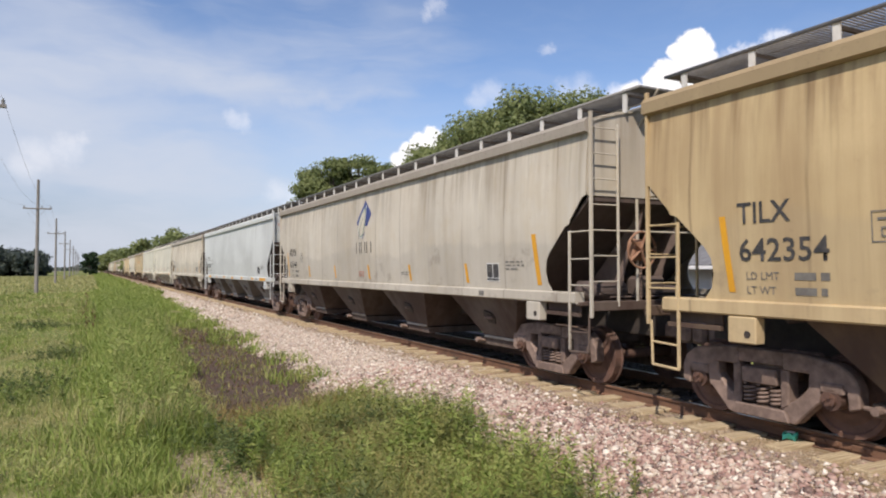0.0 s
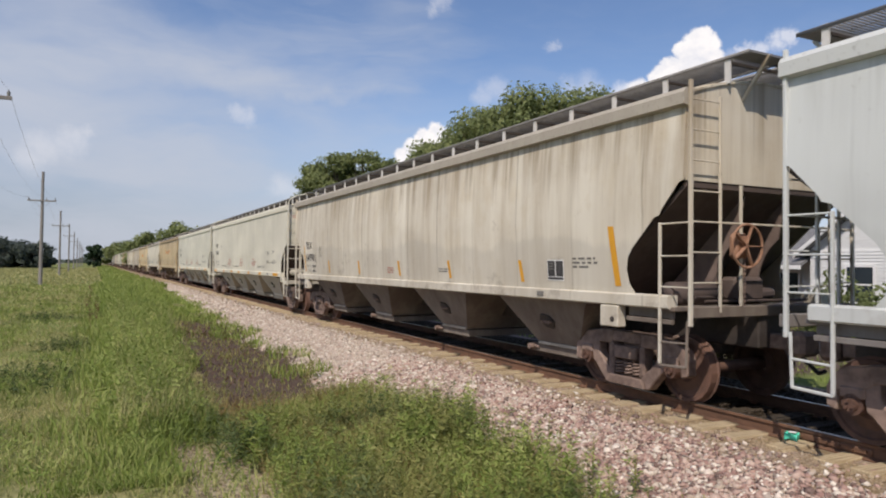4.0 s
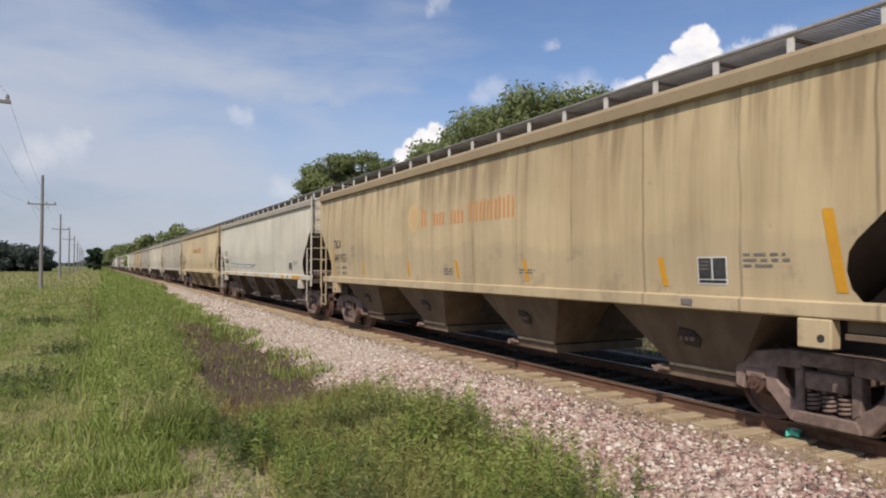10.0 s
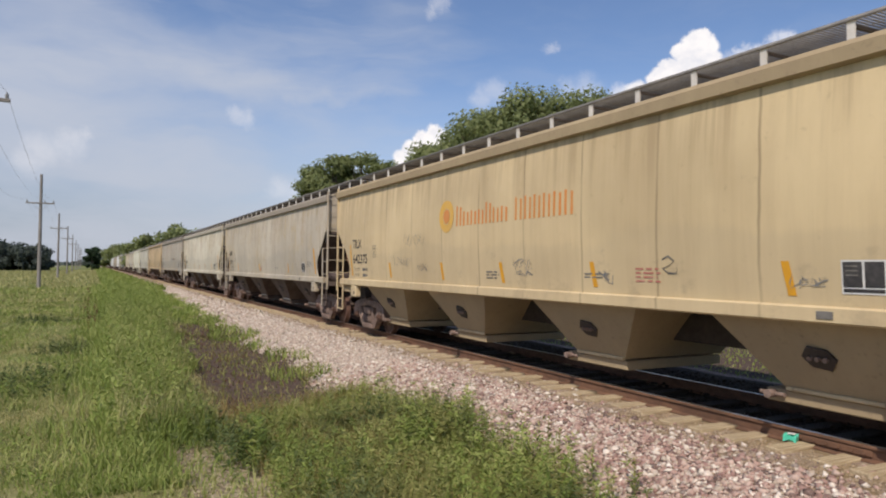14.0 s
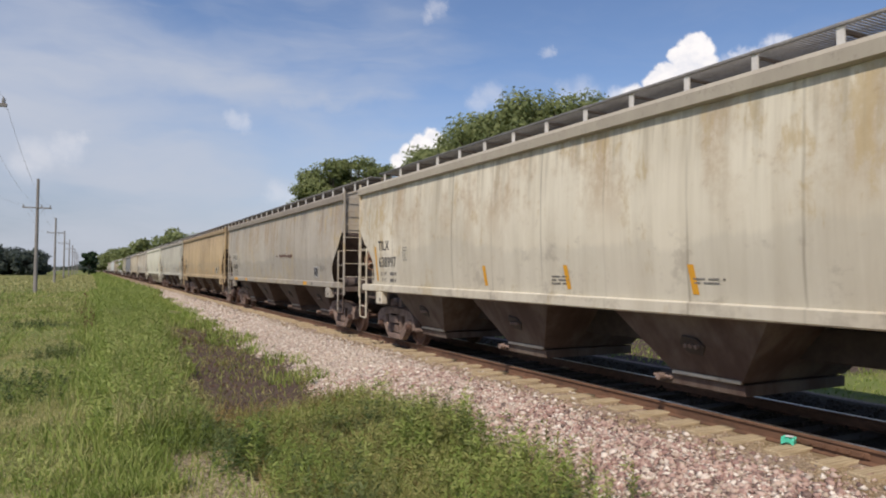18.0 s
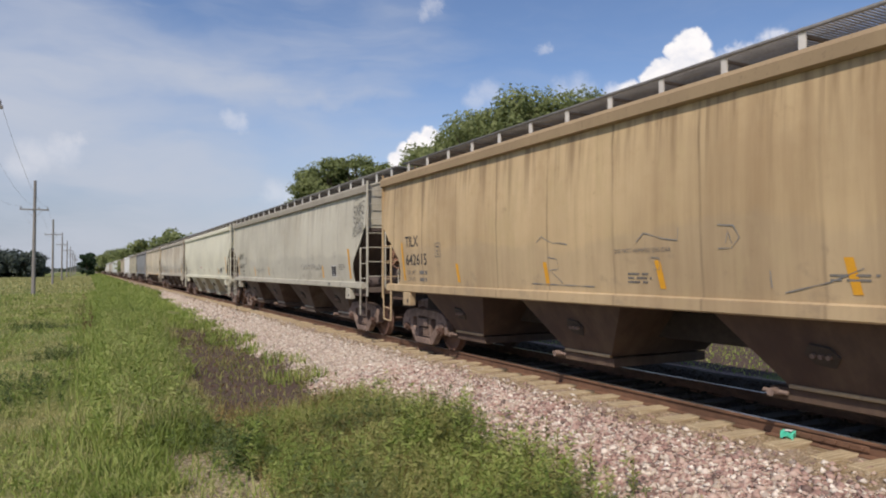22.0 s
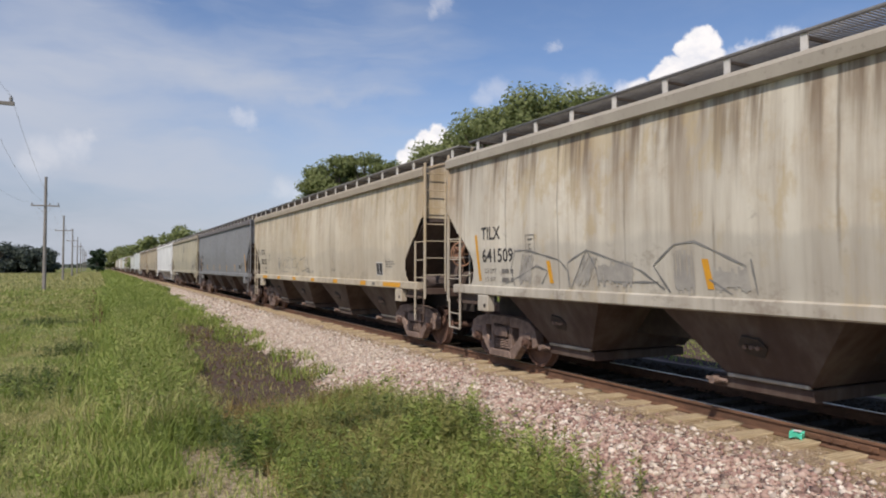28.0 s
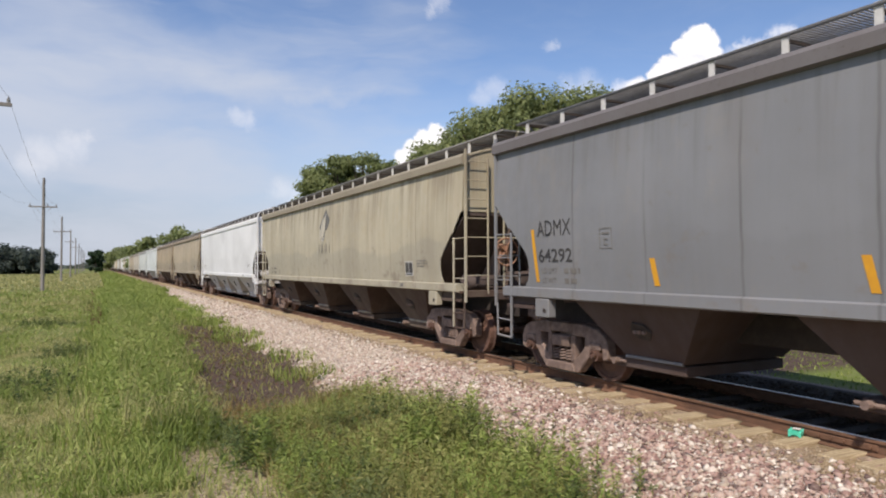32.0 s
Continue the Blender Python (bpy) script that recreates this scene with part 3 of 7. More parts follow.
def stones(name, n, x0, x1, y0, y1, size, keep=lambda x, y: np.ones(len(x), bool), mat=None):
    x, y = rng.uniform(x0, x1, n), rng.uniform(y0, y1, n)
    ok = keep(x, y)
    x, y = x[ok], y[ok]
    n = len(x)
    base = np.array([(1, 0, 0), (0.3, 0.95, 0.1), (-0.85, 0.5, -0.1), (-0.7, -0.7, 0.1), (0.4, -0.9, -0.1), (0.1, 0.1, 0.8), (-0.1, 0, -0.7)])
    tri = np.array([(0, 1, 5), (1, 2, 5), (2, 3, 5), (3, 4, 5), (4, 0, 5), (1, 0, 6), (2, 1, 6), (3, 2, 6), (4, 3, 6), (0, 4, 6)])
    v = base[None] * rng.uniform(0.65, 1.3, (n, 7, 1)) + rng.normal(0, 0.12, (n, 7, 3))
    s = size * rng.uniform(0.55, 1.35, (n, 1, 1)) * np.stack([np.ones(n), rng.uniform(0.7, 1.2, n), rng.uniform(0.6, 1.0, n)], 1)[:, None]
    v = v * s
    a, b = rng.uniform(0, 6.28, n), rng.uniform(-0.7, 0.7, n)
    ca, sa, cb, sb = np.cos(a), np.sin(a), np.cos(b), np.sin(b)
    X = v[..., 0] * ca[:, None] - v[..., 1] * sa[:, None]
    Y = v[..., 0] * sa[:, None] + v[..., 1] * ca[:, None]
    Z = v[..., 2]
    Y, Z = Y * cb[:, None] - Z * sb[:, None], Y * sb[:, None] + Z * cb[:, None]
    lift = ground_z(x, y) + rng.uniform(-0.2, 0.5, n) * size
    V = np.stack([X + x[:, None], Y + y[:, None], Z + lift[:, None]], -1).reshape(-1, 3)
    F = (tri[None] + 7 * np.arange(n)[:, None, None]).reshape(-1, 3)
    return tagged(new(name, arrays(name, V, F, mat or STONE)), "loose pink, white and grey crushed track stones", "gravel", kind="stuff")


def on_bed(x, y):
    return (x > zone_edge(y) - rng.exponential(0.12, len(x))) & (x < 6.12 + rng.exponential(0.20, len(x)))


stones("ballast", 30000, 3.6, 7.35, 2.6, 13, 0.034, on_bed)
stones("ballast", 9000, 3.6, 7.2, 2.6, 14, 0.050, on_bed)
stones("ballast", 12000, 3.9, 7.35, 8.5, 17, 0.038, on_bed, STONE_PALE)
stones("ballast", 26000, 3.8, 7.35, 13, 28, 0.045, on_bed, STONE_PALE)
stones("ballast", 16000, 4.2, 7.3, 28, 75, 0.08, on_bed, STONE_PALE)
stones("ballast", 7000, 3.6, 7.35, -10, 2.6, 0.045, on_bed)
stones("shoulder_stones", 5000, 6.1, 7.3, 2.6, 16, 0.020, mat=STONE_SANDY)
stones("shoulder_stones", 2500, 6.1, 7.3, 16, 45, 0.028, mat=STONE_SANDY)
stones("track_stones", 7000, 7.6, 10.8, 3, 30, 0.045, mat=STONE_SHADE)

# ---- track ----
rail_prof = [(-0.07, -0.175), (0.07, -0.175), (0.07, -0.163), (0.011, -0.145), (0.011, -0.045), (0.036, -0.033), (0.036, -0.008),
             (0.028, 0.0), (-0.028, 0.0), (-0.036, -0.008), (-0.036, -0.033), (-0.011, -0.045), (-0.011, -0.145), (-0.07, -0.163)]
for sgn in (-1, 1):
    rail = tagged(new("rail"), "rusty steel rail with a worn bright head", "rail", group="rails of the track")
    rail.location = (TRACK_X + sgn * GAUGE / 2, 0, 0)
    bm = bmesh.new()
    prism(bm, rail_prof, "y", -60, 1400)
    part("web", bm, RAILSIDE, rail, "rust-brown rail web and foot")
    bm = bmesh.new()
    box(bm, (-0.026, -60, 0.0005), (0.026, 1400, 0.004))
    part("running_surface", bm, RAILTOP, rail, "worn bright running surface")
    for yj in (4.9, 16.8, 28.7):
        bm = bmesh.new()
        box(bm, (-0.035, yj - 0.45, -0.125), (-0.013, yj + 0.45, -0.055), 0.008)
        for k in range(6):
            beam(bm, (-0.06, yj - 0.38 + k * 0.15, -0.09), (-0.03, yj - 0.38 + k * 0.15, -0.09), 0.018, sides=6)
        part("joint_bar", bm, RAILSIDE, rail, "rusty bolted joint bar")

bm = bmesh.new()
box(bm, (-1.37, -0.115, -0.17), (1.37, 0.115, 0.0), 0.012)
for v in bm.verts:
    v.co.z += 0.012 * math.sin(v.co.x * 3)
    v.co.x += 0.02 * math.sin(v.co.y * 31)
tie_me = mesh_of("sleeper", bm, TIE)
for k in range(190):
    y = -6 + k * 0.535 + 0.03 * math.sin(k * 2.1)
    tie = new("sleeper", tie_me)
    tie.matrix_basis = pose(TRACK_X + 0.09 * math.sin(k * 1.3) + 0.05 * math.sin(k * 4.7), y, -0.148 + 0.010 * math.sin(k * 3.1), 0, 0, 1.5 * math.sin(k * 1.9))
    tagged(tie, "weathered tan wooden sleeper set in stone", "railway sleeper", group="sleepers of the track")

# green plastic-wrapped marker lying against the rail
marker = tagged(new("green_marker"), "crumpled shiny mint-green plastic scrap beside the rail", "litter")
marker.matrix_basis = pose(7.33, 5.33, -0.115, 0, 0, 24)
GREENP = speckled("mint_green_plastic", (0.05, 0.46, 0.31), (0.12, 0.62, 0.45), 8, 0.3, bump=0.4)
bm = bmesh.new()
got = bmesh.ops.create_grid(bm, x_segments=6, y_segments=6, size=0.07)
for v in bm.verts:
    v.co.z = 0.02 * math.sin(v.co.x * 60) * math.cos(v.co.y * 45) + 0.05
bmesh.ops.solidify(bm, geom=bm.faces[:], thickness=0.05)
part("wrapper", bm, GREENP, marker)
bm = bmesh.new()
box(bm, (-0.05, -0.055, 0.07), (0.02, 0.03, 0.079), 0.003)
part("label_patch", bm, WHITEINK, marker, "pale label patch")


# ---- grass and weeds ----
def blades(name, x, y, h, w, mat, label, lean=0.45, seg=2, base=None, category="grass"):
    """Curved tapering blades rooted at (x, y)."""
    n = len(x)
    a, l = rng.uniform(0, 6.28, n), rng.uniform(0.1, lean, n) * h
    ang = rng.uniform(0, 3.14, n)
    wx, wy = np.cos(ang) * w / 2, np.sin(ang) * w / 2
    z0 = ground_z(x, y) - 0.02 if base is None else base
    rows = []
    for k in range(seg + 1):
        f = k / seg
        cx, cy, cz = x + np.cos(a) * l * f * f, y + np.sin(a) * l * f * f, z0 + h * f * (1 - 0.15 * f)
        t = (1 - f) ** 0.7 if k < seg else 0
        rows.append((np.stack([cx - wx * t, cy - wy * t, cz], 1), np.stack([cx + wx * t, cy + wy * t, cz], 1)))
    V = np.stack([p for r in rows for p in r], 1)
    k = 2 * (seg + 1)
    F = []
    for s in range(seg):
        F.append(np.stack([np.full(n, 2 * s), np.full(n, 2 * s + 1), np.full(n, 2 * s + 3), np.full(n, 2 * s + 2)], 1))
    F = np.stack(F, 1) + k * np.arange(n)[:, None, None]
    return tagged(new(name, arrays(name, V.reshape(-1, 3), F.reshape(-1, 4), mat)), label, category, kind="stuff")


def scatter(n, x0, x1, y0, y1, power=1.0):
    """Random roots, denser towards y0."""
    return rng.uniform(x0, x1, n), y0 + (y1 - y0) * rng.uniform(0, 1, n) ** power


def patch(x, y, f, seed):
    return np.array([noise.noise((a * f, b * f, seed)) for a, b in zip(x, y)])


def dry_patch(x, y):
    """True off the thin yellow turf beside the path, and now and then on it."""
    return (((x + 0.25) / 1.1) ** 2 + ((y - 6.2) / 1.7) ** 2 + 0.5 * patch(x, y, 1.2, 203) > 1) | (rng.uniform(0, 1, len(x)) < 0.12)


# mown meadow
x, y = scatter(46000, -4, 1.9, 4.2, 18, 1.4)
keep = (x > -0.11 * y - 1.0) & ((x < 0.85) | (y > 9))
x, y = x[keep], y[keep]
blades("mown_grass", x, y, rng.uniform(0.04, 0.13, len(x)) * (1 + 0.8 * patch(x, y, 0.8, 7)), 0.007 + 0.0006 * y, BLADEDRY, "fine mown meadow grass", 1.6)
x, y = scatter(48000, -7, 2.0, 4.2, 60, 2.2)
keep = (x > -0.11 * y - 1.0)
x, y = x[keep], y[keep]
d = patch(x, y, 0.55, 3)
h = rng.uniform(0.05, 0.13, len(x)) * (1 + 0.9 * np.clip(d * 2, 0, 1))
blades("mown_grass", x, y, h * 0.8, 0.010 + 0.0011 * y, BLADEDRY, "short yellow-green mown meadow grass", 1.4)
x, y = scatter(52000, -7, 1.6, 4.2, 70, 1.9)
keep = (x > -0.11 * y - 1.0) & (patch(x, y, 0.5, 9) + 0.4 * patch(x, y, 1.7, 19) > 0.0) & dry_patch(x, y)
x, y = x[keep], y[keep]
blades("meadow_grass", x, y, rng.uniform(0.08, 0.28, len(x)), 0.008 + 0.0009 * y, BLADE, "green tufts of meadow grass", 1.2)
x, y = scatter(24000, -34, 1.5, 45, 260, 1.5)
keep = x > -0.13 * y - 1
x, y = x[keep], y[keep]
blades("far_meadow", x, y, rng.uniform(0.12, 0.34, len(x)), 0.05 + 0.0013 * y, BLADEDRY, "rough grass of the far meadow")
# verge and meadow behind and beside the camera stand
x, y = scatter(26000, -9, 4.3, -12, 4.2)
keep = (x < zone_edge(y)) & ((x < 0.8) | (x > 1.9)) & (np.hypot(x, y) > 0.8)
x, y = x[keep], y[keep]
blades("mown_grass", x, y, rng.uniform(0.05, 0.16, len(x)), 0.016, BLADEDRY, "short mown grass on the verge", 1.2)
# tall lush band
def band_right(y):
    return np.clip(0.62 + 0.066 * y + 0.25 * np.sin(y * 0.9), 1.25, 4.9)


x, y = scatter(84000, -0.6, 4.9, 7.2, 75, 2.0)
right = np.minimum(band_right(y), zone_edge(y)) + 0.12 * np.sin(y * 2.1)
left = 0.1 + 0.012 * y + 0.25 * np.sin(y * 0.7)
keep = (x > left + 0.25 * np.sin(y * 3.1) * (y < 12) + rng.normal(0, 0.6, len(x))) & ((y > 9.0) | (x < 0.75 + rng.normal(0, 0.12, len(x)))) & (x < right + rng.normal(0, 0.10, len(x)))
x, y, left, right = x[keep], y[keep], left[keep], right[keep]
f = np.clip((x - left) / np.maximum(right - left, 0.1), 0, 1)
h = rng.uniform(0.25, 0.6, len(x)) * np.clip(1 + 1.3 * patch(x, y, 1.3, 77), 0.35, 1.7) * smooth01(y, 6.0, 10.8) * (0.55 + 0.45 * np.sin(np.pi * np.clip(f, 0.08, 0.92))) + 0.08
blades("tall_grass", x, y, h, 0.010 + 0.0009 * y, BLADE, "tall lush green grass along the track", 0.8, 3)
x, y = scatter(5200, 0.1, 3.0, 9.4, 34, 1.5)
keep = (x < band_right(y)) & (x > 0.2 + 0.012 * y)
x, y = x[keep], y[keep]
blades("seed_stalks", x, y, rng.uniform(0.4, 0.8, len(x)), 0.010 + 0.0007 * y, BLADEDRY, "pale seed stalks standing in the tall grass", 0.4, 3)
x, y = scatter(16000, 0.8, 6.0, 60, 420, 1.6)
keep = x < zone_edge(y) + 0.2
x, y = x[keep], y[keep]
blades("tall_grass", x, y, rng.uniform(0.4, 0.75, len(x)), 0.05 + 0.0012 * y, BLADE, "tall lush green grass along the track", 0.5)
# weedy margin towards the stones
x, y = scatter(46000, 1.5, 4.9, 3.6, 11.5, 1.15)
edge = zone_edge(y)
keep = (x < edge + rng.normal(0, 0.22, len(x))) & (x > 1.8 + 0.12 * np.sin(y * 2) + rng.normal(0, 0.12, len(x))) & ((y < 9.3 + 0.3 * np.sin(x * 3)) | (x > 3.5 + rng.normal(0, 0.2, len(x))))
x, y = x[keep], y[keep]
h = rng.uniform(0.05, 0.26, len(x)) * (1 + 1.2 * patch(x, y, 1.1, 4)) + 0.03
blades("verge_weeds", x, y, h * 1.15, 0.006 + 0.0006 * y, WEED, "mixed green verge weeds beside the stones", 1.1, 2)
x, y = scatter(15000, 1.5, 4.8, 3.6, 10.5, 1.1)
edge = zone_edge(y)
keep = (x < edge) & (x > 1.7) & (patch(x, y, 0.9, 14) > 0.0)
x, y = x[keep], y[keep]
blades("verge_grass", x, y, rng.uniform(0.14, 0.50, len(x)), 0.007 + 0.0006 * y, BLADE, "brighter grass tufts in the verge", 0.8, 3)
x, y = scatter(10000, 1.6, 4.8, 3.6, 11, 1.1)
keep = x < zone_edge(y) + 0.05
x, y = x[keep], y[keep]
blades("dry_stalks", x, y, rng.uniform(0.10, 0.42, len(x)), 0.005 + 0.0004 * y, RUSTLEAF, "dry straw stalks among the weeds", 0.7, 2)
# tuft island and margin by the dark soil
x, y = scatter(15000, 2.4, 5.4, 11, 62, 1.3)
keep = (x < zone_edge(y) + 0.05) & (x > np.maximum(band_right(y) * (y > 26), 3.55 + 0.35 * np.sin(y * 0.8) - 0.10 * np.clip(y - 22, 0, 9))) & (np.abs(y - 12.0) > 0.7) & (patch(x, y, 0.9, 55) > -0.12)
x, y = x[keep], y[keep]
blades("verge_grass", x, y, rng.uniform(0.12, 0.34, len(x)), 0.012 + 0.001 * y, BLADE, "grass tufts between dark soil and stones", 0.6, 2)
x, y = scatter(2600, 1.5, 4.6, 9, 28, 1.0)
blades("soil_weeds", x, y, rng.uniform(0.04, 0.2, len(x)), 0.016 + 0.001 * y, WEED, "sparse low weeds on dark bare soil", 0.9, 2)
x, y = scatter(9000, 0.75, 1.9, 3.8, 10.2, 1.0)
blades("trodden_straw", x, y, rng.uniform(0.01, 0.05, len(x)), 0.012, STRAW, "flattened straw on a trodden path", 3.5, 2)
# far bank beyond the track
x, y = scatter(30000, 11.9, 25, 2, 60, 1.3)
blades("far_bank_grass", x, y, rng.uniform(0.04, 0.13, len(x)), 0.035 + 0.001 * y, BLADE, "sunlit grass on the far side of the track", 0.5, 2)


def leaflets(name, x, y, z, size, mat, label):
    """Small broad leaves at any angle, hanging in the growth."""
    n = len(x)
    P = np.stack([x, y, ground_z(x, y) + z], 1)
    u = rng.normal(0, 1, (n, 3)) * np.array([1, 1, 0.6])
    u /= np.linalg.norm(u, axis=1)[:, None]
    v = np.cross(u, rng.normal(0, 1, (n, 3)))
    v /= np.linalg.norm(v, axis=1)[:, None]
    s = np.asarray(size)[:, None]
    V = np.stack([P - u * s, P + v * s * 0.45, P + u * s, P - v * s * 0.45], 1).reshape(-1, 3)
    return tagged(new(name, arrays(name, V, np.arange(4 * n).reshape(-1, 4), mat)), label, "weeds", kind="stuff")


x, y = scatter(36000, 1.6, 4.9, 3.6, 10.8, 1.2)
keep = (x < zone_edge(y) + rng.normal(0, 0.25, len(x))) & (x > 1.75 + rng.normal(0, 0.2, len(x))) & ((y < 9.4) | (x > 3.5))
x, y = x[keep], y[keep]
d = np.clip(patch(x, y, 1.4, 31) + 0.45, 0.1, 1)
leaflets("verge_leaves", x, y, rng.uniform(0.01, 0.30, len(x)) * d, 0.005 + 0.0007 * y * rng.uniform(0.4, 1.5, len(x)), WEED, "small broad weed leaves in the verge")
x, y = scatter(75000, 0.2, 3.4, 8.8, 40, 1.7)
keep = (x < band_right(y)) & (x > 0.15 + 0.012 * y)
x, y = x[keep], y[keep]
leaflets("band_leaves", x, y, rng.uniform(0.1, 0.62, len(x)) * smooth01(y, 8.4, 10.5), 0.006 + 0.0006 * y * rng.uniform(0.4, 1.4, len(x)), BLADE, "small leaves among the tall grass")
x, y = scatter(50000, -7, 1.7, 4.2, 50, 1.9)
keep = (x > -0.11 * y - 1.0) & (patch(x, y, 0.7, 41) > -0.15)
x, y = x[keep], y[keep]
leaflets("clover_leaves", x, y, rng.uniform(0.01, 0.12, len(x)), 0.005 + 0.0006 * y * rng.uniform(0.4, 1.5, len(x)), BLADEDRY, "low clover and weed leaves in the meadow")
x, y = scatter(2500, 1.7, 4.4, 9.0, 26, 1.2)
keep = x < zone_edge(y)
x, y = x[keep], y[keep]
leaflets("soil_leaves", x, y, rng.uniform(0.0, 0.10, len(x)), 0.012 + 0.001 * y * rng.uniform(0.5, 1.4, len(x)), REDSTALK, "dead brown leaves on dark soil")


def plants(name, x, y, h, per, mat, label, leaf=0.22, slim=0.085):
    """Many leafy upright weeds: narrow leaves standing off each stem, shorter towards the tip."""
    n = len(x)
    f = rng.uniform(0.12, 1.0, (n, per))
    a = rng.uniform(0, 6.28, (n, per))
    l = h[:, None] * leaf * rng.uniform(0.5, 1.2, (n, per)) * (1.15 - 0.55 * f)
    tilt = rng.normal(0, 0.16, (2, n))
    P = np.stack([x[:, None] + tilt[0][:, None] * h[:, None] * f, y[:, None] + tilt[1][:, None] * h[:, None] * f, (ground_z(x, y) - 0.02)[:, None] + h[:, None] * f], -1)
    up = rng.uniform(-0.2, 0.9, (n, per))
    d = np.stack([np.cos(a), np.sin(a), up], -1) / np.sqrt(1 + up ** 2)[..., None]
    s = np.stack([-np.sin(a), np.cos(a), rng.normal(0, 0.5, (n, per))], -1)
    L = l[..., None]
    V = np.stack([P, P + d * L * 0.5 + s * L * slim, P + d * L, P + d * L * 0.5 - s * L * slim], 2).reshape(-1, 3)
    return tagged(new(name, arrays(name, V, np.arange(len(V)).reshape(-1, 4), mat)), label, "weeds", kind="stuff")


x, y = scatter(2800, -0.3, 4.4, 7.4, 60, 1.7)
keep = ((y > 9.0) | (x < 0.8)) & (x < np.minimum(band_right(y), zone_edge(y))) & (x > 0.05 + 0.012 * y)
x, y = x[keep], y[keep]
plants("band_weeds", x, y, rng.uniform(0.35, 0.85, len(x)) * (0.25 + 0.75 * smooth01(y, 7.4, 10.4)), 40, BLADE, "leafy bright green weeds in the tall grass")
x, y = scatter(200, 0.6, 2.2, 8.5, 14, 1.2)
keep = x < band_right(y) + 0.1
x, y = x[keep], y[keep]
plants("band_weeds", x, y, rng.uniform(0.25, 0.5, len(x)), 30, WEEDDARK, "darker leafy weeds at the soil edge")
x, y = scatter(3600, 1.55, 4.9, 3.6, 10.3, 1.1)
keep = (x < zone_edge(y) + rng.normal(0, 0.2, len(x))) & ((y < 9.2) | (x > 3.5))
x, y = x[keep], y[keep]
tone = patch(x, y, 0.8, 91)
for mask, m, text in ((tone > 0.2, WEEDDARK, "dark green leafy weeds in the verge"), ((tone <= 0.2) & (tone > -0.1), WEED, "mixed leafy weeds in the verge"), (tone <= -0.1, BLADE, "bright leafy weeds in the verge")):
    plants("verge_weeds", x[mask], y[mask], rng.uniform(0.14, 0.54, mask.sum()) * (1 + 0.6 * patch(x[mask], y[mask], 1.6, 95)), 36, m, text, 0.18)
x, y = scatter(1800, 1.8, 4.9, 3.6, 9.6, 1.1)
keep = (x < zone_edge(y) + 0.1) & (patch(x, y, 0.9, 101) > -0.1)
x, y = x[keep], y[keep]
plants("rusty_weeds", x, y, rng.uniform(0.12, 0.34, len(x)), 20, RUSTLEAF, "dry orange-tinted weeds in the verge", 0.2)
x, y = scatter(11000, -8, 0.9, 5, 75, 1.6)
tone = patch(x, y, 0.45, 111) + 0.5 * patch(x, y, 1.3, 112)
keep = (x > -0.11 * y - 1.0) & ((tone > -0.18) | (rng.uniform(0, 1, len(x)) < 0.25)) & ((y > 7.5) | (tone > 0.05)) & dry_patch(x, y)
x, y, tone = x[keep], y[keep], tone[keep]
h = rng.uniform(0.07, 0.2, len(x)) * (1 + 0.9 * np.clip(tone * 2, -0.3, 1))
for mask, m, text in ((tone > 0.12, BLADE, "lush green weed clumps in the meadow"), ((tone <= 0.12) & (tone > -0.08), WEED, "mixed green weeds in the meadow"), (tone <= -0.08, BLADEDRY, "yellowing low weeds in the meadow")):
    plants("meadow_weeds", x[mask], y[mask], h[mask], 22, m, text, 0.34)


x, y = scatter(900, 1.4, 4.7, 9.2, 30, 1.1)
keep = (x < zone_edge(y)) & (patch(x, y, 0.8, 121) > 0.12)
x, y = x[keep], y[keep]
plants("soil_weeds", x, y, rng.uniform(0.06, 0.22, len(x)), 26, WEED, "low weed tufts growing on dark bare soil", 0.36)


# tall growth at the edge of the stones
x, y = scatter(330, 2.6, 4.8, 4.4, 10.2, 1.0)
keep = (x < zone_edge(y) + 0.1) & (x > zone_edge(y) - 0.75)
x, y = x[keep], y[keep]
plants("edge_weeds", x, y, rng.uniform(0.32, 0.70, len(x)), 48, BLADE, "tall bright weeds at the edge of the stones", 0.2)
# darker bushy clumps in the verge
for cx, cy, rx, ry, m, lo, hi in ((2.05, 5.3, 0.22, 0.5, WEEDDARK, 0.2, 0.42), (2.3, 6.6, 0.3, 0.6, WEEDDARK, 0.2, 0.45), (3.2, 8.6, 0.35, 0.4, WEEDDARK, 0.25, 0.5), (3.9, 7.6, 0.3, 0.6, WEED, 0.3, 0.6),
                                  (2.9, 6.9, 0.4, 0.5, BLADE, 0.25, 0.5), (4.1, 6.0, 0.25, 0.5, BLADE, 0.3, 0.55), (1.6, 8.2, 0.2, 0.5, WEEDDARK, 0.25, 0.5), (3.4, 5.2, 0.4, 0.4, WEED, 0.2, 0.45)):
    x, y = rng.normal(cx, rx, 46), rng.normal(cy, ry, 46)
    plants("verge_clump", x, y, rng.uniform(lo, hi, 46), 44, m, "bushy weed clump in the verge", 0.24, 0.10)
# dark clumps in the meadow
for cx, cy, r in ((-1.4, 14.6, 0.55), (-1.6, 29.5, 0.5), (-0.6, 19.5, 0.3)):
    x, y = rng.normal(cx, r, 90), rng.normal(cy, r * 1.4, 90)
    plants("meadow_clump", x, y, rng.uniform(0.14, 0.36, 90), 40, WEEDDARK, "dark green weed clump in the meadow", 0.3, 0.13)


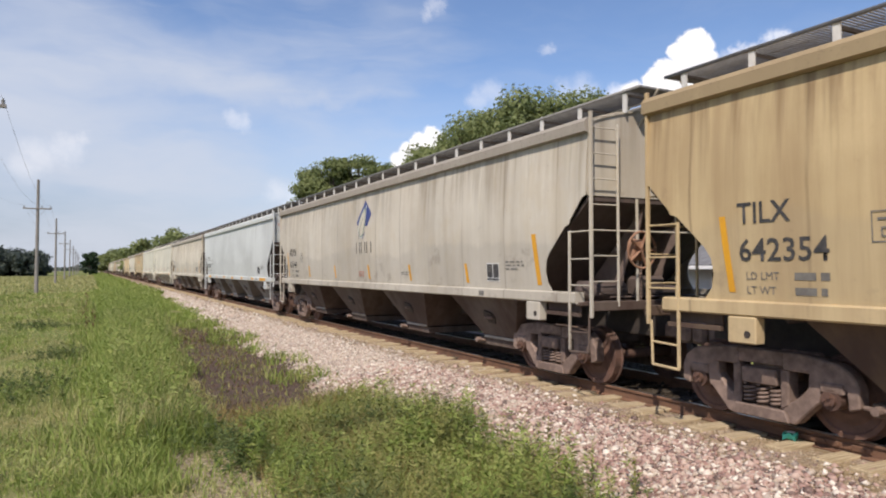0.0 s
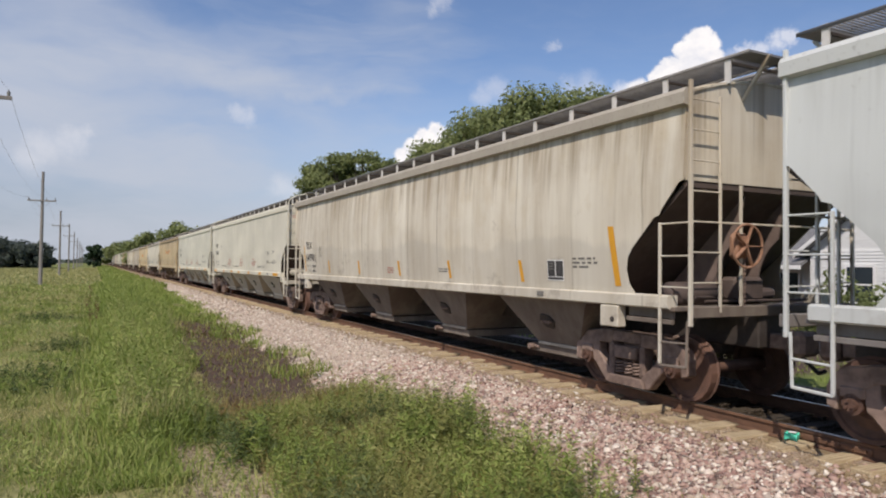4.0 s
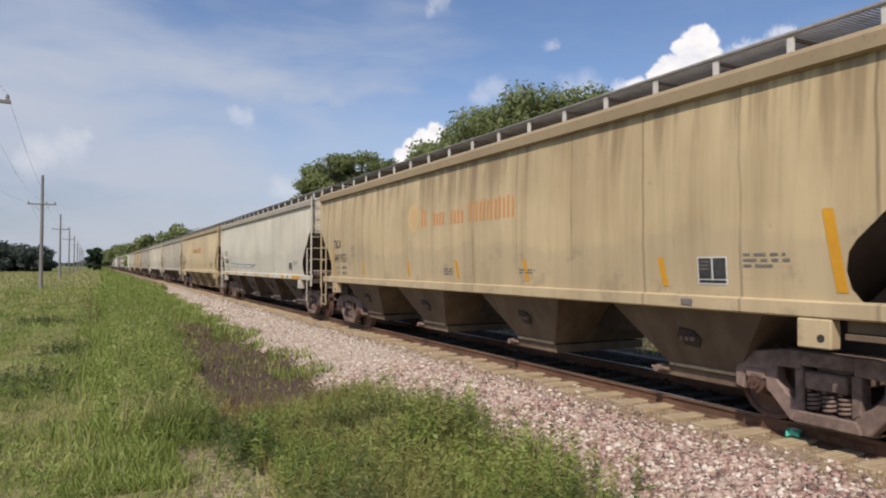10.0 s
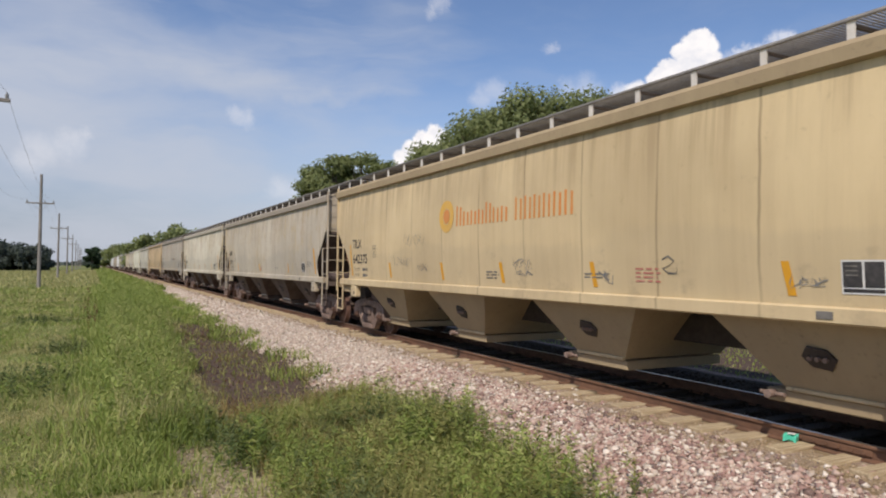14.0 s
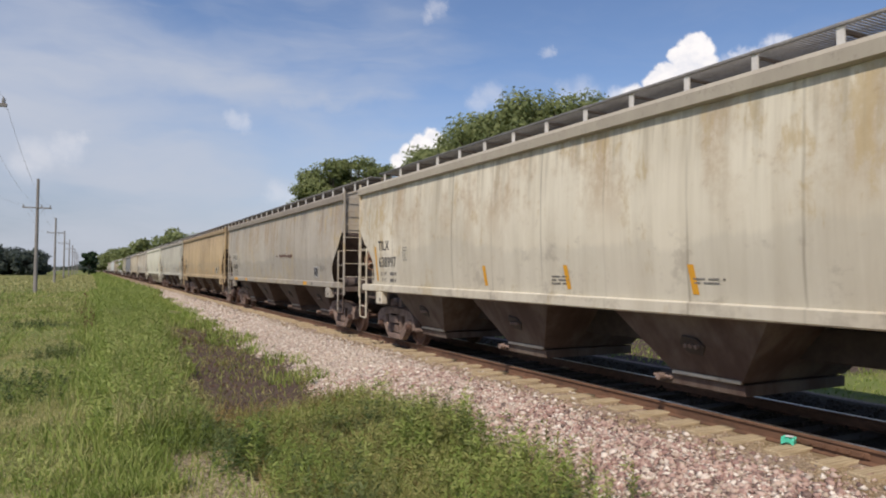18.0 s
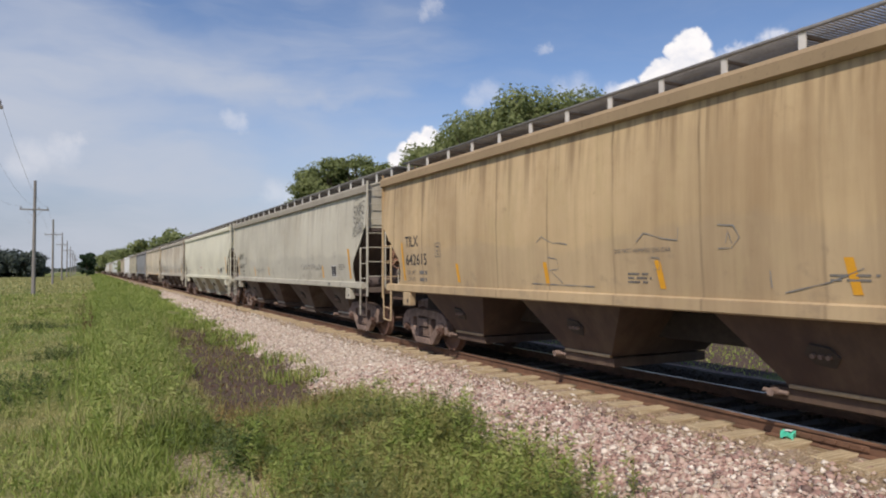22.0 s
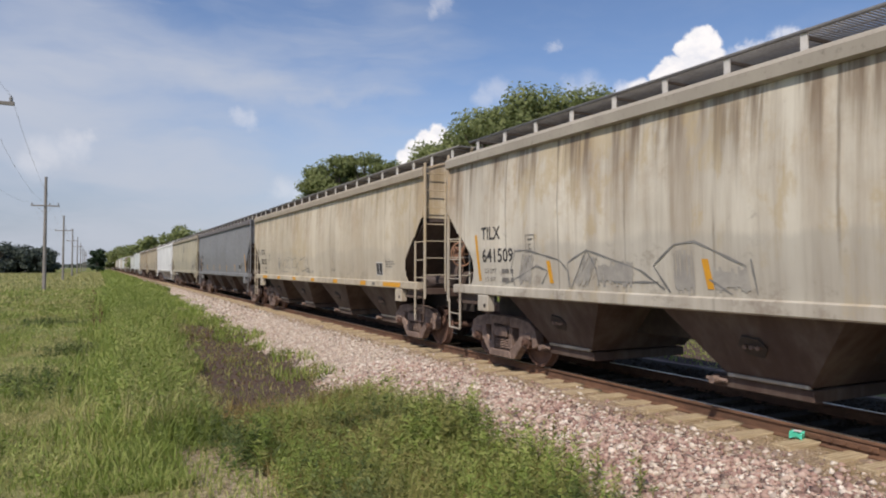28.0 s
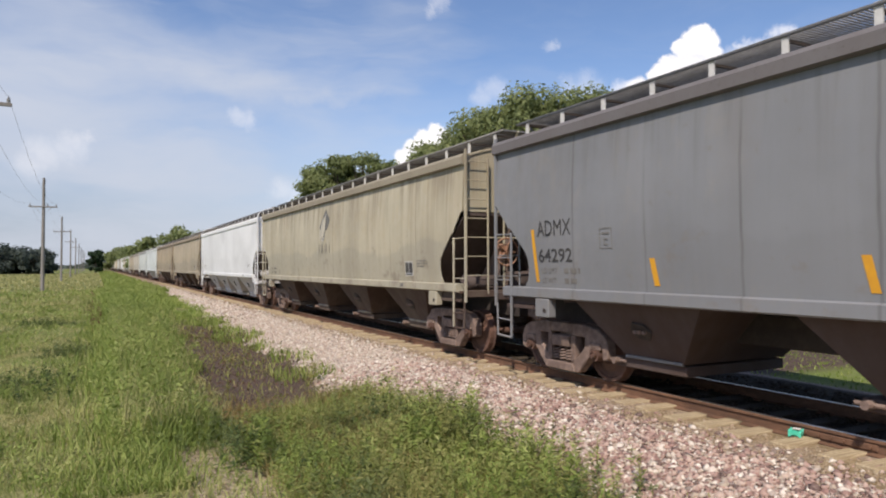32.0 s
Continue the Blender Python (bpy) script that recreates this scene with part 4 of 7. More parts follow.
def weed_plant(name, x, y, h, mat, label, n=40):
    """An upright weed: stem, side shoots and narrow leaves."""
    plant = tagged(new(name), label, "weed")
    plant.location = (x, y, float(ground_z(x, y)))
    bm = bmesh.new()
    beam(bm, (0, 0, -0.05), (0.03, 0.02, h), 0.008, 0.003, 5)
    r = random.Random(int(x * 91 + y * 37))
    for k in range(n):
        f = r.uniform(0.15, 1.0)
        a, l = r.uniform(0, 6.28), h * r.uniform(0.1, 0.26) * (1.15 - 0.5 * f)
        p = Vector((0.03 * f, 0.02 * f, h * f))
        d = Vector((math.cos(a), math.sin(a), r.uniform(0.2, 0.9))).normalized()
        s = d.cross((0, 0, 1)).normalized() * l * 0.11
        q = [bm.verts.new(p), bm.verts.new(p + d * l * 0.5 + s), bm.verts.new(p + d * l), bm.verts.new(p + d * l * 0.5 - s)]
        bm.faces.new(q)
    part("stem", bm, mat, plant)
    return plant


for x, y, h in [(4.05, 8.35, 0.62), (3.9, 8.9, 0.5), (3.55, 9.3, 0.55), (3.1, 9.7, 0.66), (3.25, 9.5, 0.5), (3.7, 12.9, 0.7), (3.85, 13.2, 0.55),
                (3.5, 12.4, 0.42), (4.2, 6.8, 0.42), (4.55, 6.3, 0.5), (4.6, 5.6, 0.45), (4.4, 5.9, 0.5), (4.62, 5.0, 0.38), (2.3, 9.2, 0.4), (2.0, 9.6, 0.45), (1.9, 11.5, 0.55)]:
    weed_plant("tall_weed", x, y, h, WEED, "tall thin weed growing at the stone edge")
for x, y, h in [(-0.15, 27.5, 1.35), (0.1, 26.8, 1.0), (-0.3, 28.5, 1.1), (0.05, 28.9, 0.9), (-0.1, 25.8, 0.7)]:
    weed_plant("dead_stalk", x, y, h, REDSTALK, "dead reddish-brown weed stalk in the meadow", 26)


# ---- trees ----
def tree(name, x, y, h, r, mat, label, seed, leaves=4200, leaf=0.35, clumps=26, crown_base=0.28, squash=1.0):
    t = tagged(new(name), label, "tree")
    t.location = (x, y, float(ground_z(x, y)) - 0.05)
    rd = random.Random(seed)
    g = np.random.default_rng(seed)
    bm = bmesh.new()
    beam(bm, (0, 0, 0), (0.1, 0.05, h * 0.45), h * 0.03, h * 0.02, 9)
    beam(bm, (0.1, 0.05, h * 0.44), (0.0, 0.2, h * 0.8), h * 0.02, h * 0.006, 7)
    cs = []
    for k in range(clumps):
        a, f = k * 2.4 + rd.uniform(-0.4, 0.4), rd.uniform(crown_base, 0.93)
        prof = math.sin(math.pi * min(1, (f - crown_base * 0.7) / (1.02 - crown_base * 0.7)) ** 0.8) ** 0.6
        d = r * prof * rd.uniform(0.45, 0.95)
        c = Vector((math.cos(a) * d, math.sin(a) * d * squash, h * f))
        cs.append((c, r * rd.uniform(0.22, 0.42)))
        s = Vector((0.05, 0.05, h * max(0.2, f * 0.62)))
        beam(bm, s, c, h * 0.008, h * 0.002, 5)
    part("trunk", bm, BARK, t)
    per = leaves // clumps
    P, face = [], []
    for c, cr in cs:
        d = g.normal(0, 1, (per, 3))
        d /= np.linalg.norm(d, axis=1)[:, None]
        rad = cr * g.uniform(0.25, 1.0, per) ** 0.5 * (1 + 0.12 * np.sin(d[:, 0] * 5 + d[:, 1] * 4))
        P.append(np.array(c) + d * rad[:, None] * np.array([1, 1, 0.8]))
        face.append(d + np.array([0, 0, 0.45]) + g.normal(0, 0.55, (per, 3)))
    P, face = np.concatenate(P), np.concatenate(face)
    n = len(P)
    u = np.cross(face, g.normal(0, 1, (n, 3)))
    u /= np.linalg.norm(u, axis=1)[:, None]
    v = np.cross(face, u)
    v /= np.linalg.norm(v, axis=1)[:, None]
    s = leaf * g.uniform(0.5, 1.2, (n, 1))
    V = np.stack([P - u * s * 0.5, P + v * s * 0.32, P + u * s * 0.6, P - v * s * 0.32], 1).reshape(-1, 3)
    F = np.arange(4 * n).reshape(-1, 4)
    ob = new("crown", arrays("crown", V, F, mat))
    ob.parent = t
    return t


def at(dx, dy, dist):
    return dx * dist, dy * dist


big = "broad leafy green tree standing beyond the train"
for dx, dy, dist, h, r, sd in [(0.452, 0.892, 57, 12.6, 3.8, 10), (0.487, 0.873, 54, 13.8, 4.2, 12), (0.53, 0.848, 51, 14.4, 4.6, 13), (0.563, 0.826, 50, 15.0, 4.4, 17),
                               (0.605, 0.796, 52, 15.3, 4.6, 14), (0.632, 0.775, 52, 15.1, 4.0, 15), (0.655, 0.755, 51, 14.2, 2.6, 16)]:
    x, y = at(dx, dy, dist)
    tree("tree", x, y, h + 0.5, r, LEAF, big, sd, 26000, 0.30, 100)
for dx, dy, dist, h, r, sd in [(0.288, 0.958, 82, 14.6, 3.3, 21), (0.308, 0.951, 80, 15.6, 3.5, 23), (0.348, 0.937, 80, 16.2, 3.2, 22), (0.372, 0.928, 78, 14.8, 2.8, 24)]:
    x, y = at(dx, dy, dist)
    tree("tree", x, y, h, r, LEAF, "open-crowned green tree beyond the train", sd, 15000, 0.34, 60)
x, y = at(0.738, 0.675, 46)
tree("tree", x, y, 13.2, 2.6, LEAF, "slim sparse tree near the white house", 31, 1800, 0.3, 20)
for dx, dist, h, r, sd in [(0.062, 175, 7.6, 5.5, 41), (0.088, 170, 11.6, 6, 42), (0.112, 168, 10.2, 6.5, 43), (0.02, 330, 8.6, 6, 44), (0.032, 320, 10.4, 8, 45), (0.043, 310, 9.6, 7, 46)]:
    tree("tree", dx * dist, dist, h, r, LEAF, "distant leafy tree beside the line", sd, 2600, 0.9, 24)
tree("tree", -0.4, 265, 8.6, 2.7, LEAFDARK, "dense dark columnar tree by the line", 51, 3200, 0.8, 30, 0.06)
for k, (dx, dist, h) in enumerate([(-0.12, 250, 8.0), (-0.108, 240, 8.4), (-0.098, 255, 8.6), (-0.088, 250, 8.0), (-0.079, 245, 7.2), (-0.071, 240, 7.6), (-0.064, 250, 6.8)]):
    tree("tree", dx * dist, dist, h, 5.6, LEAFHAZE, "dark green tree in the distant shelter belt", 60 + k, 2200, 1.0, 22, 0.1)

# far woods on the horizon
g = np.random.default_rng(5)
V, n = [], 5200
wx, wd = g.uniform(-500, 500, n), g.uniform(900, 1150, n)
wh = 7 + 4 * np.sin(wx * 0.021) + 3 * np.sin(wx * 0.067 + 1)
P = np.stack([wx, wd, g.uniform(0, 1, n) * np.clip(wh, 3, 14)], 1)
u = g.normal(0, 1, (n, 3))
u /= np.linalg.norm(u, axis=1)[:, None]
v = np.cross(u, g.normal(0, 1, (n, 3)))
v /= np.linalg.norm(v, axis=1)[:, None]
s = 5.0
tagged(new("far_woods", arrays("far_woods", np.stack([P - u * s * 0.5, P + v * s * 0.4, P + u * s * 0.5, P - v * s * 0.4], 1).reshape(-1, 3),
       np.arange(4 * n).reshape(-1, 4), LEAFHAZE)), "hazy dark woods along the horizon", "woods", kind="stuff")


def shrub(x, y, h, r, mat, label, seed, n=900, leaf=0.09):
    b = tagged(new("shrub"), label, "shrub")
    b.location = (x, y, float(ground_z(x, y)))
    g = np.random.default_rng(seed)
    bm = bmesh.new()
    for k in range(9):
        a = k * 0.7
        beam(bm, (0, 0, 0), (math.cos(a) * r * 0.6, math.sin(a) * r * 0.6, h * 0.7), 0.012, 0.004, 5)
    part("stem", bm, BARK, b)
    d = g.normal(0, 1, (n, 3))
    d /= np.linalg.norm(d, axis=1)[:, None]
    d[:, 2] = np.abs(d[:, 2])
    P = d * (g.uniform(0.2, 1, (n, 1)) ** 0.5) * np.array([r, r, h]) * (1 + 0.25 * np.sin(d[:, :1] * 6))
    u = g.normal(0, 1, (n, 3))
    u /= np.linalg.norm(u, axis=1)[:, None]
    v = np.cross(u, g.normal(0, 1, (n, 3)))
    v /= np.linalg.norm(v, axis=1)[:, None]
    s = leaf * g.uniform(0.6, 1.3, (n, 1))
    V = np.stack([P - u * s, P + v * s * 0.5, P + u * s, P - v * s * 0.5], 1).reshape(-1, 3)
    ob = new("foliage", arrays("foliage", V, np.arange(4 * n).reshape(-1, 4), mat))
    ob.parent = b
    return b


shrub(22.8, 15.0, 1.9, 1.0, LEAF, "leafy shrub against the white house", 5, 1600, 0.12)
shrub(22.6, 13.4, 1.5, 1.0, LEAF, "leafy shrub against the white house", 6, 1400, 0.12)


# ---- utility poles and wires ----
def pole(x, y, h, arm_z, arm=1.12):
    p = tagged(new("utility_pole"), "weathered wooden utility pole with a crossarm", "utility pole", group="poles along the road")
    p.location = (x, y, float(ground_z(x, y)) - 0.02)
    bm = bmesh.new()
    beam(bm, (0, 0, 0), (0.03, 0, h), 0.17, 0.11, 10)
    part("shaft", bm, POLEWOOD, p)
    bm = bmesh.new()
    box(bm, (-arm, -0.19, arm_z - 0.06), (arm, -0.09, arm_z + 0.06), 0.01)
    part("crossarm", bm, POLEWOOD, p)
    for sg in (-1, 1):
        bm = bmesh.new()
        beam(bm, (sg * 0.65, -0.2, arm_z - 0.03), (sg * 0.05, -0.17, arm_z - 0.7), 0.05, 0.02)
        part("brace", bm, POLEWOOD, p)
    for sx in (-arm + 0.1, 0.35, arm - 0.1):
        bm = bmesh.new()
        beam(bm, (sx, -0.14, arm_z + 0.05), (sx, -0.14, arm_z + 0.2), 0.045, 0.06, 8)
        beam(bm, (sx, -0.14, arm_z + 0.2), (sx, -0.14, arm_z + 0.27), 0.03, 0.02, 8)
        part("insulator", bm, WIRE, p)
    return p


POLES = [(-4.1, 27.0), (-4.3, 70.5), (-4.8, 119.0), (-5.0, 166.0), (-5.2, 213.0), (-5.4, 262.0), (-5.6, 312.0), (-5.8, 365.0), (-6.0, 420.0)]
for k, (x, y) in enumerate(POLES):
    pole(x, y, 10.2 if k != 2 else 9.9, 7.66 if k == 0 else 7.6, 1.52 if k == 0 else 1.12)
for sx in (-1.02, 0.35, 1.02):
    bm = bmesh.new()
    for (xa, ya), (xb, yb) in zip(POLES, POLES[1:]):
        a, b = Vector((xa + sx * (1.4 if ya == 27.0 else 1.0), ya - 0.14, 7.55)), Vector((xb + sx, yb - 0.14, 7.55))
        pts = [a.lerp(b, k / 10) + Vector((0, 0, -1.0 * 4 * (k / 10) * (1 - k / 10))) for k in range(11)]
        for p0, p1 in zip(pts, pts[1:]):
            beam(bm, p0, p1, 0.005, None, 4)
    a, b = Vector((-4.1 + sx * 1.4, -18, 7.5)), Vector((-4.1 + sx * 1.4, 26.86, 7.55))
    pts = [a.lerp(b, k / 10) + Vector((0, 0, -4 * (k / 10) * (1 - k / 10))) for k in range(11)]
    for p0, p1 in zip(pts, pts[1:]):
        beam(bm, p0, p1, 0.005, None, 4)
    tagged(new("line_wire", mesh_of("line_wire", bm, WIRE)), "thin sagging wire strung between the poles", "wire", group="wires between the poles")

# road beyond the poles, with a parked pale vehicle far off
ROADMAT = speckled("sun_bleached_asphalt", (0.20, 0.195, 0.185), (0.27, 0.26, 0.245), 6, 0.9)
bm = bmesh.new()
box(bm, (-34, -80, -0.40), (-27, 900, -0.325))
tagged(new("road", mesh_of("road", bm, ROADMAT)), "pale worn asphalt road beyond the meadow", "road", kind="structure")


# ---- white house beyond the track ----
def house(x, y):
    hs = tagged(new("house"), "white clapboard house with a grey shingled roof", "house")
    hs.location = (x, y, float(ground_z(x, y)))
    # main block: gable end towards the track
    W, D, H, R = 6.2, 9.0, 3.0, 2.3

    def wall(name, outline, axis, lo, hi):
        bm = bmesh.new()
        prism(bm, outline, axis, lo, hi)
        w = part(name, bm, SIDING, hs)
        return w

    front = wall("front_wall", [(-W / 2, 0), (W / 2, 0), (W / 2, H), (0, H + R), (-W / 2, H)], "x", 0, 0.2)
    wall("back_wall", [(-W / 2, 0), (W / 2, 0), (W / 2, H), (0, H + R), (-W / 2, H)], "x", D, D + 0.2)
    for sg in (-1, 1):
        wall("side_wall", [(0.2, 0), (D, 0), (D, H), (0.2, H)], "y", sg * W / 2 - 0.1, sg * W / 2 + 0.1)
    for k in range(25):
        z = 0.12 * k
        half = W / 2 if z < H else W / 2 * (1 - (z - H) / R)
        bm2 = bmesh.new()
        prism(bm2, [(0, z), (-0.03, z), (-0.008, z + 0.118), (0, z + 0.118)], "y", -half, half)
        part("clapboard", bm2, SIDING, front)
    for sg in (-1, 1):
        bm = bmesh.new()
        e = 0.45
        prism(bm, [(0, H + R), (0, H + R + 0.14), (sg * (W / 2 + e), H - e * R / (W / 2) + 0.14), (sg * (W / 2 + e), H - e * R / (W / 2))], "x", -0.4, D + 0.5)
        part("roof_slope", bm, SHINGLE, hs, "grey asphalt-shingled roof slope")
        bm = bmesh.new()
        prism(bm, [(0, H + R - 0.02), (0, H + R + 0.16), (sg * (W / 2 + e), H - e * R / (W / 2) + 0.16), (sg * (W / 2 + e), H - e * R / (W / 2) - 0.02)], "x", -0.47, -0.41)
        part("bargeboard", bm, TRIMWHITE, hs, "white bargeboard")
    for yy, zz in ((1.1, 1.0), (-1.3, 1.0)):
        win = part("window", (lambda b: (box(b, (-0.05, yy - 0.5, zz), (-0.03, yy + 0.5, zz + 1.3)), b)[1])(bmesh.new()), GLASS, hs, "dark window pane")
        for lo, hi in (((-0.08, yy - 0.6, zz - 0.1), (-0.045, yy - 0.5, zz + 1.4)), ((-0.08, yy + 0.5, zz - 0.1), (-0.045, yy + 0.6, zz + 1.4)),
                       ((-0.08, yy - 0.5, zz + 1.3), (-0.045, yy + 0.5, zz + 1.4)), ((-0.08, yy - 0.5, zz - 0.1), (-0.045, yy + 0.5, zz)),
                       ((-0.075, yy - 0.5, zz + 0.62), (-0.045, yy + 0.5, zz + 0.68))):
            bm = bmesh.new()
            box(bm, lo, hi)
            part("frame", bm, TRIMWHITE, win, "white window frame")
    # low wing with a porch along the track
    def wing():
        bm = bmesh.new()
        prism(bm, [(0.8, 0), (6, 0), (6, 2.5), (0.8, 2.5)], "y", W / 2 + 0.1, W / 2 + 7.0)
        part("wing", bm, SIDING, hs)
        bm = bmesh.new()
        prism(bm, [(-0.5, 2.3), (-0.5, 2.42), (3.4, 4.1), (7, 2.42), (7, 2.3), (3.4, 3.98)], "y", W / 2 + 0.1, W / 2 + 7.4)
        part("wing_roof", bm, SHINGLE, hs, "grey shingled roof over the wing")
        bm = bmesh.new()
        box(bm, (-0.55, W / 2 + 0.1, 2.2), (-0.46, W / 2 + 7.45, 2.36))
        part("gutter", bm, TRIMWHITE, hs, "white gutter")
        for yy in (4.6, 6.2, 8.0):
            bm = bmesh.new()
            box(bm, (0.74, yy - 0.45, 0.95), (0.79, yy + 0.45, 2.05))
            part("window", bm, GLASS, hs, "dark wing window")
            bm = bmesh.new()
            box(bm, (0.70, yy - 0.55, 0.85), (0.76, yy + 0.55, 0.95))
            box(bm, (0.70, yy - 0.55, 2.05), (0.76, yy + 0.55, 2.15))
            box(bm, (0.70, yy - 0.55, 0.95), (0.76, yy - 0.45, 2.05))
            box(bm, (0.70, yy + 0.45, 0.95), (0.76, yy + 0.55, 2.05))
            part("window_trim", bm, TRIMWHITE, hs, "white window trim")
    wing()
    return hs


house(25.5, 14.6)


# ---- covered hopper cars: local y along the car (+y away), z up from the rail head, -x faces the verge ----
PITCH, SPEED, GAP0 = 19.895, 10.444, 7.487
FAR_END, NEAR_END, SILL0, SILL1, EAVE = 9.31, 9.42, 1.33, 1.51, 3.95
CUT = {"curved": [(9.32, 2.98), (9.25, 2.96), (8.93, 2.62), (8.90, 2.56), (8.80, 2.53), (8.37, 2.13), (8.28, 2.00), (8.25, 1.82), (8.29, 1.64), (8.40, 1.51)],
       "flat": [(9.32, 2.57), (9.1, 2.53), (8.92, 2.42), (8.72, 2.24), (8.52, 2.02), (8.44, 1.85), (8.43, 1.51)]}
TRUCKS = {"curved": (8.02, -7.7), "flat": (8.3, -8.02)}


def side_x(kind, y, z):
    """Half width of the body at that place on its side."""
    f = (z - SILL1) / (EAVE - SILL1)
    if kind == "flat":
        return 1.63 + 0.012 * math.sin(math.pi * f)
    w = 1.585 + 0.055 * math.sin(math.pi * max(0, min(1, f)))
    return w + 0.010 * math.cos(2 * math.pi * y / 1.56) * math.sin(math.pi * max(0, min(1, f)))


def side_end(kind, z):
    """How far the side sheet reaches at that height."""
    pts = CUT[kind]
    if z >= pts[0][1]:
        return pts[0][0]
    for (y0, z0), (y1, z1) in zip(pts, pts[1:]):
        if z1 <= z <= z0:
            return y0 + (y1 - y0) * (z0 - z) / (z0 - z1)
    return pts[-1][0]


def side_sheet(kind, sgn, n=48):
    bm = bmesh.new()
    zs = sorted({SILL1, EAVE, *[p[1] for p in CUT[kind]], *[SILL1 + (EAVE - SILL1) * k / 12 for k in range(13)]})
    grid = []
    for z in zs:
        e = side_end(kind, z)
        row = [bm.verts.new((sgn * side_x(kind, -e + 2 * e * k / n, z), -e + 2 * e * k / n, z)) for k in range(n + 1)]
        grid.append(row)
    for a, b in zip(grid, grid[1:]):
        for k in range(n):
            bm.faces.new((a[k], a[k + 1], b[k + 1], b[k]))
    bmesh.ops.recalc_face_normals(bm, faces=bm.faces[:])
    bmesh.ops.solidify(bm, geom=bm.faces[:], thickness=0.012)
    bm.normal_update()
    for f in bm.faces:
        f.smooth = abs(f.normal.x) > 0.6
    for e in bm.edges:
        if len(e.link_faces) == 2 and e.link_faces[0].normal.angle(e.link_faces[1].normal, 0) > 0.6:
            e.smooth = False
    return bm


def roof_z(x):
    return 4.09 + 0.31 * max(0.0, 1 - (abs(x) / 1.62) ** 2)


def bay_shape(bm, yc, half_top, half_w, ridge, half_low=0.78):
    """One hopper: sloping end sheets and side sheets down to the outlet; ridge: where its end sheets meet the next bay's."""
    rings = [(half_w, yc - half_top, yc + half_top, SILL0 + 0.06), (1.02, yc - half_low, yc + half_low, 0.50)]
    if ridge:
        rings.insert(0, (half_w - 0.02, ridge[0], ridge[1], 2.15))
    vs = [[bm.verts.new((x, y, z)) for x, y in ((-w, y0), (w, y0), (w, y1), (-w, y1))] for w, y0, y1, z in rings]
    for a, b in zip(vs, vs[1:]):
        for k in range(4):
            bm.faces.new((a[k], a[(k + 1) % 4], b[(k + 1) % 4], b[k]))
    bm.faces.new(vs[-1][::-1])
    bm.faces.new(vs[0])
    bmesh.ops.recalc_face_normals(bm, faces=bm.faces[:])


def side_frame():
    """Cast truck side: journal pedestals, arched top member, sagging bottom member, round lightening holes beside the spring window."""
    bm = bmesh.new()
    for s in (-1, 1):
        q = lambda *pts: [(s * y, z) for y, z in pts]
        # arm from the crown down over the journal box
        prism(bm, q((0.30, 0.70), (0.30, 0.91), (0.50, 0.91), (0.74, 0.88), (0.98, 0.84), (1.13, 0.74), (1.19, 0.60), (1.19, 0.40), (1.07, 0.36), (1.05, 0.57), (0.95, 0.63), (0.76, 0.62), (0.62, 0.70), (0.37, 0.70)), "x", -0.09, 0.09)
        # inner pedestal leg running into the heavy sagging bottom chord
        prism(bm, q((0.79, 0.66), (0.76, 0.40), (0.70, 0.36), (0.45, 0.10), (0.28, 0.10), (0.28, 0.24), (0.36, 0.33), (0.48, 0.40), (0.61, 0.54), (0.62, 0.72)), "x", -0.085, 0.085)
        # column beside the springs
        prism(bm, q((0.27, 0.71), (0.27, 0.24), (0.38, 0.30), (0.38, 0.71)), "x", -0.095, 0.095)
        # journal box
        prism(bm, q((1.03, 0.64), (1.03, 0.52), (0.76, 0.52), (0.76, 0.64)), "x", -0.11, 0.11)
    prism(bm, [(-0.31, 0.74), (0.31, 0.74), (0.31, 0.91), (-0.31, 0.91)], "x", -0.09, 0.09)
    prism(bm, [(-0.40, 0.10), (0.40, 0.10), (0.34, 0.24), (-0.34, 0.24)], "x", -0.12, 0.12)
    # bolster end standing in the window
    prism(bm, [(-0.24, 0.50), (0.24, 0.50), (0.24, 0.69), (-0.24, 0.69)], "x", -0.12, 0.12)
    bmesh.ops.bevel(bm, geom=bm.edges[:], offset=0.016, segments=1, affect="EDGES")
    return bm


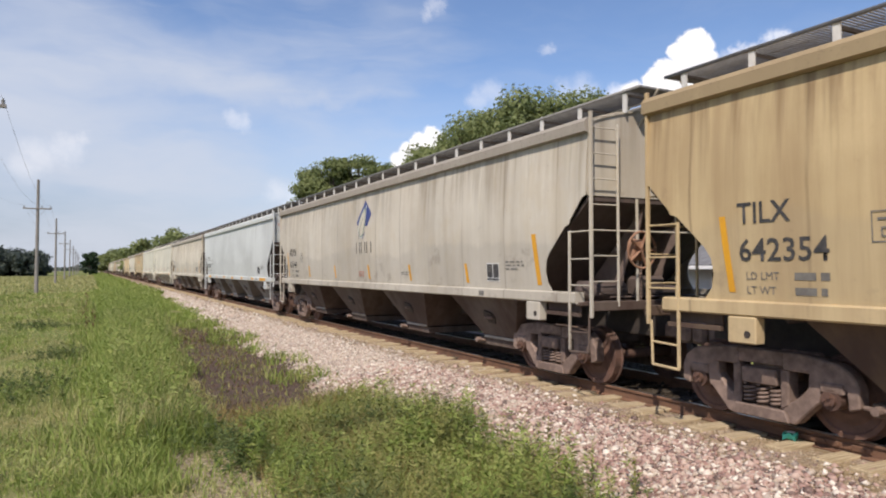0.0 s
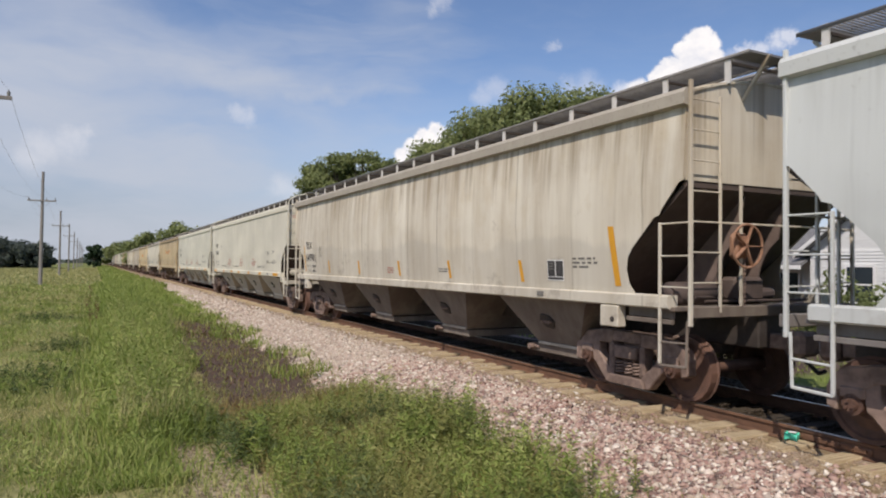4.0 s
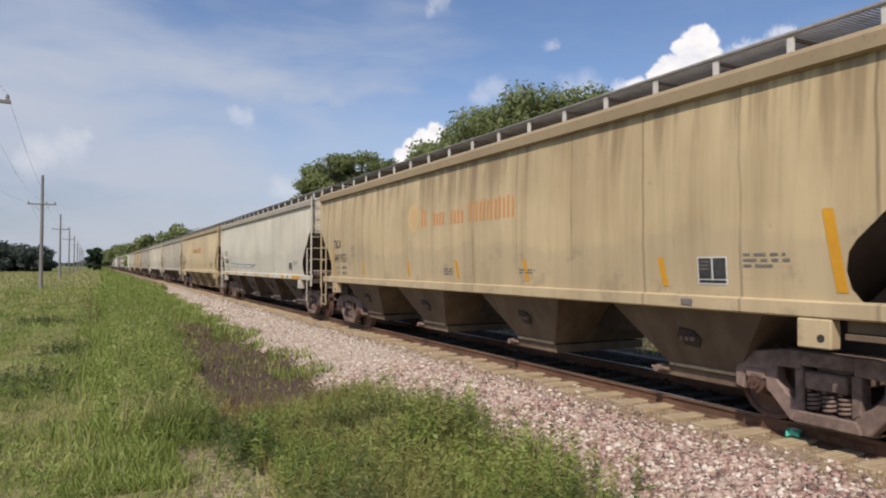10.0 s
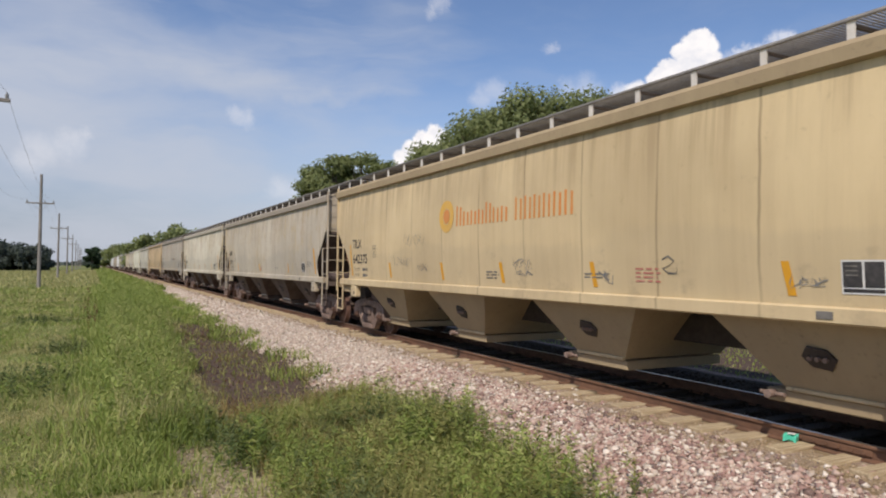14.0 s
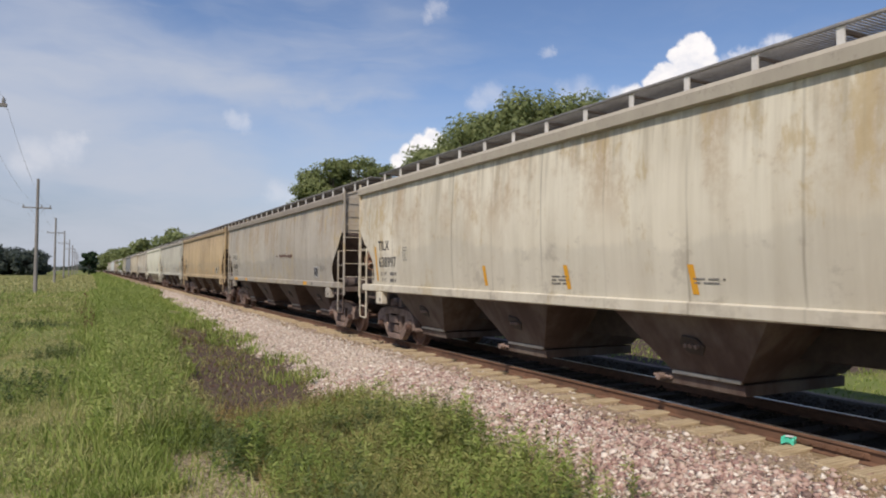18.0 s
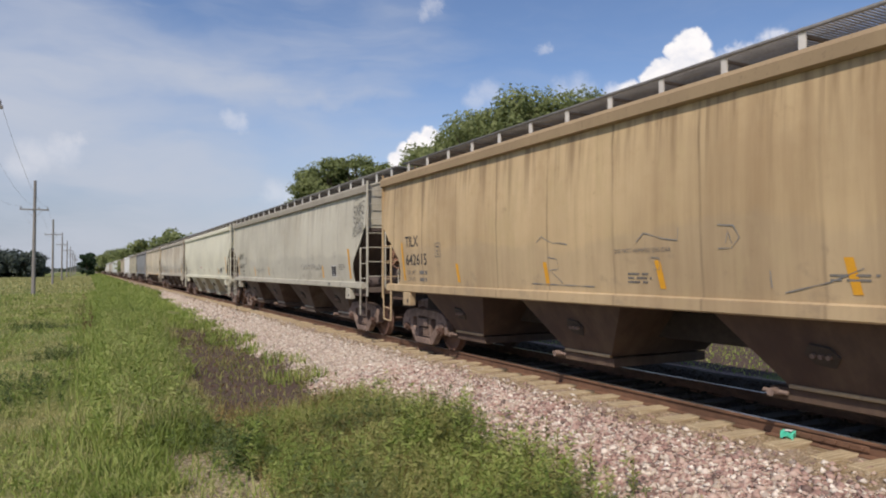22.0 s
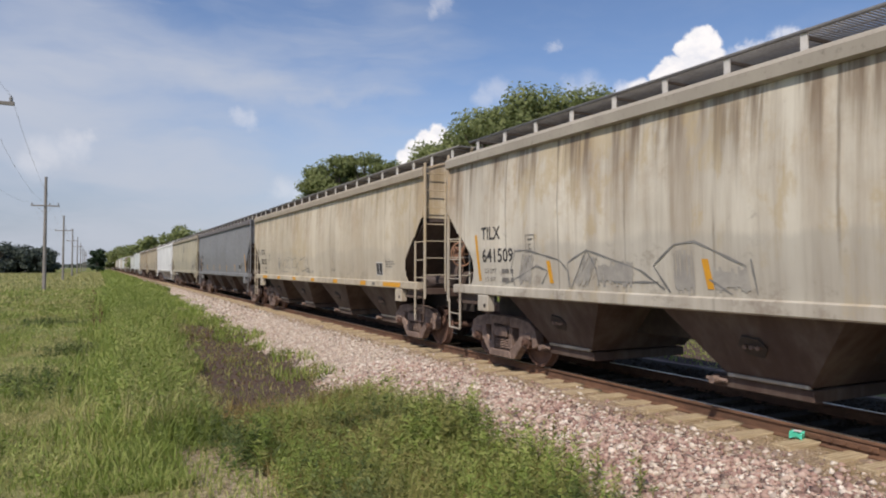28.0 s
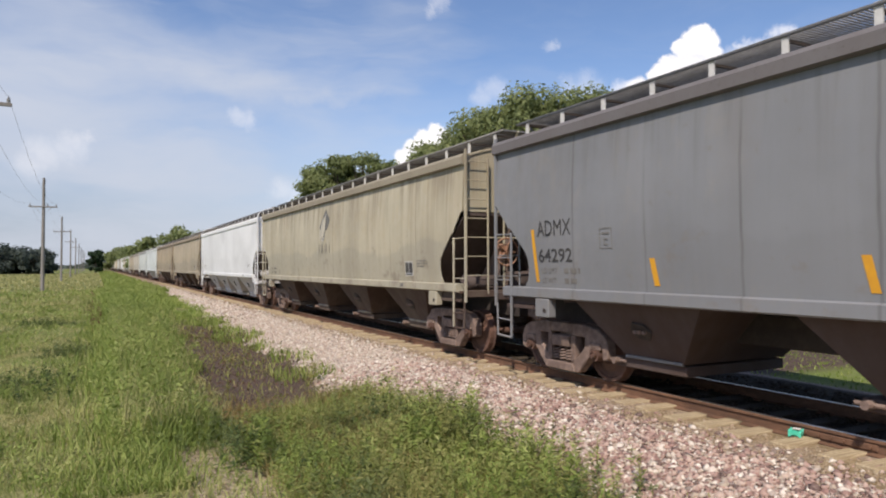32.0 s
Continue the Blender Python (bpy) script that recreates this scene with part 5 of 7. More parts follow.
def wheelset(seg):
    bm = bmesh.new()
    rot = Matrix.Rotation(math.pi / 2, 4, "Y")
    prof = [(0.0, 0.10), (0.06, 0.10), (0.09, 0.18), (0.05, 0.30), (0.055, 0.38), (0.075, 0.40), (0.075, 0.452), (-0.03, 0.46), (-0.045, 0.485), (-0.06, 0.48), (-0.06, 0.40), (-0.02, 0.38), (-0.01, 0.20), (-0.06, 0.12)]
    for s in (-1, 1):
        rings = []
        for k in range(seg):
            a = 2 * math.pi * k / seg
            rings.append([bm.verts.new((s * (0.7525 + px), math.cos(a) * pr, math.sin(a) * pr)) for px, pr in prof])
        for k in range(seg):
            p, q = rings[k], rings[(k + 1) % seg]
            for j in range(len(prof) - 1):
                bm.faces.new((p[j], p[j + 1], q[j + 1], q[j]))
    bmesh.ops.create_cone(bm, cap_ends=True, segments=14, radius1=0.085, radius2=0.085, depth=2.1, matrix=rot)
    bmesh.ops.recalc_face_normals(bm, faces=bm.faces[:])
    # bearing end caps with bolts
    for s in (-1, 1):
        bmesh.ops.create_cone(bm, cap_ends=True, segments=16, radius1=0.115, radius2=0.115, depth=0.2, matrix=Matrix.Translation((s * 1.03, 0, 0)) @ rot)
        bmesh.ops.create_cone(bm, cap_ends=True, segments=12, radius1=0.07, radius2=0.07, depth=0.05, matrix=Matrix.Translation((s * 1.15, 0, 0)) @ rot)
        for k in range(3):
            a = k * 2.09
            bmesh.ops.create_cone(bm, cap_ends=True, segments=6, radius1=0.018, radius2=0.018, depth=0.03, matrix=Matrix.Translation((s * 1.185, 0.042 * math.cos(a), 0.042 * math.sin(a))) @ rot)
    return bm


def coil_spring():
    """One coil of the truck's spring group, wound of round bar."""
    V, F = [], []
    turns, seg, bar = 4.5, 10, 4
    n = int(turns * seg)
    for k in range(n + 1):
        a, z = 2 * math.pi * k / seg, 0.265 + 0.22 * k / n
        for j in range(bar):
            b = 2 * math.pi * j / bar
            r = 0.072 + 0.019 * math.cos(b)
            V.append((r * math.cos(a), r * math.sin(a), z + 0.019 * math.sin(b)))
    for k in range(n):
        for j in range(bar):
            F.append((k * bar + j, k * bar + (j + 1) % bar, (k + 1) * bar + (j + 1) % bar, (k + 1) * bar + j))
    return arrays("spring", V, F, TRUCK, True)


FRAME_ME = mesh_of("side_frame", side_frame(), TRUCK)
WHEEL_ME = mesh_of("wheelset", wheelset(22), WHEEL)
WHEEL_FAR = mesh_of("wheelset", wheelset(12), WHEEL)
SPRING_ME = coil_spring()


def make_truck(car, y, near):
    bm = bmesh.new()
    box(bm, (-1.0, -0.2, 0.52), (1.0, 0.2, 0.76), 0.03)
    box(bm, (-0.35, -0.3, 0.74), (0.35, 0.3, 0.86), 0.03)
    for s in (-1, 1):
        beam(bm, (-0.85, s * 0.52, 0.42), (0.85, s * 0.52, 0.42), 0.09)
        box(bm, (s * 0.80 - 0.05, -0.56, 0.36), (s * 0.80 + 0.05, -0.46, 0.52))
    tr = part("truck", bm, TRUCK, car, "rusty brown cast-steel freight truck")
    tr.location = (0, y, 0)
    for s in (-1, 1):
        shared("side_frame", FRAME_ME, tr, pose(s * 1.02, 0, 0))
        for yy in (-0.18, 0.0, 0.18) if near else ():
            shared("spring", SPRING_ME, tr, pose(s * 1.04, yy, 0))
    for s in (-1, 1):
        shared("wheelset", WHEEL_ME if near else WHEEL_FAR, tr, pose(0, s * 0.89, 0.457))
    return tr


def grating(x0, x1, y0, y1, z, pitch):
    """Open steel running board: an edge frame with close bearing bars across it and two tie rods along it."""
    V, F = [], []

    def slab(lo, hi):
        i = len(V)
        for zz in (lo[2], hi[2]):
            V.extend([(lo[0], lo[1], zz), (hi[0], lo[1], zz), (hi[0], hi[1], zz), (lo[0], hi[1], zz)])
        F.extend([(i, i + 3, i + 2, i + 1), (i + 4, i + 5, i + 6, i + 7), (i, i + 1, i + 5, i + 4), (i + 1, i + 2, i + 6, i + 5), (i + 2, i + 3, i + 7, i + 6), (i + 3, i, i + 4, i + 7)])

    for y in np.arange(y0 + 0.03, y1, pitch):
        slab((x0, y - pitch * 0.11, z - 0.024), (x1, y + pitch * 0.11, z - 0.002))
    for x in (x0, x1):
        slab((x - 0.010, y0, z - 0.045), (x + 0.010, y1, z))
    for x in np.linspace(x0, x1, 3)[1:-1]:
        slab((x - 0.004, y0, z - 0.012), (x + 0.004, y1, z - 0.003))
    return arrays("running_board", V, F, GRATE)


POST_YS = [-9.35 + 18.7 * k / 17 for k in range(18)]
TEMPLATE_ROLE = {}


def build_car(kind, near=True):
    car = new("hopper_car")
    P, G, E = "paint", "grime", "edge"

    def add(name, bm, role, label="", smooth=False, parent=None):
        ob = part(name, bm, None if role in (P, G, E) else role, parent or car, label, smooth)
        if role in (P, G, E):
            ob.data.materials.append(TRIMWHITE)
            TEMPLATE_ROLE[ob.data.name] = role
        return ob

    flat = kind == "flat"
    sill_end = 8.43 if flat else 9.05
    for s in (-1, 1):
        add("side_sheet", side_sheet(kind, s, 48 if near else 14), P)
        bm = bmesh.new()
        w0 = 1.64 if kind == "flat" else 1.60
        prism(bm, [(s * (w0 - 0.14), SILL0), (s * (w0 + 0.01), SILL0), (s * (w0 + 0.035), SILL0 + 0.02), (s * (w0 + 0.035), SILL1 - 0.02), (s * (w0 - 0.01), SILL1), (s * (w0 - 0.14), SILL1)], "y", -sill_end, sill_end)
        add("side_sill", bm, P)
        bm = bmesh.new()
        lip = 0.03
        prism(bm, [(s * 1.50, EAVE - lip), (s * 1.62, EAVE - lip), (s * 1.675, EAVE - lip + 0.02), (s * 1.675, EAVE + 0.14), (s * 1.63, EAVE + 0.20), (s * 1.50, EAVE + 0.20)], "y", -9.36, 9.36)
        add("eave_rail", bm, E)
        # side plates of the body bolsters, below the sill
        for y in (8.62, -8.62):
            if flat:
                continue
            bm = bmesh.new()
            box(bm, (s * 1.50 - 0.012, y - 0.42, 1.20), (s * 1.50 + 0.012, y + 0.42, SILL0 - 0.005), 0.004)
            box(bm, (s * 1.53 - 0.03, y - 0.42, 1.13), (s * 1.53 + 0.03, y + 0.42, 1.19), 0.004)
            add("bolster_plate", bm, G)
        bm = bmesh.new()
        box(bm, (s * (w0 + 0.04) - 0.006, -6.32, SILL0 + 0.05), (s * (w0 + 0.04) + 0.006, -6.14, SILL1 - 0.05), 0.003)
        add("tag_plate", bm, GREYINK, "small grey tag plate on the sill")
        # jacking pads under the sill
        for y in ((8.5, -8.5) if flat else (7.84, -7.92)):
            bm = bmesh.new()
            hw, zl = (0.13, 1.13) if flat else (0.19, 1.02)
            box(bm, (s * 1.56 - 0.08, y - hw, zl), (s * 1.56 + 0.08, y + hw, SILL0 - 0.004), 0.015)
            add("jacking_pad", bm, P)
            bm = bmesh.new()
            beam(bm, (s * 1.62, y - 0.08, zl + 0.11), (s * 1.646, y - 0.08, zl + 0.11), 0.042, None, 12)
            add("pad_hole", bm, DARK, "dark tow hole")
    # roof
    bm = bmesh.new()
    xs = [-1.62 + 3.24 * k / 16 for k in range(17)]
    prism(bm, [(x, roof_z(x)) for x in xs] + [(x, roof_z(x) - 0.03) for x in reversed(xs)], "y", -9.34, 9.34)
    for k in range(13):
        y = -9.2 + k * 18.4 / 12
        for a, b in zip(xs, xs[1:]):
            beam(bm, (a, y, roof_z(a) + 0.008), (b, y, roof_z(b) + 0.008), 0.05, 0.03)
    add("roof", bm, P)
    bm = bmesh.new()
    box(bm, (-0.26, -8.6, 4.30), (0.26, 8.6, 4.52), 0.05)
    for k in range(9):
        box(bm, (-0.29, -8.5 + k * 2.1, 4.30), (0.29, -8.42 + k * 2.1, 4.55), 0.01)
    add("roof_hatch", bm, P, "long weathered loading hatch on the roof")
    # ends
    zc = CUT[kind][0][1]
    for s in (-1, 1):
        bm = bmesh.new()
        ws = [(-1.6, zc), (1.6, zc)] + [(side_x(kind, 9.3, zc + (EAVE - zc) * k / 6), zc + (EAVE - zc) * k / 6) for k in range(1, 7)]
        ws += [(x, roof_z(x) - 0.01) for x in reversed(xs)]
        ws += [(-side_x(kind, 9.3, zc + (EAVE - zc) * k / 6), zc + (EAVE - zc) * k / 6) for k in range(6, 0, -1)]
        prism(bm, ws, "y", s * 9.30, s * 9.315)
        add("end_sheet", bm, P)
        bm = bmesh.new()
        # the shade under this sheet is put into its colour
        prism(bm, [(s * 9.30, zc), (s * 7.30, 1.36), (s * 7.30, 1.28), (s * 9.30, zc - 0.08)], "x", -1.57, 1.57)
        add("slope_sheet", bm, SLOPE, "grimy sloping end sheet, coloured dark for its shade")
        # support plates with a round cut-out towards the coupler
        for x in (-0.42, 0.42):
            bm = bmesh.new()
            arc = [(s * (9.62 - 0.85 * math.cos(a)), 1.60 + 0.85 * math.sin(a)) for a in [math.pi / 2 * k / 8 - 0.25 for k in range(9)]]
            arc = [(y, z) for y, z in arc if abs(y) < 9.24]
            prism(bm, [(s * 7.6, 1.3), (s * 8.85, 1.3)] + arc + [(s * 9.24, zc - 0.12)], "x", x - 0.012, x + 0.012)
            add("end_brace", bm, GUSSET, "grimy end support plate with a round cut-out")
        # end platform, draft sill, coupler
        bm = bmesh.new()
        low = 0.16 if flat else 0.0
        box(bm, (-1.58, min(s * 8.82, s * 9.12), 1.30 - low), (1.58, max(s * 8.82, s * 9.12), 1.36 - low), 0.01)
        box(bm, (-1.58, s * 9.38 - 0.05, 1.24 - low), (1.58, s * 9.38 + 0.05, 1.38 - low), 0.01)
        add("end_platform", bm, G)
        if flat:
            for q in (-1, 1):
                bm = bmesh.new()
                box(bm, (q * 1.6 - 0.02, min(s * 8.70, s * 9.42), 1.06), (q * 1.6 + 0.02, max(s * 8.70, s * 9.42), 1.20), 0.006)
                prism(bm, [(s * (8.82 + 0.09 * math.cos(a)), 1.02 + 0.09 * math.sin(a)) for a in [math.pi * k / 5 for k in range(10)]], "x", q * 1.61 - 0.012, q * 1.61 + 0.012)
                add("end_beam", bm, P, "pale corner beam with a rounded pulling lug")
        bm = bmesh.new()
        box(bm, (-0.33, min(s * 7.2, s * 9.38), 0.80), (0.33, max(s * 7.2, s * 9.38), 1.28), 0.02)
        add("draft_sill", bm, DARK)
        bm = bmesh.new()
        box(bm, (-0.11, min(s * 9.35, s * 9.72), 0.80), (0.11, max(s * 9.35, s * 9.72), 1.0), 0.02)
        box(bm, (-0.2, min(s * 9.66, s * 9.93), 0.74), (0.16, max(s * 9.66, s * 9.93), 1.06), 0.05)
        beam(bm, (0, s * 9.5, 0.85), (0.75, s * 9.5, 0.95), 0.02, None, 6)
        add("coupler", bm, TRUCK, "rusty knuckle coupler")
        bm = bmesh.new()
        pts = [Vector((0.3, s * 9.4, 0.9)), Vector((0.33, s * 9.6, 0.62)), Vector((0.3, s * 9.8, 0.5)), Vector((0.2, s * 9.95, 0.55))]
        for a, b in zip(pts, pts[1:]):
            beam(bm, a, b, 0.028, None, 7)
        add("air_hose", bm, RUBBER, "black rubber air hose")
        # corner ladders and steps on both sides
        END = FAR_END if s > 0 else NEAR_END
        for q in (-1, 1):
            X = q * 1.62
            bm = bmesh.new()
            box(bm, (X - 0.026, s * END - 0.022, 1.14), (X + 0.026, s * END + 0.022, EAVE + 0.28), 0.006)
            add("corner_post", bm, P)
            bm = bmesh.new()
            box(bm, (X - q * 0.52 - 0.017, s * END - 0.017, 1.3), (X - q * 0.52 + 0.017, s * END + 0.017, EAVE + 0.12), 0.005)
            add("ladder_stile", bm, P)
            bm = bmesh.new()
            for k in range(7):
                z = 1.68 + k * 0.385
                beam(bm, (X, s * END, z), (X - q * 0.52, s * END, z), 0.011, None, 6)
                if near or k == 6:
                    add("rung", bm, P)
                    bm = bmesh.new()
            bm.free()
            bm = bmesh.new()
            box(bm, (X - 0.02, s * (END - 0.52) - 0.018, 0.62), (X + 0.02, s * (END - 0.52) + 0.018, 2.46), 0.006)
            add("ladder_stile", bm, P)
            bm = bmesh.new()
            for z in (1.62, 2.02, 2.44):
                beam(bm, (X, s * END, z), (X, s * (END - 0.52), z), 0.011, None, 6)
                if near or z == 2.44:
                    add("rung", bm, P)
                    bm = bmesh.new()
            bm.free()
            bm = bmesh.new()
            p = [(X, s * (END - 0.05), 1.2), (X, s * (END - 0.07), 0.62), (X, s * (END - 0.52), 0.60), (X, s * (END - 0.52), 1.2)]
            for a, b in zip(p, p[1:]):
                beam(bm, a, b, 0.019, None, 6)
            beam(bm, (X, s * (END - 0.06), 0.92), (X, s * (END - 0.52), 0.9), 0.014, None, 6)
            add("step", bm, G if s < 0 else P, "bent steel stirrup step")
            # handrail curving over to the running board
            if kind != "flat":
                continue
            bm = bmesh.new()
            curve = [Vector((X - q * 1.05 * (1 - math.cos(a)), s * END, EAVE + 0.26 + 0.40 * math.sin(a))) for a in [math.pi / 2 * k / 6 for k in range(7)]]
            for a, b in zip(curve, curve[1:]):
                beam(bm, a, b, 0.018, None, 6)
            add("hand_rail", bm, P, "bent pipe hand rail")
        # hand rail across the end
        bm = bmesh.new()
        beam(bm, (-1.1, s * END, 2.45), (1.1, s * END, 2.45), 0.014, None, 6)
        beam(bm, (-0.72, s * END, 1.38), (-0.72, s * END, 2.95), 0.03)
        add("grab_rail", bm, P)
        # running-board end brackets
        bm = bmesh.new()
        for x in (-0.55, 0.55):
            beam(bm, (x, s * 9.3, 4.1), (x, s * 9.72, 4.62), 0.04)
            if near or x > 0:
                add("board_bracket", bm, P)
                bm = bmesh.new()
        bm.free()
    # brake gear on the near end
    wx, wz = (-0.58, 2.12) if flat else (-0.72, 2.16)
    wh = bmesh.new()
    rot = Matrix.Rotation(math.pi / 2, 4, "X")
    ring = 20
    rim = [[wh.verts.new(((0.28 + 0.018 * math.cos(b)) * math.cos(a) + wx, -9.52 + 0.018 * math.sin(b), wz + (0.28 + 0.018 * math.cos(b)) * math.sin(a)))
            for b in [math.pi / 3 * j for j in range(6)]] for a in [2 * math.pi * k / ring for k in range(ring)]]
    for k in range(ring):
        for j in range(6):
            wh.faces.new((rim[k][j], rim[k][(j + 1) % 6], rim[(k + 1) % ring][(j + 1) % 6], rim[(k + 1) % ring][j]))
    bmesh.ops.recalc_face_normals(wh, faces=wh.faces[:])
    wheel = add("brake_wheel", wh, P if flat else RUSTY, "spoked hand-brake wheel")
    for k in range(5) if near else ():
        bm = bmesh.new()
        a = 2 * math.pi * k / 5
        beam(bm, (wx, -9.5, wz), (0.28 * math.cos(a) + wx, -9.52, wz + 0.28 * math.sin(a)), 0.05, 0.015)
        add("spoke", bm, P if flat else RUSTY, parent=wheel)
    bm = bmesh.new()
    box(bm, (wx - 0.16, -9.47, wz - 0.17), (wx + 0.13, -9.33, wz + 0.17), 0.05)
    add("brake_housing", bm, P if flat else RUSTY, "hand-brake gear housing")
    bm = bmesh.new()
    for k in range(12):
        box(bm, (-0.64 - 0.012, -9.42, 1.30 + k * 0.06), (-0.64 + 0.012, -9.38, 1.345 + k * 0.06))
    add("brake_chain", bm, TRUCK, "rusty brake chain")
    bm = bmesh.new()
    rr = 0.12 if flat else 0.16
    beam(bm, (-1.3, -8.75, 1.52), (-0.45, -8.75, 1.52), rr, None, 16)
    beam(bm, (-1.35, -8.75, 1.52), (-1.30, -8.75, 1.52), rr * 0.65, None, 12)
    # curved cars: same shade brown as the sloping sheet
    add("air_reservoir", bm, G if flat else SLOPE, "grimy brake air reservoir, darkened for shade", True)
    if flat:
        bm = bmesh.new()
        beam(bm, (-0.32, -9.36, 1.42), (-0.22, -9.28, 1.86), 0.15, 0.13, 16)
        beam(bm, (-0.22, -9.28, 1.86), (-0.21, -9.27, 1.92), 0.10, 0.05, 16)
        add("brake_cylinder", bm, WHITEINK, "pale brake cylinder")
    bm = bmesh.new()
    box(bm, (-0.25, -8.95, 1.4), (0.35, -8.55, 1.75), 0.05)
    beam(bm, (0.35, -8.7, 1.5), (0.9, -8.6, 1.5), 0.09, None, 10)
    beam(bm, (-0.9, -9.0, 1.42), (1.2, -9.0, 1.42), 0.018, None, 6)
    beam(bm, (-1.2, -9.1, 1.48), (0.7, -8.4, 1.46), 0.016, None, 6)
    add("brake_valve", bm, SLOPE, "grimy brake valve and piping, darkened for shade")
    # hopper bays
    BAYS = ((5.55, None), (1.78, None), (-1.78, None), (-5.55, None)) if kind == "flat" else ((5.92, (4.02, 7.3)), (2.08, (0.02, 3.98)), (-2.08, (-3.98, -0.02)), (-5.92, (-7.3, -4.02)))
    for yc, ridge in BAYS:
        bm = bmesh.new()
        if kind == "flat":
            bay_shape(bm, yc, 1.80, 1.52, None)
        else:
            bay_shape(bm, yc, 1.32, 1.50, ridge, 0.56)
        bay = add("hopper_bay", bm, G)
        half = 0.78 if flat else 0.56
        # lip in the paler body paint, to draw the sunlit lower edge
        for sg in (-1, 1) if near else ():
            bm = bmesh.new()
            box(bm, (sg * 1.03 - 0.03, yc - half, 0.485), (sg * 1.03 + 0.03, yc + half, 0.53), 0.008)
            add("outlet_lip", bm, P, "outlet lip, coloured pale as its sunlit edge", parent=bay)
        bm = bmesh.new()
        box(bm, (-1.0, yc - (0.80 if kind == "flat" else 0.58), 0.33), (1.0, yc + (0.95 if kind == "flat" else 0.85), 0.475), 0.012)
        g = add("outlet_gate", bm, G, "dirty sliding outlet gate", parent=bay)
        for q in (-1, 1) if near else ():
            bm = bmesh.new()
            yg = yc + (0.95 if flat else 0.74)
            beam(bm, (q * 0.9, yg, 0.42), (q * 1.14, yg, 0.42), 0.05, None, 10)
            beam(bm, (q * 1.04, yg - 0.16, 0.42), (q * 1.04, yg + 0.16, 0.42), 0.025, None, 8)
            add("gate_capstan", bm, CAPSTAN if flat else TRUCK, "pale gate opening capstan", parent=bay)
        for q in (-1, 1) if near else ():
            bm = bmesh.new()
            zc, up = 0.93, Vector((q * 0.55, 0, 0.83)).normalized()
            c = Vector((q * (1.02 + (zc - 0.5) / (SILL0 - 0.44) * 0.49), yc, zc))
            n3 = Vector((q * 0.83, 0, -0.55)).normalized()
            ring = [c + up * (0.15 * z) + Vector((0, 0.2 * y, 0)) for y, z in ((-1, 0), (-0.6, 0.8), (0.5, 1), (1, 0.1), (0.6, -0.8), (-0.5, -1))]
            lo = [bm.verts.new(p - n3 * 0.01) for p in ring]
            hi = [bm.verts.new(p + n3 * 0.02) for p in ring]
            bm.faces.new(hi)
            for k in range(6):
                bm.faces.new((lo[k], lo[(k + 1) % 6], hi[(k + 1) % 6], hi[k]))
            bmesh.ops.recalc_face_normals(bm, faces=bm.faces[:])
            plate = add("shaker_bracket", bm, DARK, "greasy dark shaker bracket", parent=bay)
            bm = bmesh.new()
            for k in (-1, 0, 1):
                beam(bm, c + Vector((0, 0.09 * k, 0)) , c + Vector((0, 0.09 * k, 0)) + n3 * 0.06 + up * 0.02, 0.03, None, 6)
            add("bracket_stud", bm, P if flat else TRUCK, "worn shaker bracket studs", parent=bay)
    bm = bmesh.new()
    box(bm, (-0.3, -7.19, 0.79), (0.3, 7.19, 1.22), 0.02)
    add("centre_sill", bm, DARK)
    # running boards and their posts
    for s in (-1, 1):
        a, b = sorted((s * 0.10, s * 0.90))
        me = grating(a, b, -9.7, 9.7, 4.645, 0.055 if near else 0.22)
        shared("running_board", me, car)["label"] = "open steel grating running board"
        bm = bmesh.new()
        for y in POST_YS:
            box(bm, (s * 0.88 - 0.012, y - 0.045, roof_z(0.88) - 0.02), (s * 0.88 + 0.012, y + 0.045, 4.655))
            if near or y == POST_YS[-1]:
                add("board_post", bm, GALV, "pale steel running-board post")
                bm = bmesh.new()
        bm.free()
    bm = bmesh.new()
    for y in POST_YS:
        beam(bm, (-0.87, y + 0.03, 4.575), (0.87, y + 0.03, 4.575), 0.035, 0.035)
        if near or y == POST_YS[-1]:
            add("board_brace", bm, DARK, "dark cross brace under the running boards")
            bm = bmesh.new()
    bm.free()
    for s in (-1, 1):
        bm = bmesh.new()
        box(bm, (-0.9, s * 9.55 - 0.15, 4.61), (0.9, s * 9.55 + 0.15, 4.64))
        add("end_crosswalk", bm, GRATE, "grating crosswalk at the car end")
    for y in TRUCKS[kind]:
        make_truck(car, y, near)
    return car


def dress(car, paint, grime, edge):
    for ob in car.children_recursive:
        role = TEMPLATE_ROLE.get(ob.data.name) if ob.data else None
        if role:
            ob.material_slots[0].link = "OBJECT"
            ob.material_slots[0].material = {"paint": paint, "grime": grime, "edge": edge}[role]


# ---- lettering, tape, marks on the visible side ----
def on_side(kind, y, z, lift=0.006):
    return (-side_x(kind, y, z) - lift, y, z)


def stamp(bm, kind, pts, lift=0.006):
    """A flat polygon laid on the side sheet; points are (along, z), with along towards the trailing end."""
    f = bm.faces.new([bm.verts.new(on_side(kind, y, z, lift)) for y, z in pts])
    return f


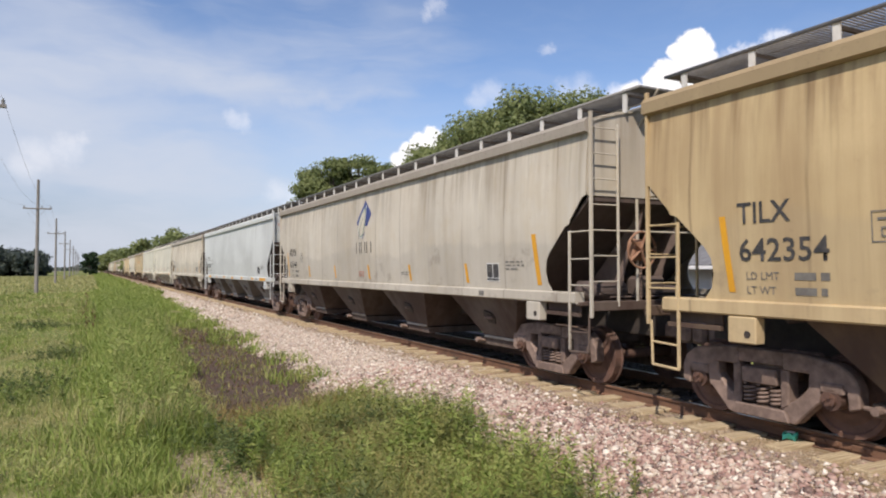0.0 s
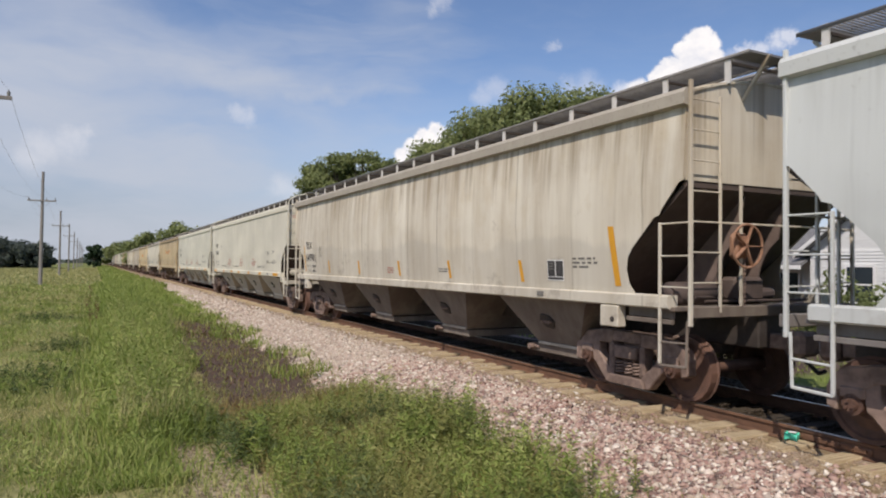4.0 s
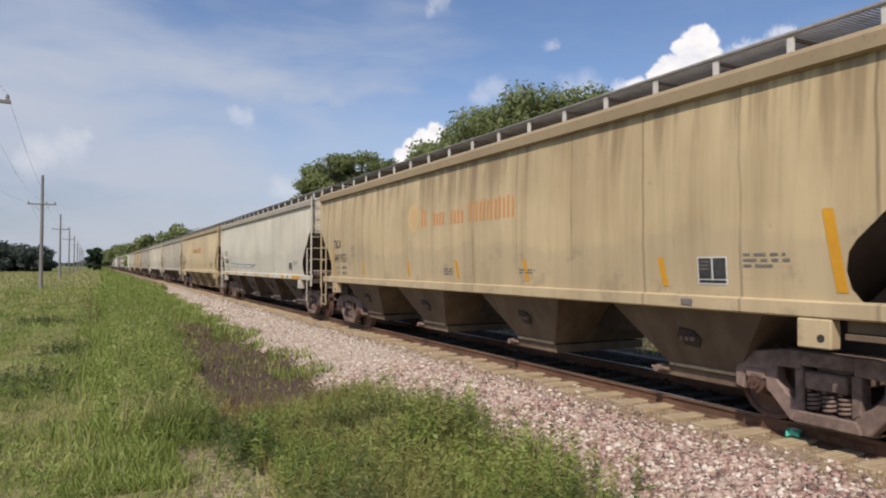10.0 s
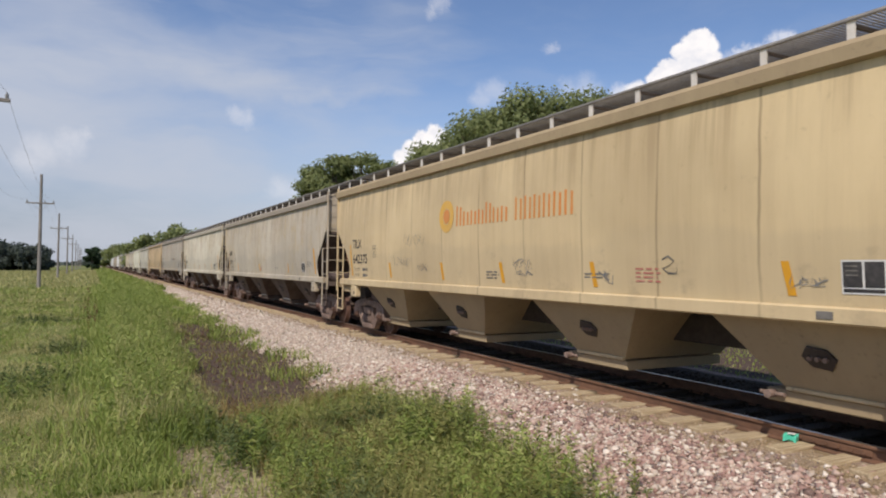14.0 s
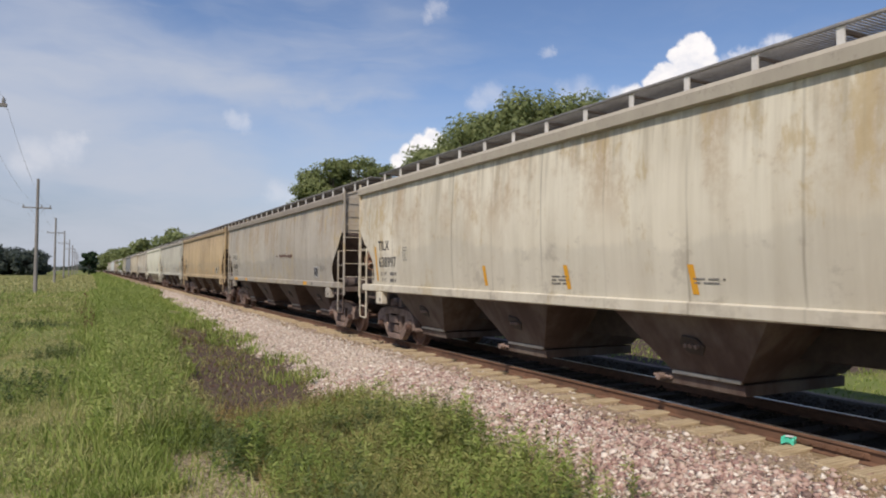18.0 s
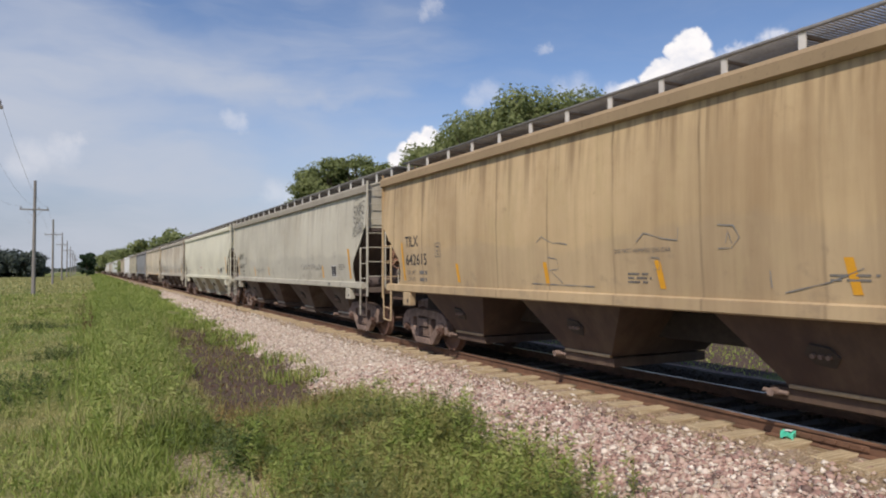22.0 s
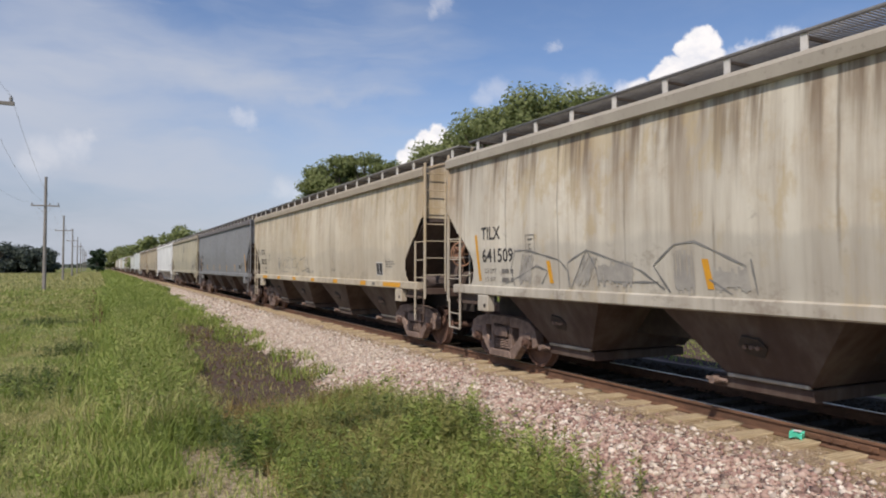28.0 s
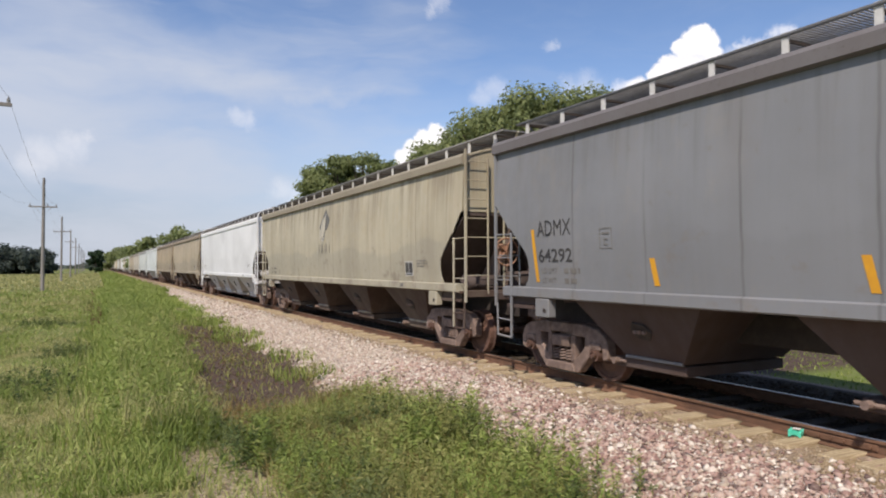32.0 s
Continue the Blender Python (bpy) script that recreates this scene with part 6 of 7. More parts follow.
def bar(bm, kind, y0, y1, z0, z1, lift=0.006):
    n = max(1, int(abs(y1 - y0) / 0.3))
    m = max(1, int(abs(z1 - z0) / 0.3))
    for i in range(n):
        for j in range(m):
            a, b = y0 + (y1 - y0) * i / n, y0 + (y1 - y0) * (i + 1) / n
            c, d = z0 + (z1 - z0) * j / m, z0 + (z1 - z0) * (j + 1) / m
            stamp(bm, kind, [(a, c), (b, c), (b, d), (a, d)], lift)


def lettering(car, kind, text, y, z, size, mat, name="lettering", label="", stretch=1.0, width=0.0):
    """Stencilled characters; y is where the first one starts (it runs towards -y)."""
    me = GLYPHS[text].copy()
    if width:
        stretch = width / (size * max(v.co.x for v in me.vertices))
    for v in me.vertices:
        yy, zz = y - v.co.x * size * stretch, z + v.co.y * size
        v.co = on_side(kind, yy, zz, 0.007)
    me.name = name
    me.materials.clear()
    me.materials.append(mat)
    ob = new(name, me)
    ob.parent = car
    if label:
        ob["label"] = label
    return ob


def rows_of_bars(car, kind, y, z, widths, h, mat, name="small_print", step=1.7, label="rows of small stencilled print"):
    bm = bmesh.new()
    r = random.Random(len(widths) * 7 + int(y * 10))
    for k, w in enumerate(widths):
        a = y
        while a > y - w:
            b = max(y - w, a - r.uniform(0.08, 0.28))
            bar(bm, kind, a, b, z - k * h * step, z - k * h * step + h)
            a = b - 0.05
    return part(name, bm, mat, car, label)


def stripe(car, kind, y, w, z0, z1, slant=0.0, mat=None):
    bm = bmesh.new()
    n = 5
    for k in range(n):
        a, b = z0 + (z1 - z0) * k / n, z0 + (z1 - z0) * (k + 1) / n
        s0, s1 = slant * k / n, slant * (k + 1) / n
        stamp(bm, kind, [(y + s0, a), (y - w + s0, a), (y - w + s1, b), (y + s1, b)])
    return part("reflective_stripe", bm, mat or ORANGE, car, "orange reflective stripe")


def sill_tape(car, kind, y, w):
    bm = bmesh.new()
    x = -(1.64 if kind == "flat" else 1.60) - 0.036
    box(bm, (x - 0.004, y - w, SILL0 + 0.035), (x, y, SILL1 - 0.035))
    return part("sill_tape", bm, ORANGE, car, "orange reflective tape on the sill")


def scrawl(car, kind, pts, w, mat, name="graffiti", label="loose spray-painted scrawl"):
    """A sprayed line through (along, z) points."""
    bm = bmesh.new()
    last = None
    fine = []
    for (a, b), (c, d) in zip(pts, pts[1:]):
        n = max(1, int(math.hypot(c - a, d - b) / 0.12))
        fine += [(a + (c - a) * k / n, b + (d - b) * k / n) for k in range(n)]
    fine.append(pts[-1])
    for k, (y, z) in enumerate(fine):
        p, q = fine[max(0, k - 1)], fine[min(len(fine) - 1, k + 1)]
        dy, dz = q[0] - p[0], q[1] - p[1]
        l = math.hypot(dy, dz) or 1
        ww = w * (0.75 + 0.35 * math.sin(k * 1.7))
        a = bm.verts.new(on_side(kind, y - dz / l * ww / 2, z + dy / l * ww / 2, 0.008))
        b = bm.verts.new(on_side(kind, y + dz / l * ww / 2, z - dy / l * ww / 2, 0.008))
        if last:
            bm.faces.new((last[0], a, b, last[1]))
        last = (a, b)
    return part(name, bm, mat, car, label)


def wave_scrawl(car, kind, y0, y1, z, amp, seed, w, mat, loops=14):
    r = random.Random(seed)
    pts = []
    for k in range(loops * 4 + 1):
        f = k / (loops * 4)
        pts.append((y0 + (y1 - y0) * f + r.uniform(-0.12, 0.12), z + amp * math.sin(k * 1.6 + r.uniform(-0.5, 0.5)) * r.uniform(0.4, 1)))
    return scrawl(car, kind, pts, w, mat)


def hatch(car, kind, low, high, width, n):
    """Thin faint spray strokes side by side, from low to high, spread along the car."""
    r = random.Random(int(low[0] * 100))
    for k in range(n):
        d = -width * k / n
        j = r.uniform(-0.05, 0.05)
        scrawl(car, kind, [(low[0] + d, low[1] + j), ((low[0] + high[0]) / 2 + d + j * 0.3, (low[1] + high[1]) / 2), (high[0] + d, high[1] - abs(j) * 2)], width / n * 1.25, SPRAYFAINT, "graffiti_fill", "faint grey sprayed fill stroke")


def dataplate(car, kind, y, z):
    bm = bmesh.new()
    bar(bm, kind, y + 0.018, y - 0.418, z - 0.018, z + 0.318)
    p = part("data_panel", bm, WHITEINK, car, "pale-edged black stencil panel")
    bm = bmesh.new()
    for a, w, z0, z1 in ((0.0, 0.19, 0.05, 0.3), (0.215, 0.185, 0.05, 0.3), (0.0, 0.4, 0.0, 0.035)):
        bar(bm, kind, y - a, y - a - w, z + z0, z + z1, 0.009)
    part("panel_field", bm, BLACK, p, "black stencil field")
    bm = bmesh.new()
    for k in range(3):
        bar(bm, kind, y - 0.03, y - 0.15, z + 0.16 + k * 0.045, z + 0.175 + k * 0.045, 0.012)
    part("panel_print", bm, GREYINK, p)


def code_box(car, kind, y, z):
    bm = bmesh.new()
    for a, b, c, d in ((0, 0.27, 0, 0.012), (0, 0.27, 0.29, 0.302), (0, 0.012, 0, 0.302), (0.258, 0.27, 0, 0.302), (0.09, 0.18, 0.05, 0.065), (0.09, 0.105, 0.05, 0.13), (0.09, 0.18, 0.13, 0.145), (0.06, 0.21, 0.21, 0.235)):
        bar(bm, kind, y - a, y - b, z + c, z + d)
    part("code_box", bm, GREYINK, car, "outlined plate-size box")


def capacity_lines(car, kind, y, z, mat):
    lettering(car, kind, "LD LMT", y, z, 0.125, mat, "load_limit", "LD LMT load limit stencil")
    lettering(car, kind, "LT WT", y, z - 0.16, 0.125, mat, "light_weight", "LT WT light weight stencil")
    rows_of_bars(car, kind, y - 0.6, z, [0.4], 0.08, mat, "load_figure")
    rows_of_bars(car, kind, y - 0.6, z - 0.16, [0.36], 0.08, mat, "weight_figure")


def standard_marks(car, kind, mark, number, ink, code=True):
    """Reporting mark and number near the leading end, capacity lines below, data stencils near the trailing end."""
    flat = kind == "flat"
    y, z = (7.88, 2.77) if flat else (7.94, 2.36) if number in ("63919", "64292") else (7.80, 2.35) if mark == "ADMX" else (7.87, 2.385)
    # letter size and width of the mark, then of the number
    sizes = {"TILX": (0.335, 0.66, 0.355, 1.08), "ADMX": (0.37, 0.88, 0.305, 0.18 * len(number)), "MBKX": (0.37, 0.83, 0.33, 1.02), "CITX": (0.335, 0.72, 0.34, 1.04)}
    if mark:
        a, b, c, d = sizes[mark]
        lettering(car, kind, mark, y, z, a, ink, "reporting_mark", f"{mark} reporting mark in black", width=b)
        lettering(car, kind, number, y, z - 0.425, c, ink, "car_number", f"car number {number} in black", width=d)
    capacity_lines(car, kind, y - 0.08, 1.9 if flat else 1.75, GREYINK)
    if code:
        code_box(car, kind, 6.10 if flat else 6.36, 2.6 if flat else 2.12)
    rows_of_bars(car, kind, -7.05, 1.98, [0.55, 0.6, 0.4], 0.03, GREYINK, "build_data", 2.1)
    if kind == "curved":
        dataplate(car, kind, -6.41, 1.66)


def sun_logo(car, kind, y, z, fade):
    """Orange sun disc and a row of plain letter-sized bars."""
    bm = bmesh.new()
    for r0, r1 in ((0.0, 0.15), (0.17, 0.34)):
        for k in range(24):
            a, b = 2 * math.pi * k / 24, 2 * math.pi * (k + 1) / 24
            q = [(y + r1 * math.cos(a), z + r1 * math.sin(a)), (y + r1 * math.cos(b), z + r1 * math.sin(b))]
            if r0:
                q += [(y + r0 * math.cos(b), z + r0 * math.sin(b)), (y + r0 * math.cos(a), z + r0 * math.sin(a))]
            else:
                q.append((y, z))
            stamp(bm, kind, q)
        part("sun_emblem" if not r0 else "sun_ring", bm, (SUNFADE if fade else SUNYELLOW) if r0 else SUNPALE if fade else SUNORANGE, car, "faded yellow ring of the sun emblem" if r0 else "faded sun disc emblem")
        bm = bmesh.new()
    r = random.Random(4)
    yy = y - 0.46
    tall = "TxxxTxx TTTTTT"
    for ch in tall:
        if ch == " ":
            yy -= 0.16
            continue
        h = 0.40 if ch == "T" else 0.28
        if not (fade and r.random() < 0.15):
            bar(bm, kind, yy, yy - 0.06, z - 0.22, z - 0.22 + h)
            bar(bm, kind, yy - 0.15, yy - 0.21, z - 0.22, z - 0.22 + h * 0.92)
        yy -= 0.285
    part("company_name_bars", bm, SUNORANGE, car, "orange company name drawn as plain bars")


def diamond_logo(car, kind, y, z, blue, green, leaf, ink):
    """A leaf-in-diamond emblem over a row of plain bars."""
    def shape(pts, mat, name, parent, lift, label):
        bm = bmesh.new()
        c = (sum(p[0] for p in pts) / len(pts), sum(p[1] for p in pts) / len(pts))
        for p, q in zip(pts, pts[1:] + pts[:1]):
            stamp(bm, kind, [(y + c[0], z + c[1]), (y + p[0], z + p[1]), (y + q[0], z + q[1])], lift)
        return part(name, bm, mat, parent, label)

    emblem = shape([(-0.08, 0.51), (-0.56, 0.12), (0.04, -0.54), (0.56, -0.06)], blue, "emblem", car, 0.006, "diamond company emblem")
    blade = [(-0.19, 0.37), (-0.18, 0.115), (-0.157, -0.14), (-0.057, -0.395), (0.043, -0.51), (0.227, -0.51), (0.41, -0.37), (0.443, -0.217), (0.343, -0.013), (0.11, 0.204)]
    for k, (mat, text) in enumerate(((WHITEINK, "white leaf outline"), (green, "green leaf border"), (leaf, "pale leaf inside the emblem"))):
        f = 1 - 0.085 * k
        shape([(0.10 + (a - 0.10) * f, -0.13 + (b + 0.13) * f) for a, b in blade], mat, "emblem_leaf", emblem, 0.010 + 0.004 * k, text)
    bm = bmesh.new()
    stem = [(0.33, -0.52), (0.22, -0.2), (-0.01, 0.03)]
    for a, b in zip(stem, stem[1:]):
        stamp(bm, kind, [(y + a[0] + 0.012, z + a[1]), (y + a[0] - 0.012, z + a[1]), (y + b[0] - 0.012, z + b[1]), (y + b[0] + 0.012, z + b[1])], 0.024)
    part("leaf_stem", bm, ink, emblem, "dark leaf stem")
    bm = bmesh.new()
    for k in range(3):
        yy = y + 0.60 - k * 0.42
        bar(bm, kind, yy, yy - 0.05, z - 0.92, z - 0.62)
        bar(bm, kind, yy - 0.28, yy - 0.33, z - 0.92, z - 0.62)
    part("company_name_bars", bm, ink, car, "company name drawn as plain bars")


# ---- the train ----
# kind, paint, run-off dirt, streak, rust, grime, label, (mark, number)
TAN, TAN_DIRT = (0.59, 0.455, 0.255), (0.27, 0.17, 0.085)
TRAIN = [
    ("curved", TAN, TAN_DIRT, 0.55, 0.15, 0.10, "streaked tan covered hopper car with rust runs", ("TILX", "642354")),
    ("curved", (0.565, 0.525, 0.445), (0.31, 0.25, 0.18), 0.45, 0.08, 0.15, "warm grey covered hopper car with a blue leaf emblem", ("ADMX", "63144")),
    ("curved", (0.565, 0.59, 0.58), (0.38, 0.39, 0.375), 0.25, 0.0, 0.08, "pale blue-grey covered hopper car, fairly clean", ("CITX", "700728")),
    ("curved", (0.70, 0.655, 0.55), (0.34, 0.26, 0.165), 0.55, 0.1, 0.15, "cream covered hopper car with heavy brown streaks", ("TILX", "649901")),
    ("flat", (0.67, 0.64, 0.53), (0.45, 0.42, 0.34), 0.18, 0.0, 0.04, "clean light grey flat-sided covered hopper car", ("MBKX", "190077")),
    ("flat", (0.66, 0.64, 0.53), (0.44, 0.42, 0.34), 0.18, 0.0, 0.04, "clean light grey flat-sided covered hopper car", ("MBKX", "190104")),
    ("curved", (0.60, 0.475, 0.28), (0.27, 0.185, 0.10), 0.5, 0.1, 0.12, "streaked tan covered hopper car with faded orange emblem", ("TILX", "641933")),
    ("curved", (0.67, 0.63, 0.52), (0.44, 0.38, 0.27), 0.3, 0.04, 0.1, "pale grey covered hopper car with teal spray lines", ("CITX", "700608")),
    ("curved", (0.66, 0.525, 0.31), (0.38, 0.27, 0.15), 0.35, 0.04, 0.08, "bright tan covered hopper car with orange sun emblem", ("TILX", "642375")),
    ("curved", (0.56, 0.505, 0.405), (0.30, 0.235, 0.165), 0.4, 0.3, 0.12, "dull grey covered hopper car with rust runs", ("ADMX", "63919")),
    ("curved", (0.72, 0.67, 0.54), (0.40, 0.34, 0.24), 0.45, 0.4, 0.12, "dirty white covered hopper car with yellow rust blooms", ("TILX", "638997")),
    ("curved", (0.465, 0.425, 0.355), (0.25, 0.195, 0.145), 0.45, 0.38, 0.2, "dull brownish grey covered hopper car", ("ADMX", "636009")),
    ("curved", (0.565, 0.42, 0.24), (0.26, 0.165, 0.085), 0.55, 0.2, 0.12, "dark tan covered hopper car with heavy streaks", ("TILX", "642615")),
    ("curved", (0.55, 0.525, 0.43), (0.32, 0.28, 0.22), 0.35, 0.06, 0.15, "grey-green covered hopper car with sprayed tags", ("ADMX", "636191")),
    ("curved", (0.65, 0.63, 0.505), (0.46, 0.40, 0.28), 0.15, 0.0, 0.03, "clean pale cream covered hopper car", None),
    ("curved", (0.66, 0.62, 0.52), (0.25, 0.185, 0.125), 0.75, 0.3, 0.2, "dirty white covered hopper car with dark run-off streaks", ("TILX", "641509")),
    ("curved", (0.635, 0.57, 0.445), (0.33, 0.25, 0.15), 0.45, 0.28, 0.12, "cream covered hopper car with rust-stained upper side", ("CITX", "702102")),
    ("curved", (0.225, 0.232, 0.245), (0.17, 0.165, 0.16), 0.3, 0.03, 0.12, "plain dark grey covered hopper car", ("ADMX", "64292")),
    ("curved", (0.50, 0.46, 0.34), (0.27, 0.22, 0.15), 0.5, 0.1, 0.2, "dull cream covered hopper car with a dark leaf emblem", ("", "")),
    ("flat", (0.75, 0.76, 0.76), (0.5, 0.5, 0.49), 0.15, 0.0, 0.05, "clean white covered hopper car", None),
    ("curved", (0.47, 0.40, 0.29), (0.24, 0.18, 0.11), 0.5, 0.1, 0.2, "beige covered hopper car", None),
    ("curved", (0.42, 0.345, 0.24), (0.22, 0.16, 0.10), 0.5, 0.2, 0.2, "brownish covered hopper car", None),
    ("flat", (0.62, 0.66, 0.65), (0.45, 0.46, 0.45), 0.2, 0.0, 0.05, "pale blue-white covered hopper car", None),
    ("curved", (0.60, 0.63, 0.60), (0.42, 0.42, 0.40), 0.2, 0.0, 0.08, "pale grey-green covered hopper car", None),
]
FAR = [1, 20, 22, 3, 19, 11, 23, 6, 7, 18, 22, 1, 10, 20, 5, 12, 7, 22]
CARS = []


def number_the_car(car, kind, spec):
    if spec and spec[0]:
        standard_marks(car, kind, spec[0], spec[1], BLACK)
    else:
        standard_marks(car, kind, "", "", BLACK, code=False)


def add_cars():
    made, made_far = {}, {}
    skins = []
    for i, (kind, base, dirt, streak, rust, grime, label, spec) in enumerate(TRAIN):
        paint = paint_material("worn_paint", base, dirt, i + 1, streak, rust, grime, joint=0.15 if kind == "flat" or i in (14, 19, 22) else 0.35 if i in (2, 7) else 0.8)
        # on flat cars the mix also puts the bays' shade into the colour
        under = grimy_material("grimy_shaded_paint", base, i + 1, 0.38 if kind == "flat" else 0.25 if i == 14 else {2: 0.72, 6: 0.82, 8: 0.5, 3: 0.8}.get(i, 0.93))
        edge = grimy_material("stained_eave_paint", base, i + 40, 0.08 if kind == "flat" or i in (2, 14, 19) else 0.5)
        skins.append((kind, paint, under, edge, label))
    order = [(*skins[i], i) for i in range(len(TRAIN))] + [(*skins[k], None) for k in FAR]
    # templates are kept plain; lettering comes after copying
    pairs = []
    for j, (kind, paint, under, edge, label, i) in enumerate(order):
        bank = made if i is not None and i < 20 else made_far
        if kind not in bank:
            bank[kind] = build_car(kind, bank is made)
            car = bank[kind]
        else:
            car = copy_thing(bank[kind], pose(0, 0, 0))
        pairs.append((car, kind, paint, under, edge, label, i))
    for j, (car, kind, paint, under, edge, label, i) in enumerate(pairs):
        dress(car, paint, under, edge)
        tagged(car, label, "freight car", group="covered hopper cars of the train")
        CARS.append((car, kind))
        if i is not None:
            number_the_car(car, kind, TRAIN[i][7])


add_cars()


SHORT_STRIPES = {6: (5.4, 2.35, -0.1, -2.6, -5.8), 8: (5.2, 2.35, -0.05, -2.6, -5.8), 9: (5.6, 0.56, -4.5), 10: (2.6, 0.1, -2.4, -5.4), 12: (5.4, 2.4, -0.1, -2.63, -5.5),
                 13: (4.4, 1.8, -5.5), 15: (5.7, 2.45, -0.3, -2.8, -5.5), 17: (5.3, 2.45, -0.08, -2.4, -5.1)}


def decorate():
    """What sets single cars apart."""
    def c(i):
        return CARS[i]
    for i in (0, 1, 3, 6, 8, 9, 10, 12, 13, 15, 17):
        car, k = c(i)
        stripe(car, k, 8.03, 0.09, 1.6, 2.48, 0.10)
        stripe(car, k, {6: -8.15, 17: -8.12}.get(i, -8.02), 0.12, 1.6, 2.45, 0.12)
        for y in SHORT_STRIPES.get(i, (5.35, 2.6, -0.25, -2.9, -5.6)):
            stripe(car, k, y, 0.10, 1.6, 1.97, 0.08)
    for i in (2, 7, 11, 16):
        car, k = c(i)
        for y, w in ((7.5, 0.83), (4.75, 0.42), (2.3, 0.42), (-0.2, 0.42), (-2.7, 0.42), (-5.2, 0.42), (-6.9, 1.15)):
            if i != 11 or abs(y) > 4.6 and y > -6:
                sill_tape(car, k, y, w)
    for i in (4, 5):
        car, k = c(i)
        for y, w in ((8.15, 0.87), (5.02, 0.45), (2.57, 0.43), (0.49, 0.43), (-2.02, 0.43), (-4.49, 0.43), (-7.19, 0.87)):
            sill_tape(car, k, y, w)
        lettering(car, k, "DO NOT HAMMER ON CAR", 5.53, 1.66, 0.115, BLACK, "warning_line", "DO NOT HAMMER ON CAR stencil")
        lettering(car, k, "DO NOT HAMMER ON CAR", 1.99, 1.66, 0.115, BLACK, "warning_line", "DO NOT HAMMER ON CAR stencil")
        lettering(car, k, "DO NOT HAMMER ON CAR", -3.97, 1.68, 0.115, BLACK, "warning_line", "DO NOT HAMMER ON CAR stencil")
        for y in (3.44, 0.15, -2.9):
            lettering(car, k, "WARNING", y, 2.02, 0.10, REDINK, "warning_heading", "WARNING heading in red", 1.2)
            rows_of_bars(car, k, y + 0.15, 1.92, [0.85, 0.8, 0.85, 0.7], 0.03, REDINK, "warning_print", 2.0)
        rows_of_bars(car, k, -5.85, 1.95, [0.5, 1.3], 0.03, GREYINK, "service_print", 2.2)
        rows_of_bars(car, k, -5.88, 2.35, [0.35, 0.5, 0.4], 0.03, GREYINK, "service_print", 2.2)
        for z, e in ((1.98, 0.010), (2.22, 0.010), (3.25, 0.005), (3.45, 0.005)):
            bm = bmesh.new()
            box(bm, (-1.638 - e, -3.7, z - e), (-1.625, 3.73, z + e), 0.002)
            part("side_rib", bm, next(o for o in car.children if o.name.startswith("roof")).material_slots[0].material, car)
        for y in (3.73, 2.75, 1.55, 0.2, -1.2, -2.6, -3.7):
            bm = bmesh.new()
            box(bm, (-1.642, y - 0.005, 1.62), (-1.63, y + 0.005, 3.5), 0.002)
            part("panel_seam", bm, next(o for o in car.children if o.name.startswith("roof")).material_slots[0].material, car)
        rows_of_bars(car, k, -6.92, 2.36, [0.4, 0.3], 0.03, GREYINK, "service_print", 2.2)
    car, k = c(14)
    stripe(car, k, -8.1, 0.12, 1.68, 2.55, 0.12)
    for y in (5.4, 2.6, -0.2, -2.4, -5.6):
        stripe(car, k, y, 0.09, 1.62, 1.93, 0.05, TIE if y > -5 else None)
    rows_of_bars(car, k, 1.2, 2.05, [0.4, 0.4, 0.35], 0.025, REDINK, "warning_print", 2.2)
    rows_of_bars(car, k, -5.7, 1.8, [0.8, 0.6], 0.025, GREYINK, "service_print", 2.4)
    diamond_logo(*c(1), 0.08, 3.22, LOGOBLUE, LOGOGREEN, LEAFPALE, BLACK)
    diamond_logo(*c(18), 0.08, 3.22, SPRAYBLACK, GREYINK, LEAFPALE, SPRAYBLACK)
    sun_logo(*c(8), 2.1, 2.93, False)
    sun_logo(*c(6), 1.97, 2.95, True)
    car, k = c(7)
    scrawl(car, k, [(6.2, 1.95), (5.6, 1.97), (5.2, 1.9), (5.0, 1.96), (4.1, 1.89), (3.2, 1.91), (2.2, 1.86), (1.2, 1.89), (0.4, 1.85), (-0.3, 1.88)], 0.045, SPRAYBLUE, label="teal spray-painted line")
    scrawl(car, k, [(6.2, 1.95), (6.1, 1.68), (5.95, 1.76), (5.0, 1.77), (4.0, 1.72), (3.0, 1.76), (1.8, 1.72), (0.6, 1.76), (-0.3, 1.88)], 0.03, SPRAYBLUE, label="teal spray-painted line")
    car, k = c(13)
    forms = ([(1, 0.85), (0.6, 1), (0.15, 0.9), (0.1, 0.65), (0.5, 0.52), (0.9, 0.38), (0.85, 0.1), (0.4, 0), (0, 0.12)],
             [(0.3, 0.1), (0.05, 0.4), (0.2, 0.85), (0.6, 1), (0.95, 0.7), (0.9, 0.3), (0.6, 0.02), (0.3, 0.1)],
             [(0.05, 0), (0.1, 1), (0.7, 0.98), (0.85, 0.72), (0.6, 0.5), (0.12, 0.48), (0.6, 0.45), (0.95, 0)],
             [(0, 0), (0.45, 1), (0.6, 0.95), (0.9, 0.02), (0.75, 0.42), (0.2, 0.4)])
    for y0, z0, h, word in ((-8.34, 3.30, 0.30, (0, 1, 1, 2, 0)), (-8.36, 3.00, 0.28, (0, 3, 2, 0)), (-8.34, 2.74, 0.24, (2, 0, 1, 2, 1))):
        for a, f in enumerate(word):
            w = 0.86 / len(word)
            scrawl(car, k, [(y0 - (a + p * 0.92) * w, z0 + q * h + 0.16 * (a + p) * w) for p, q in forms[f]], 0.034, SPRAYBLACK, label="sprayed black block letter")
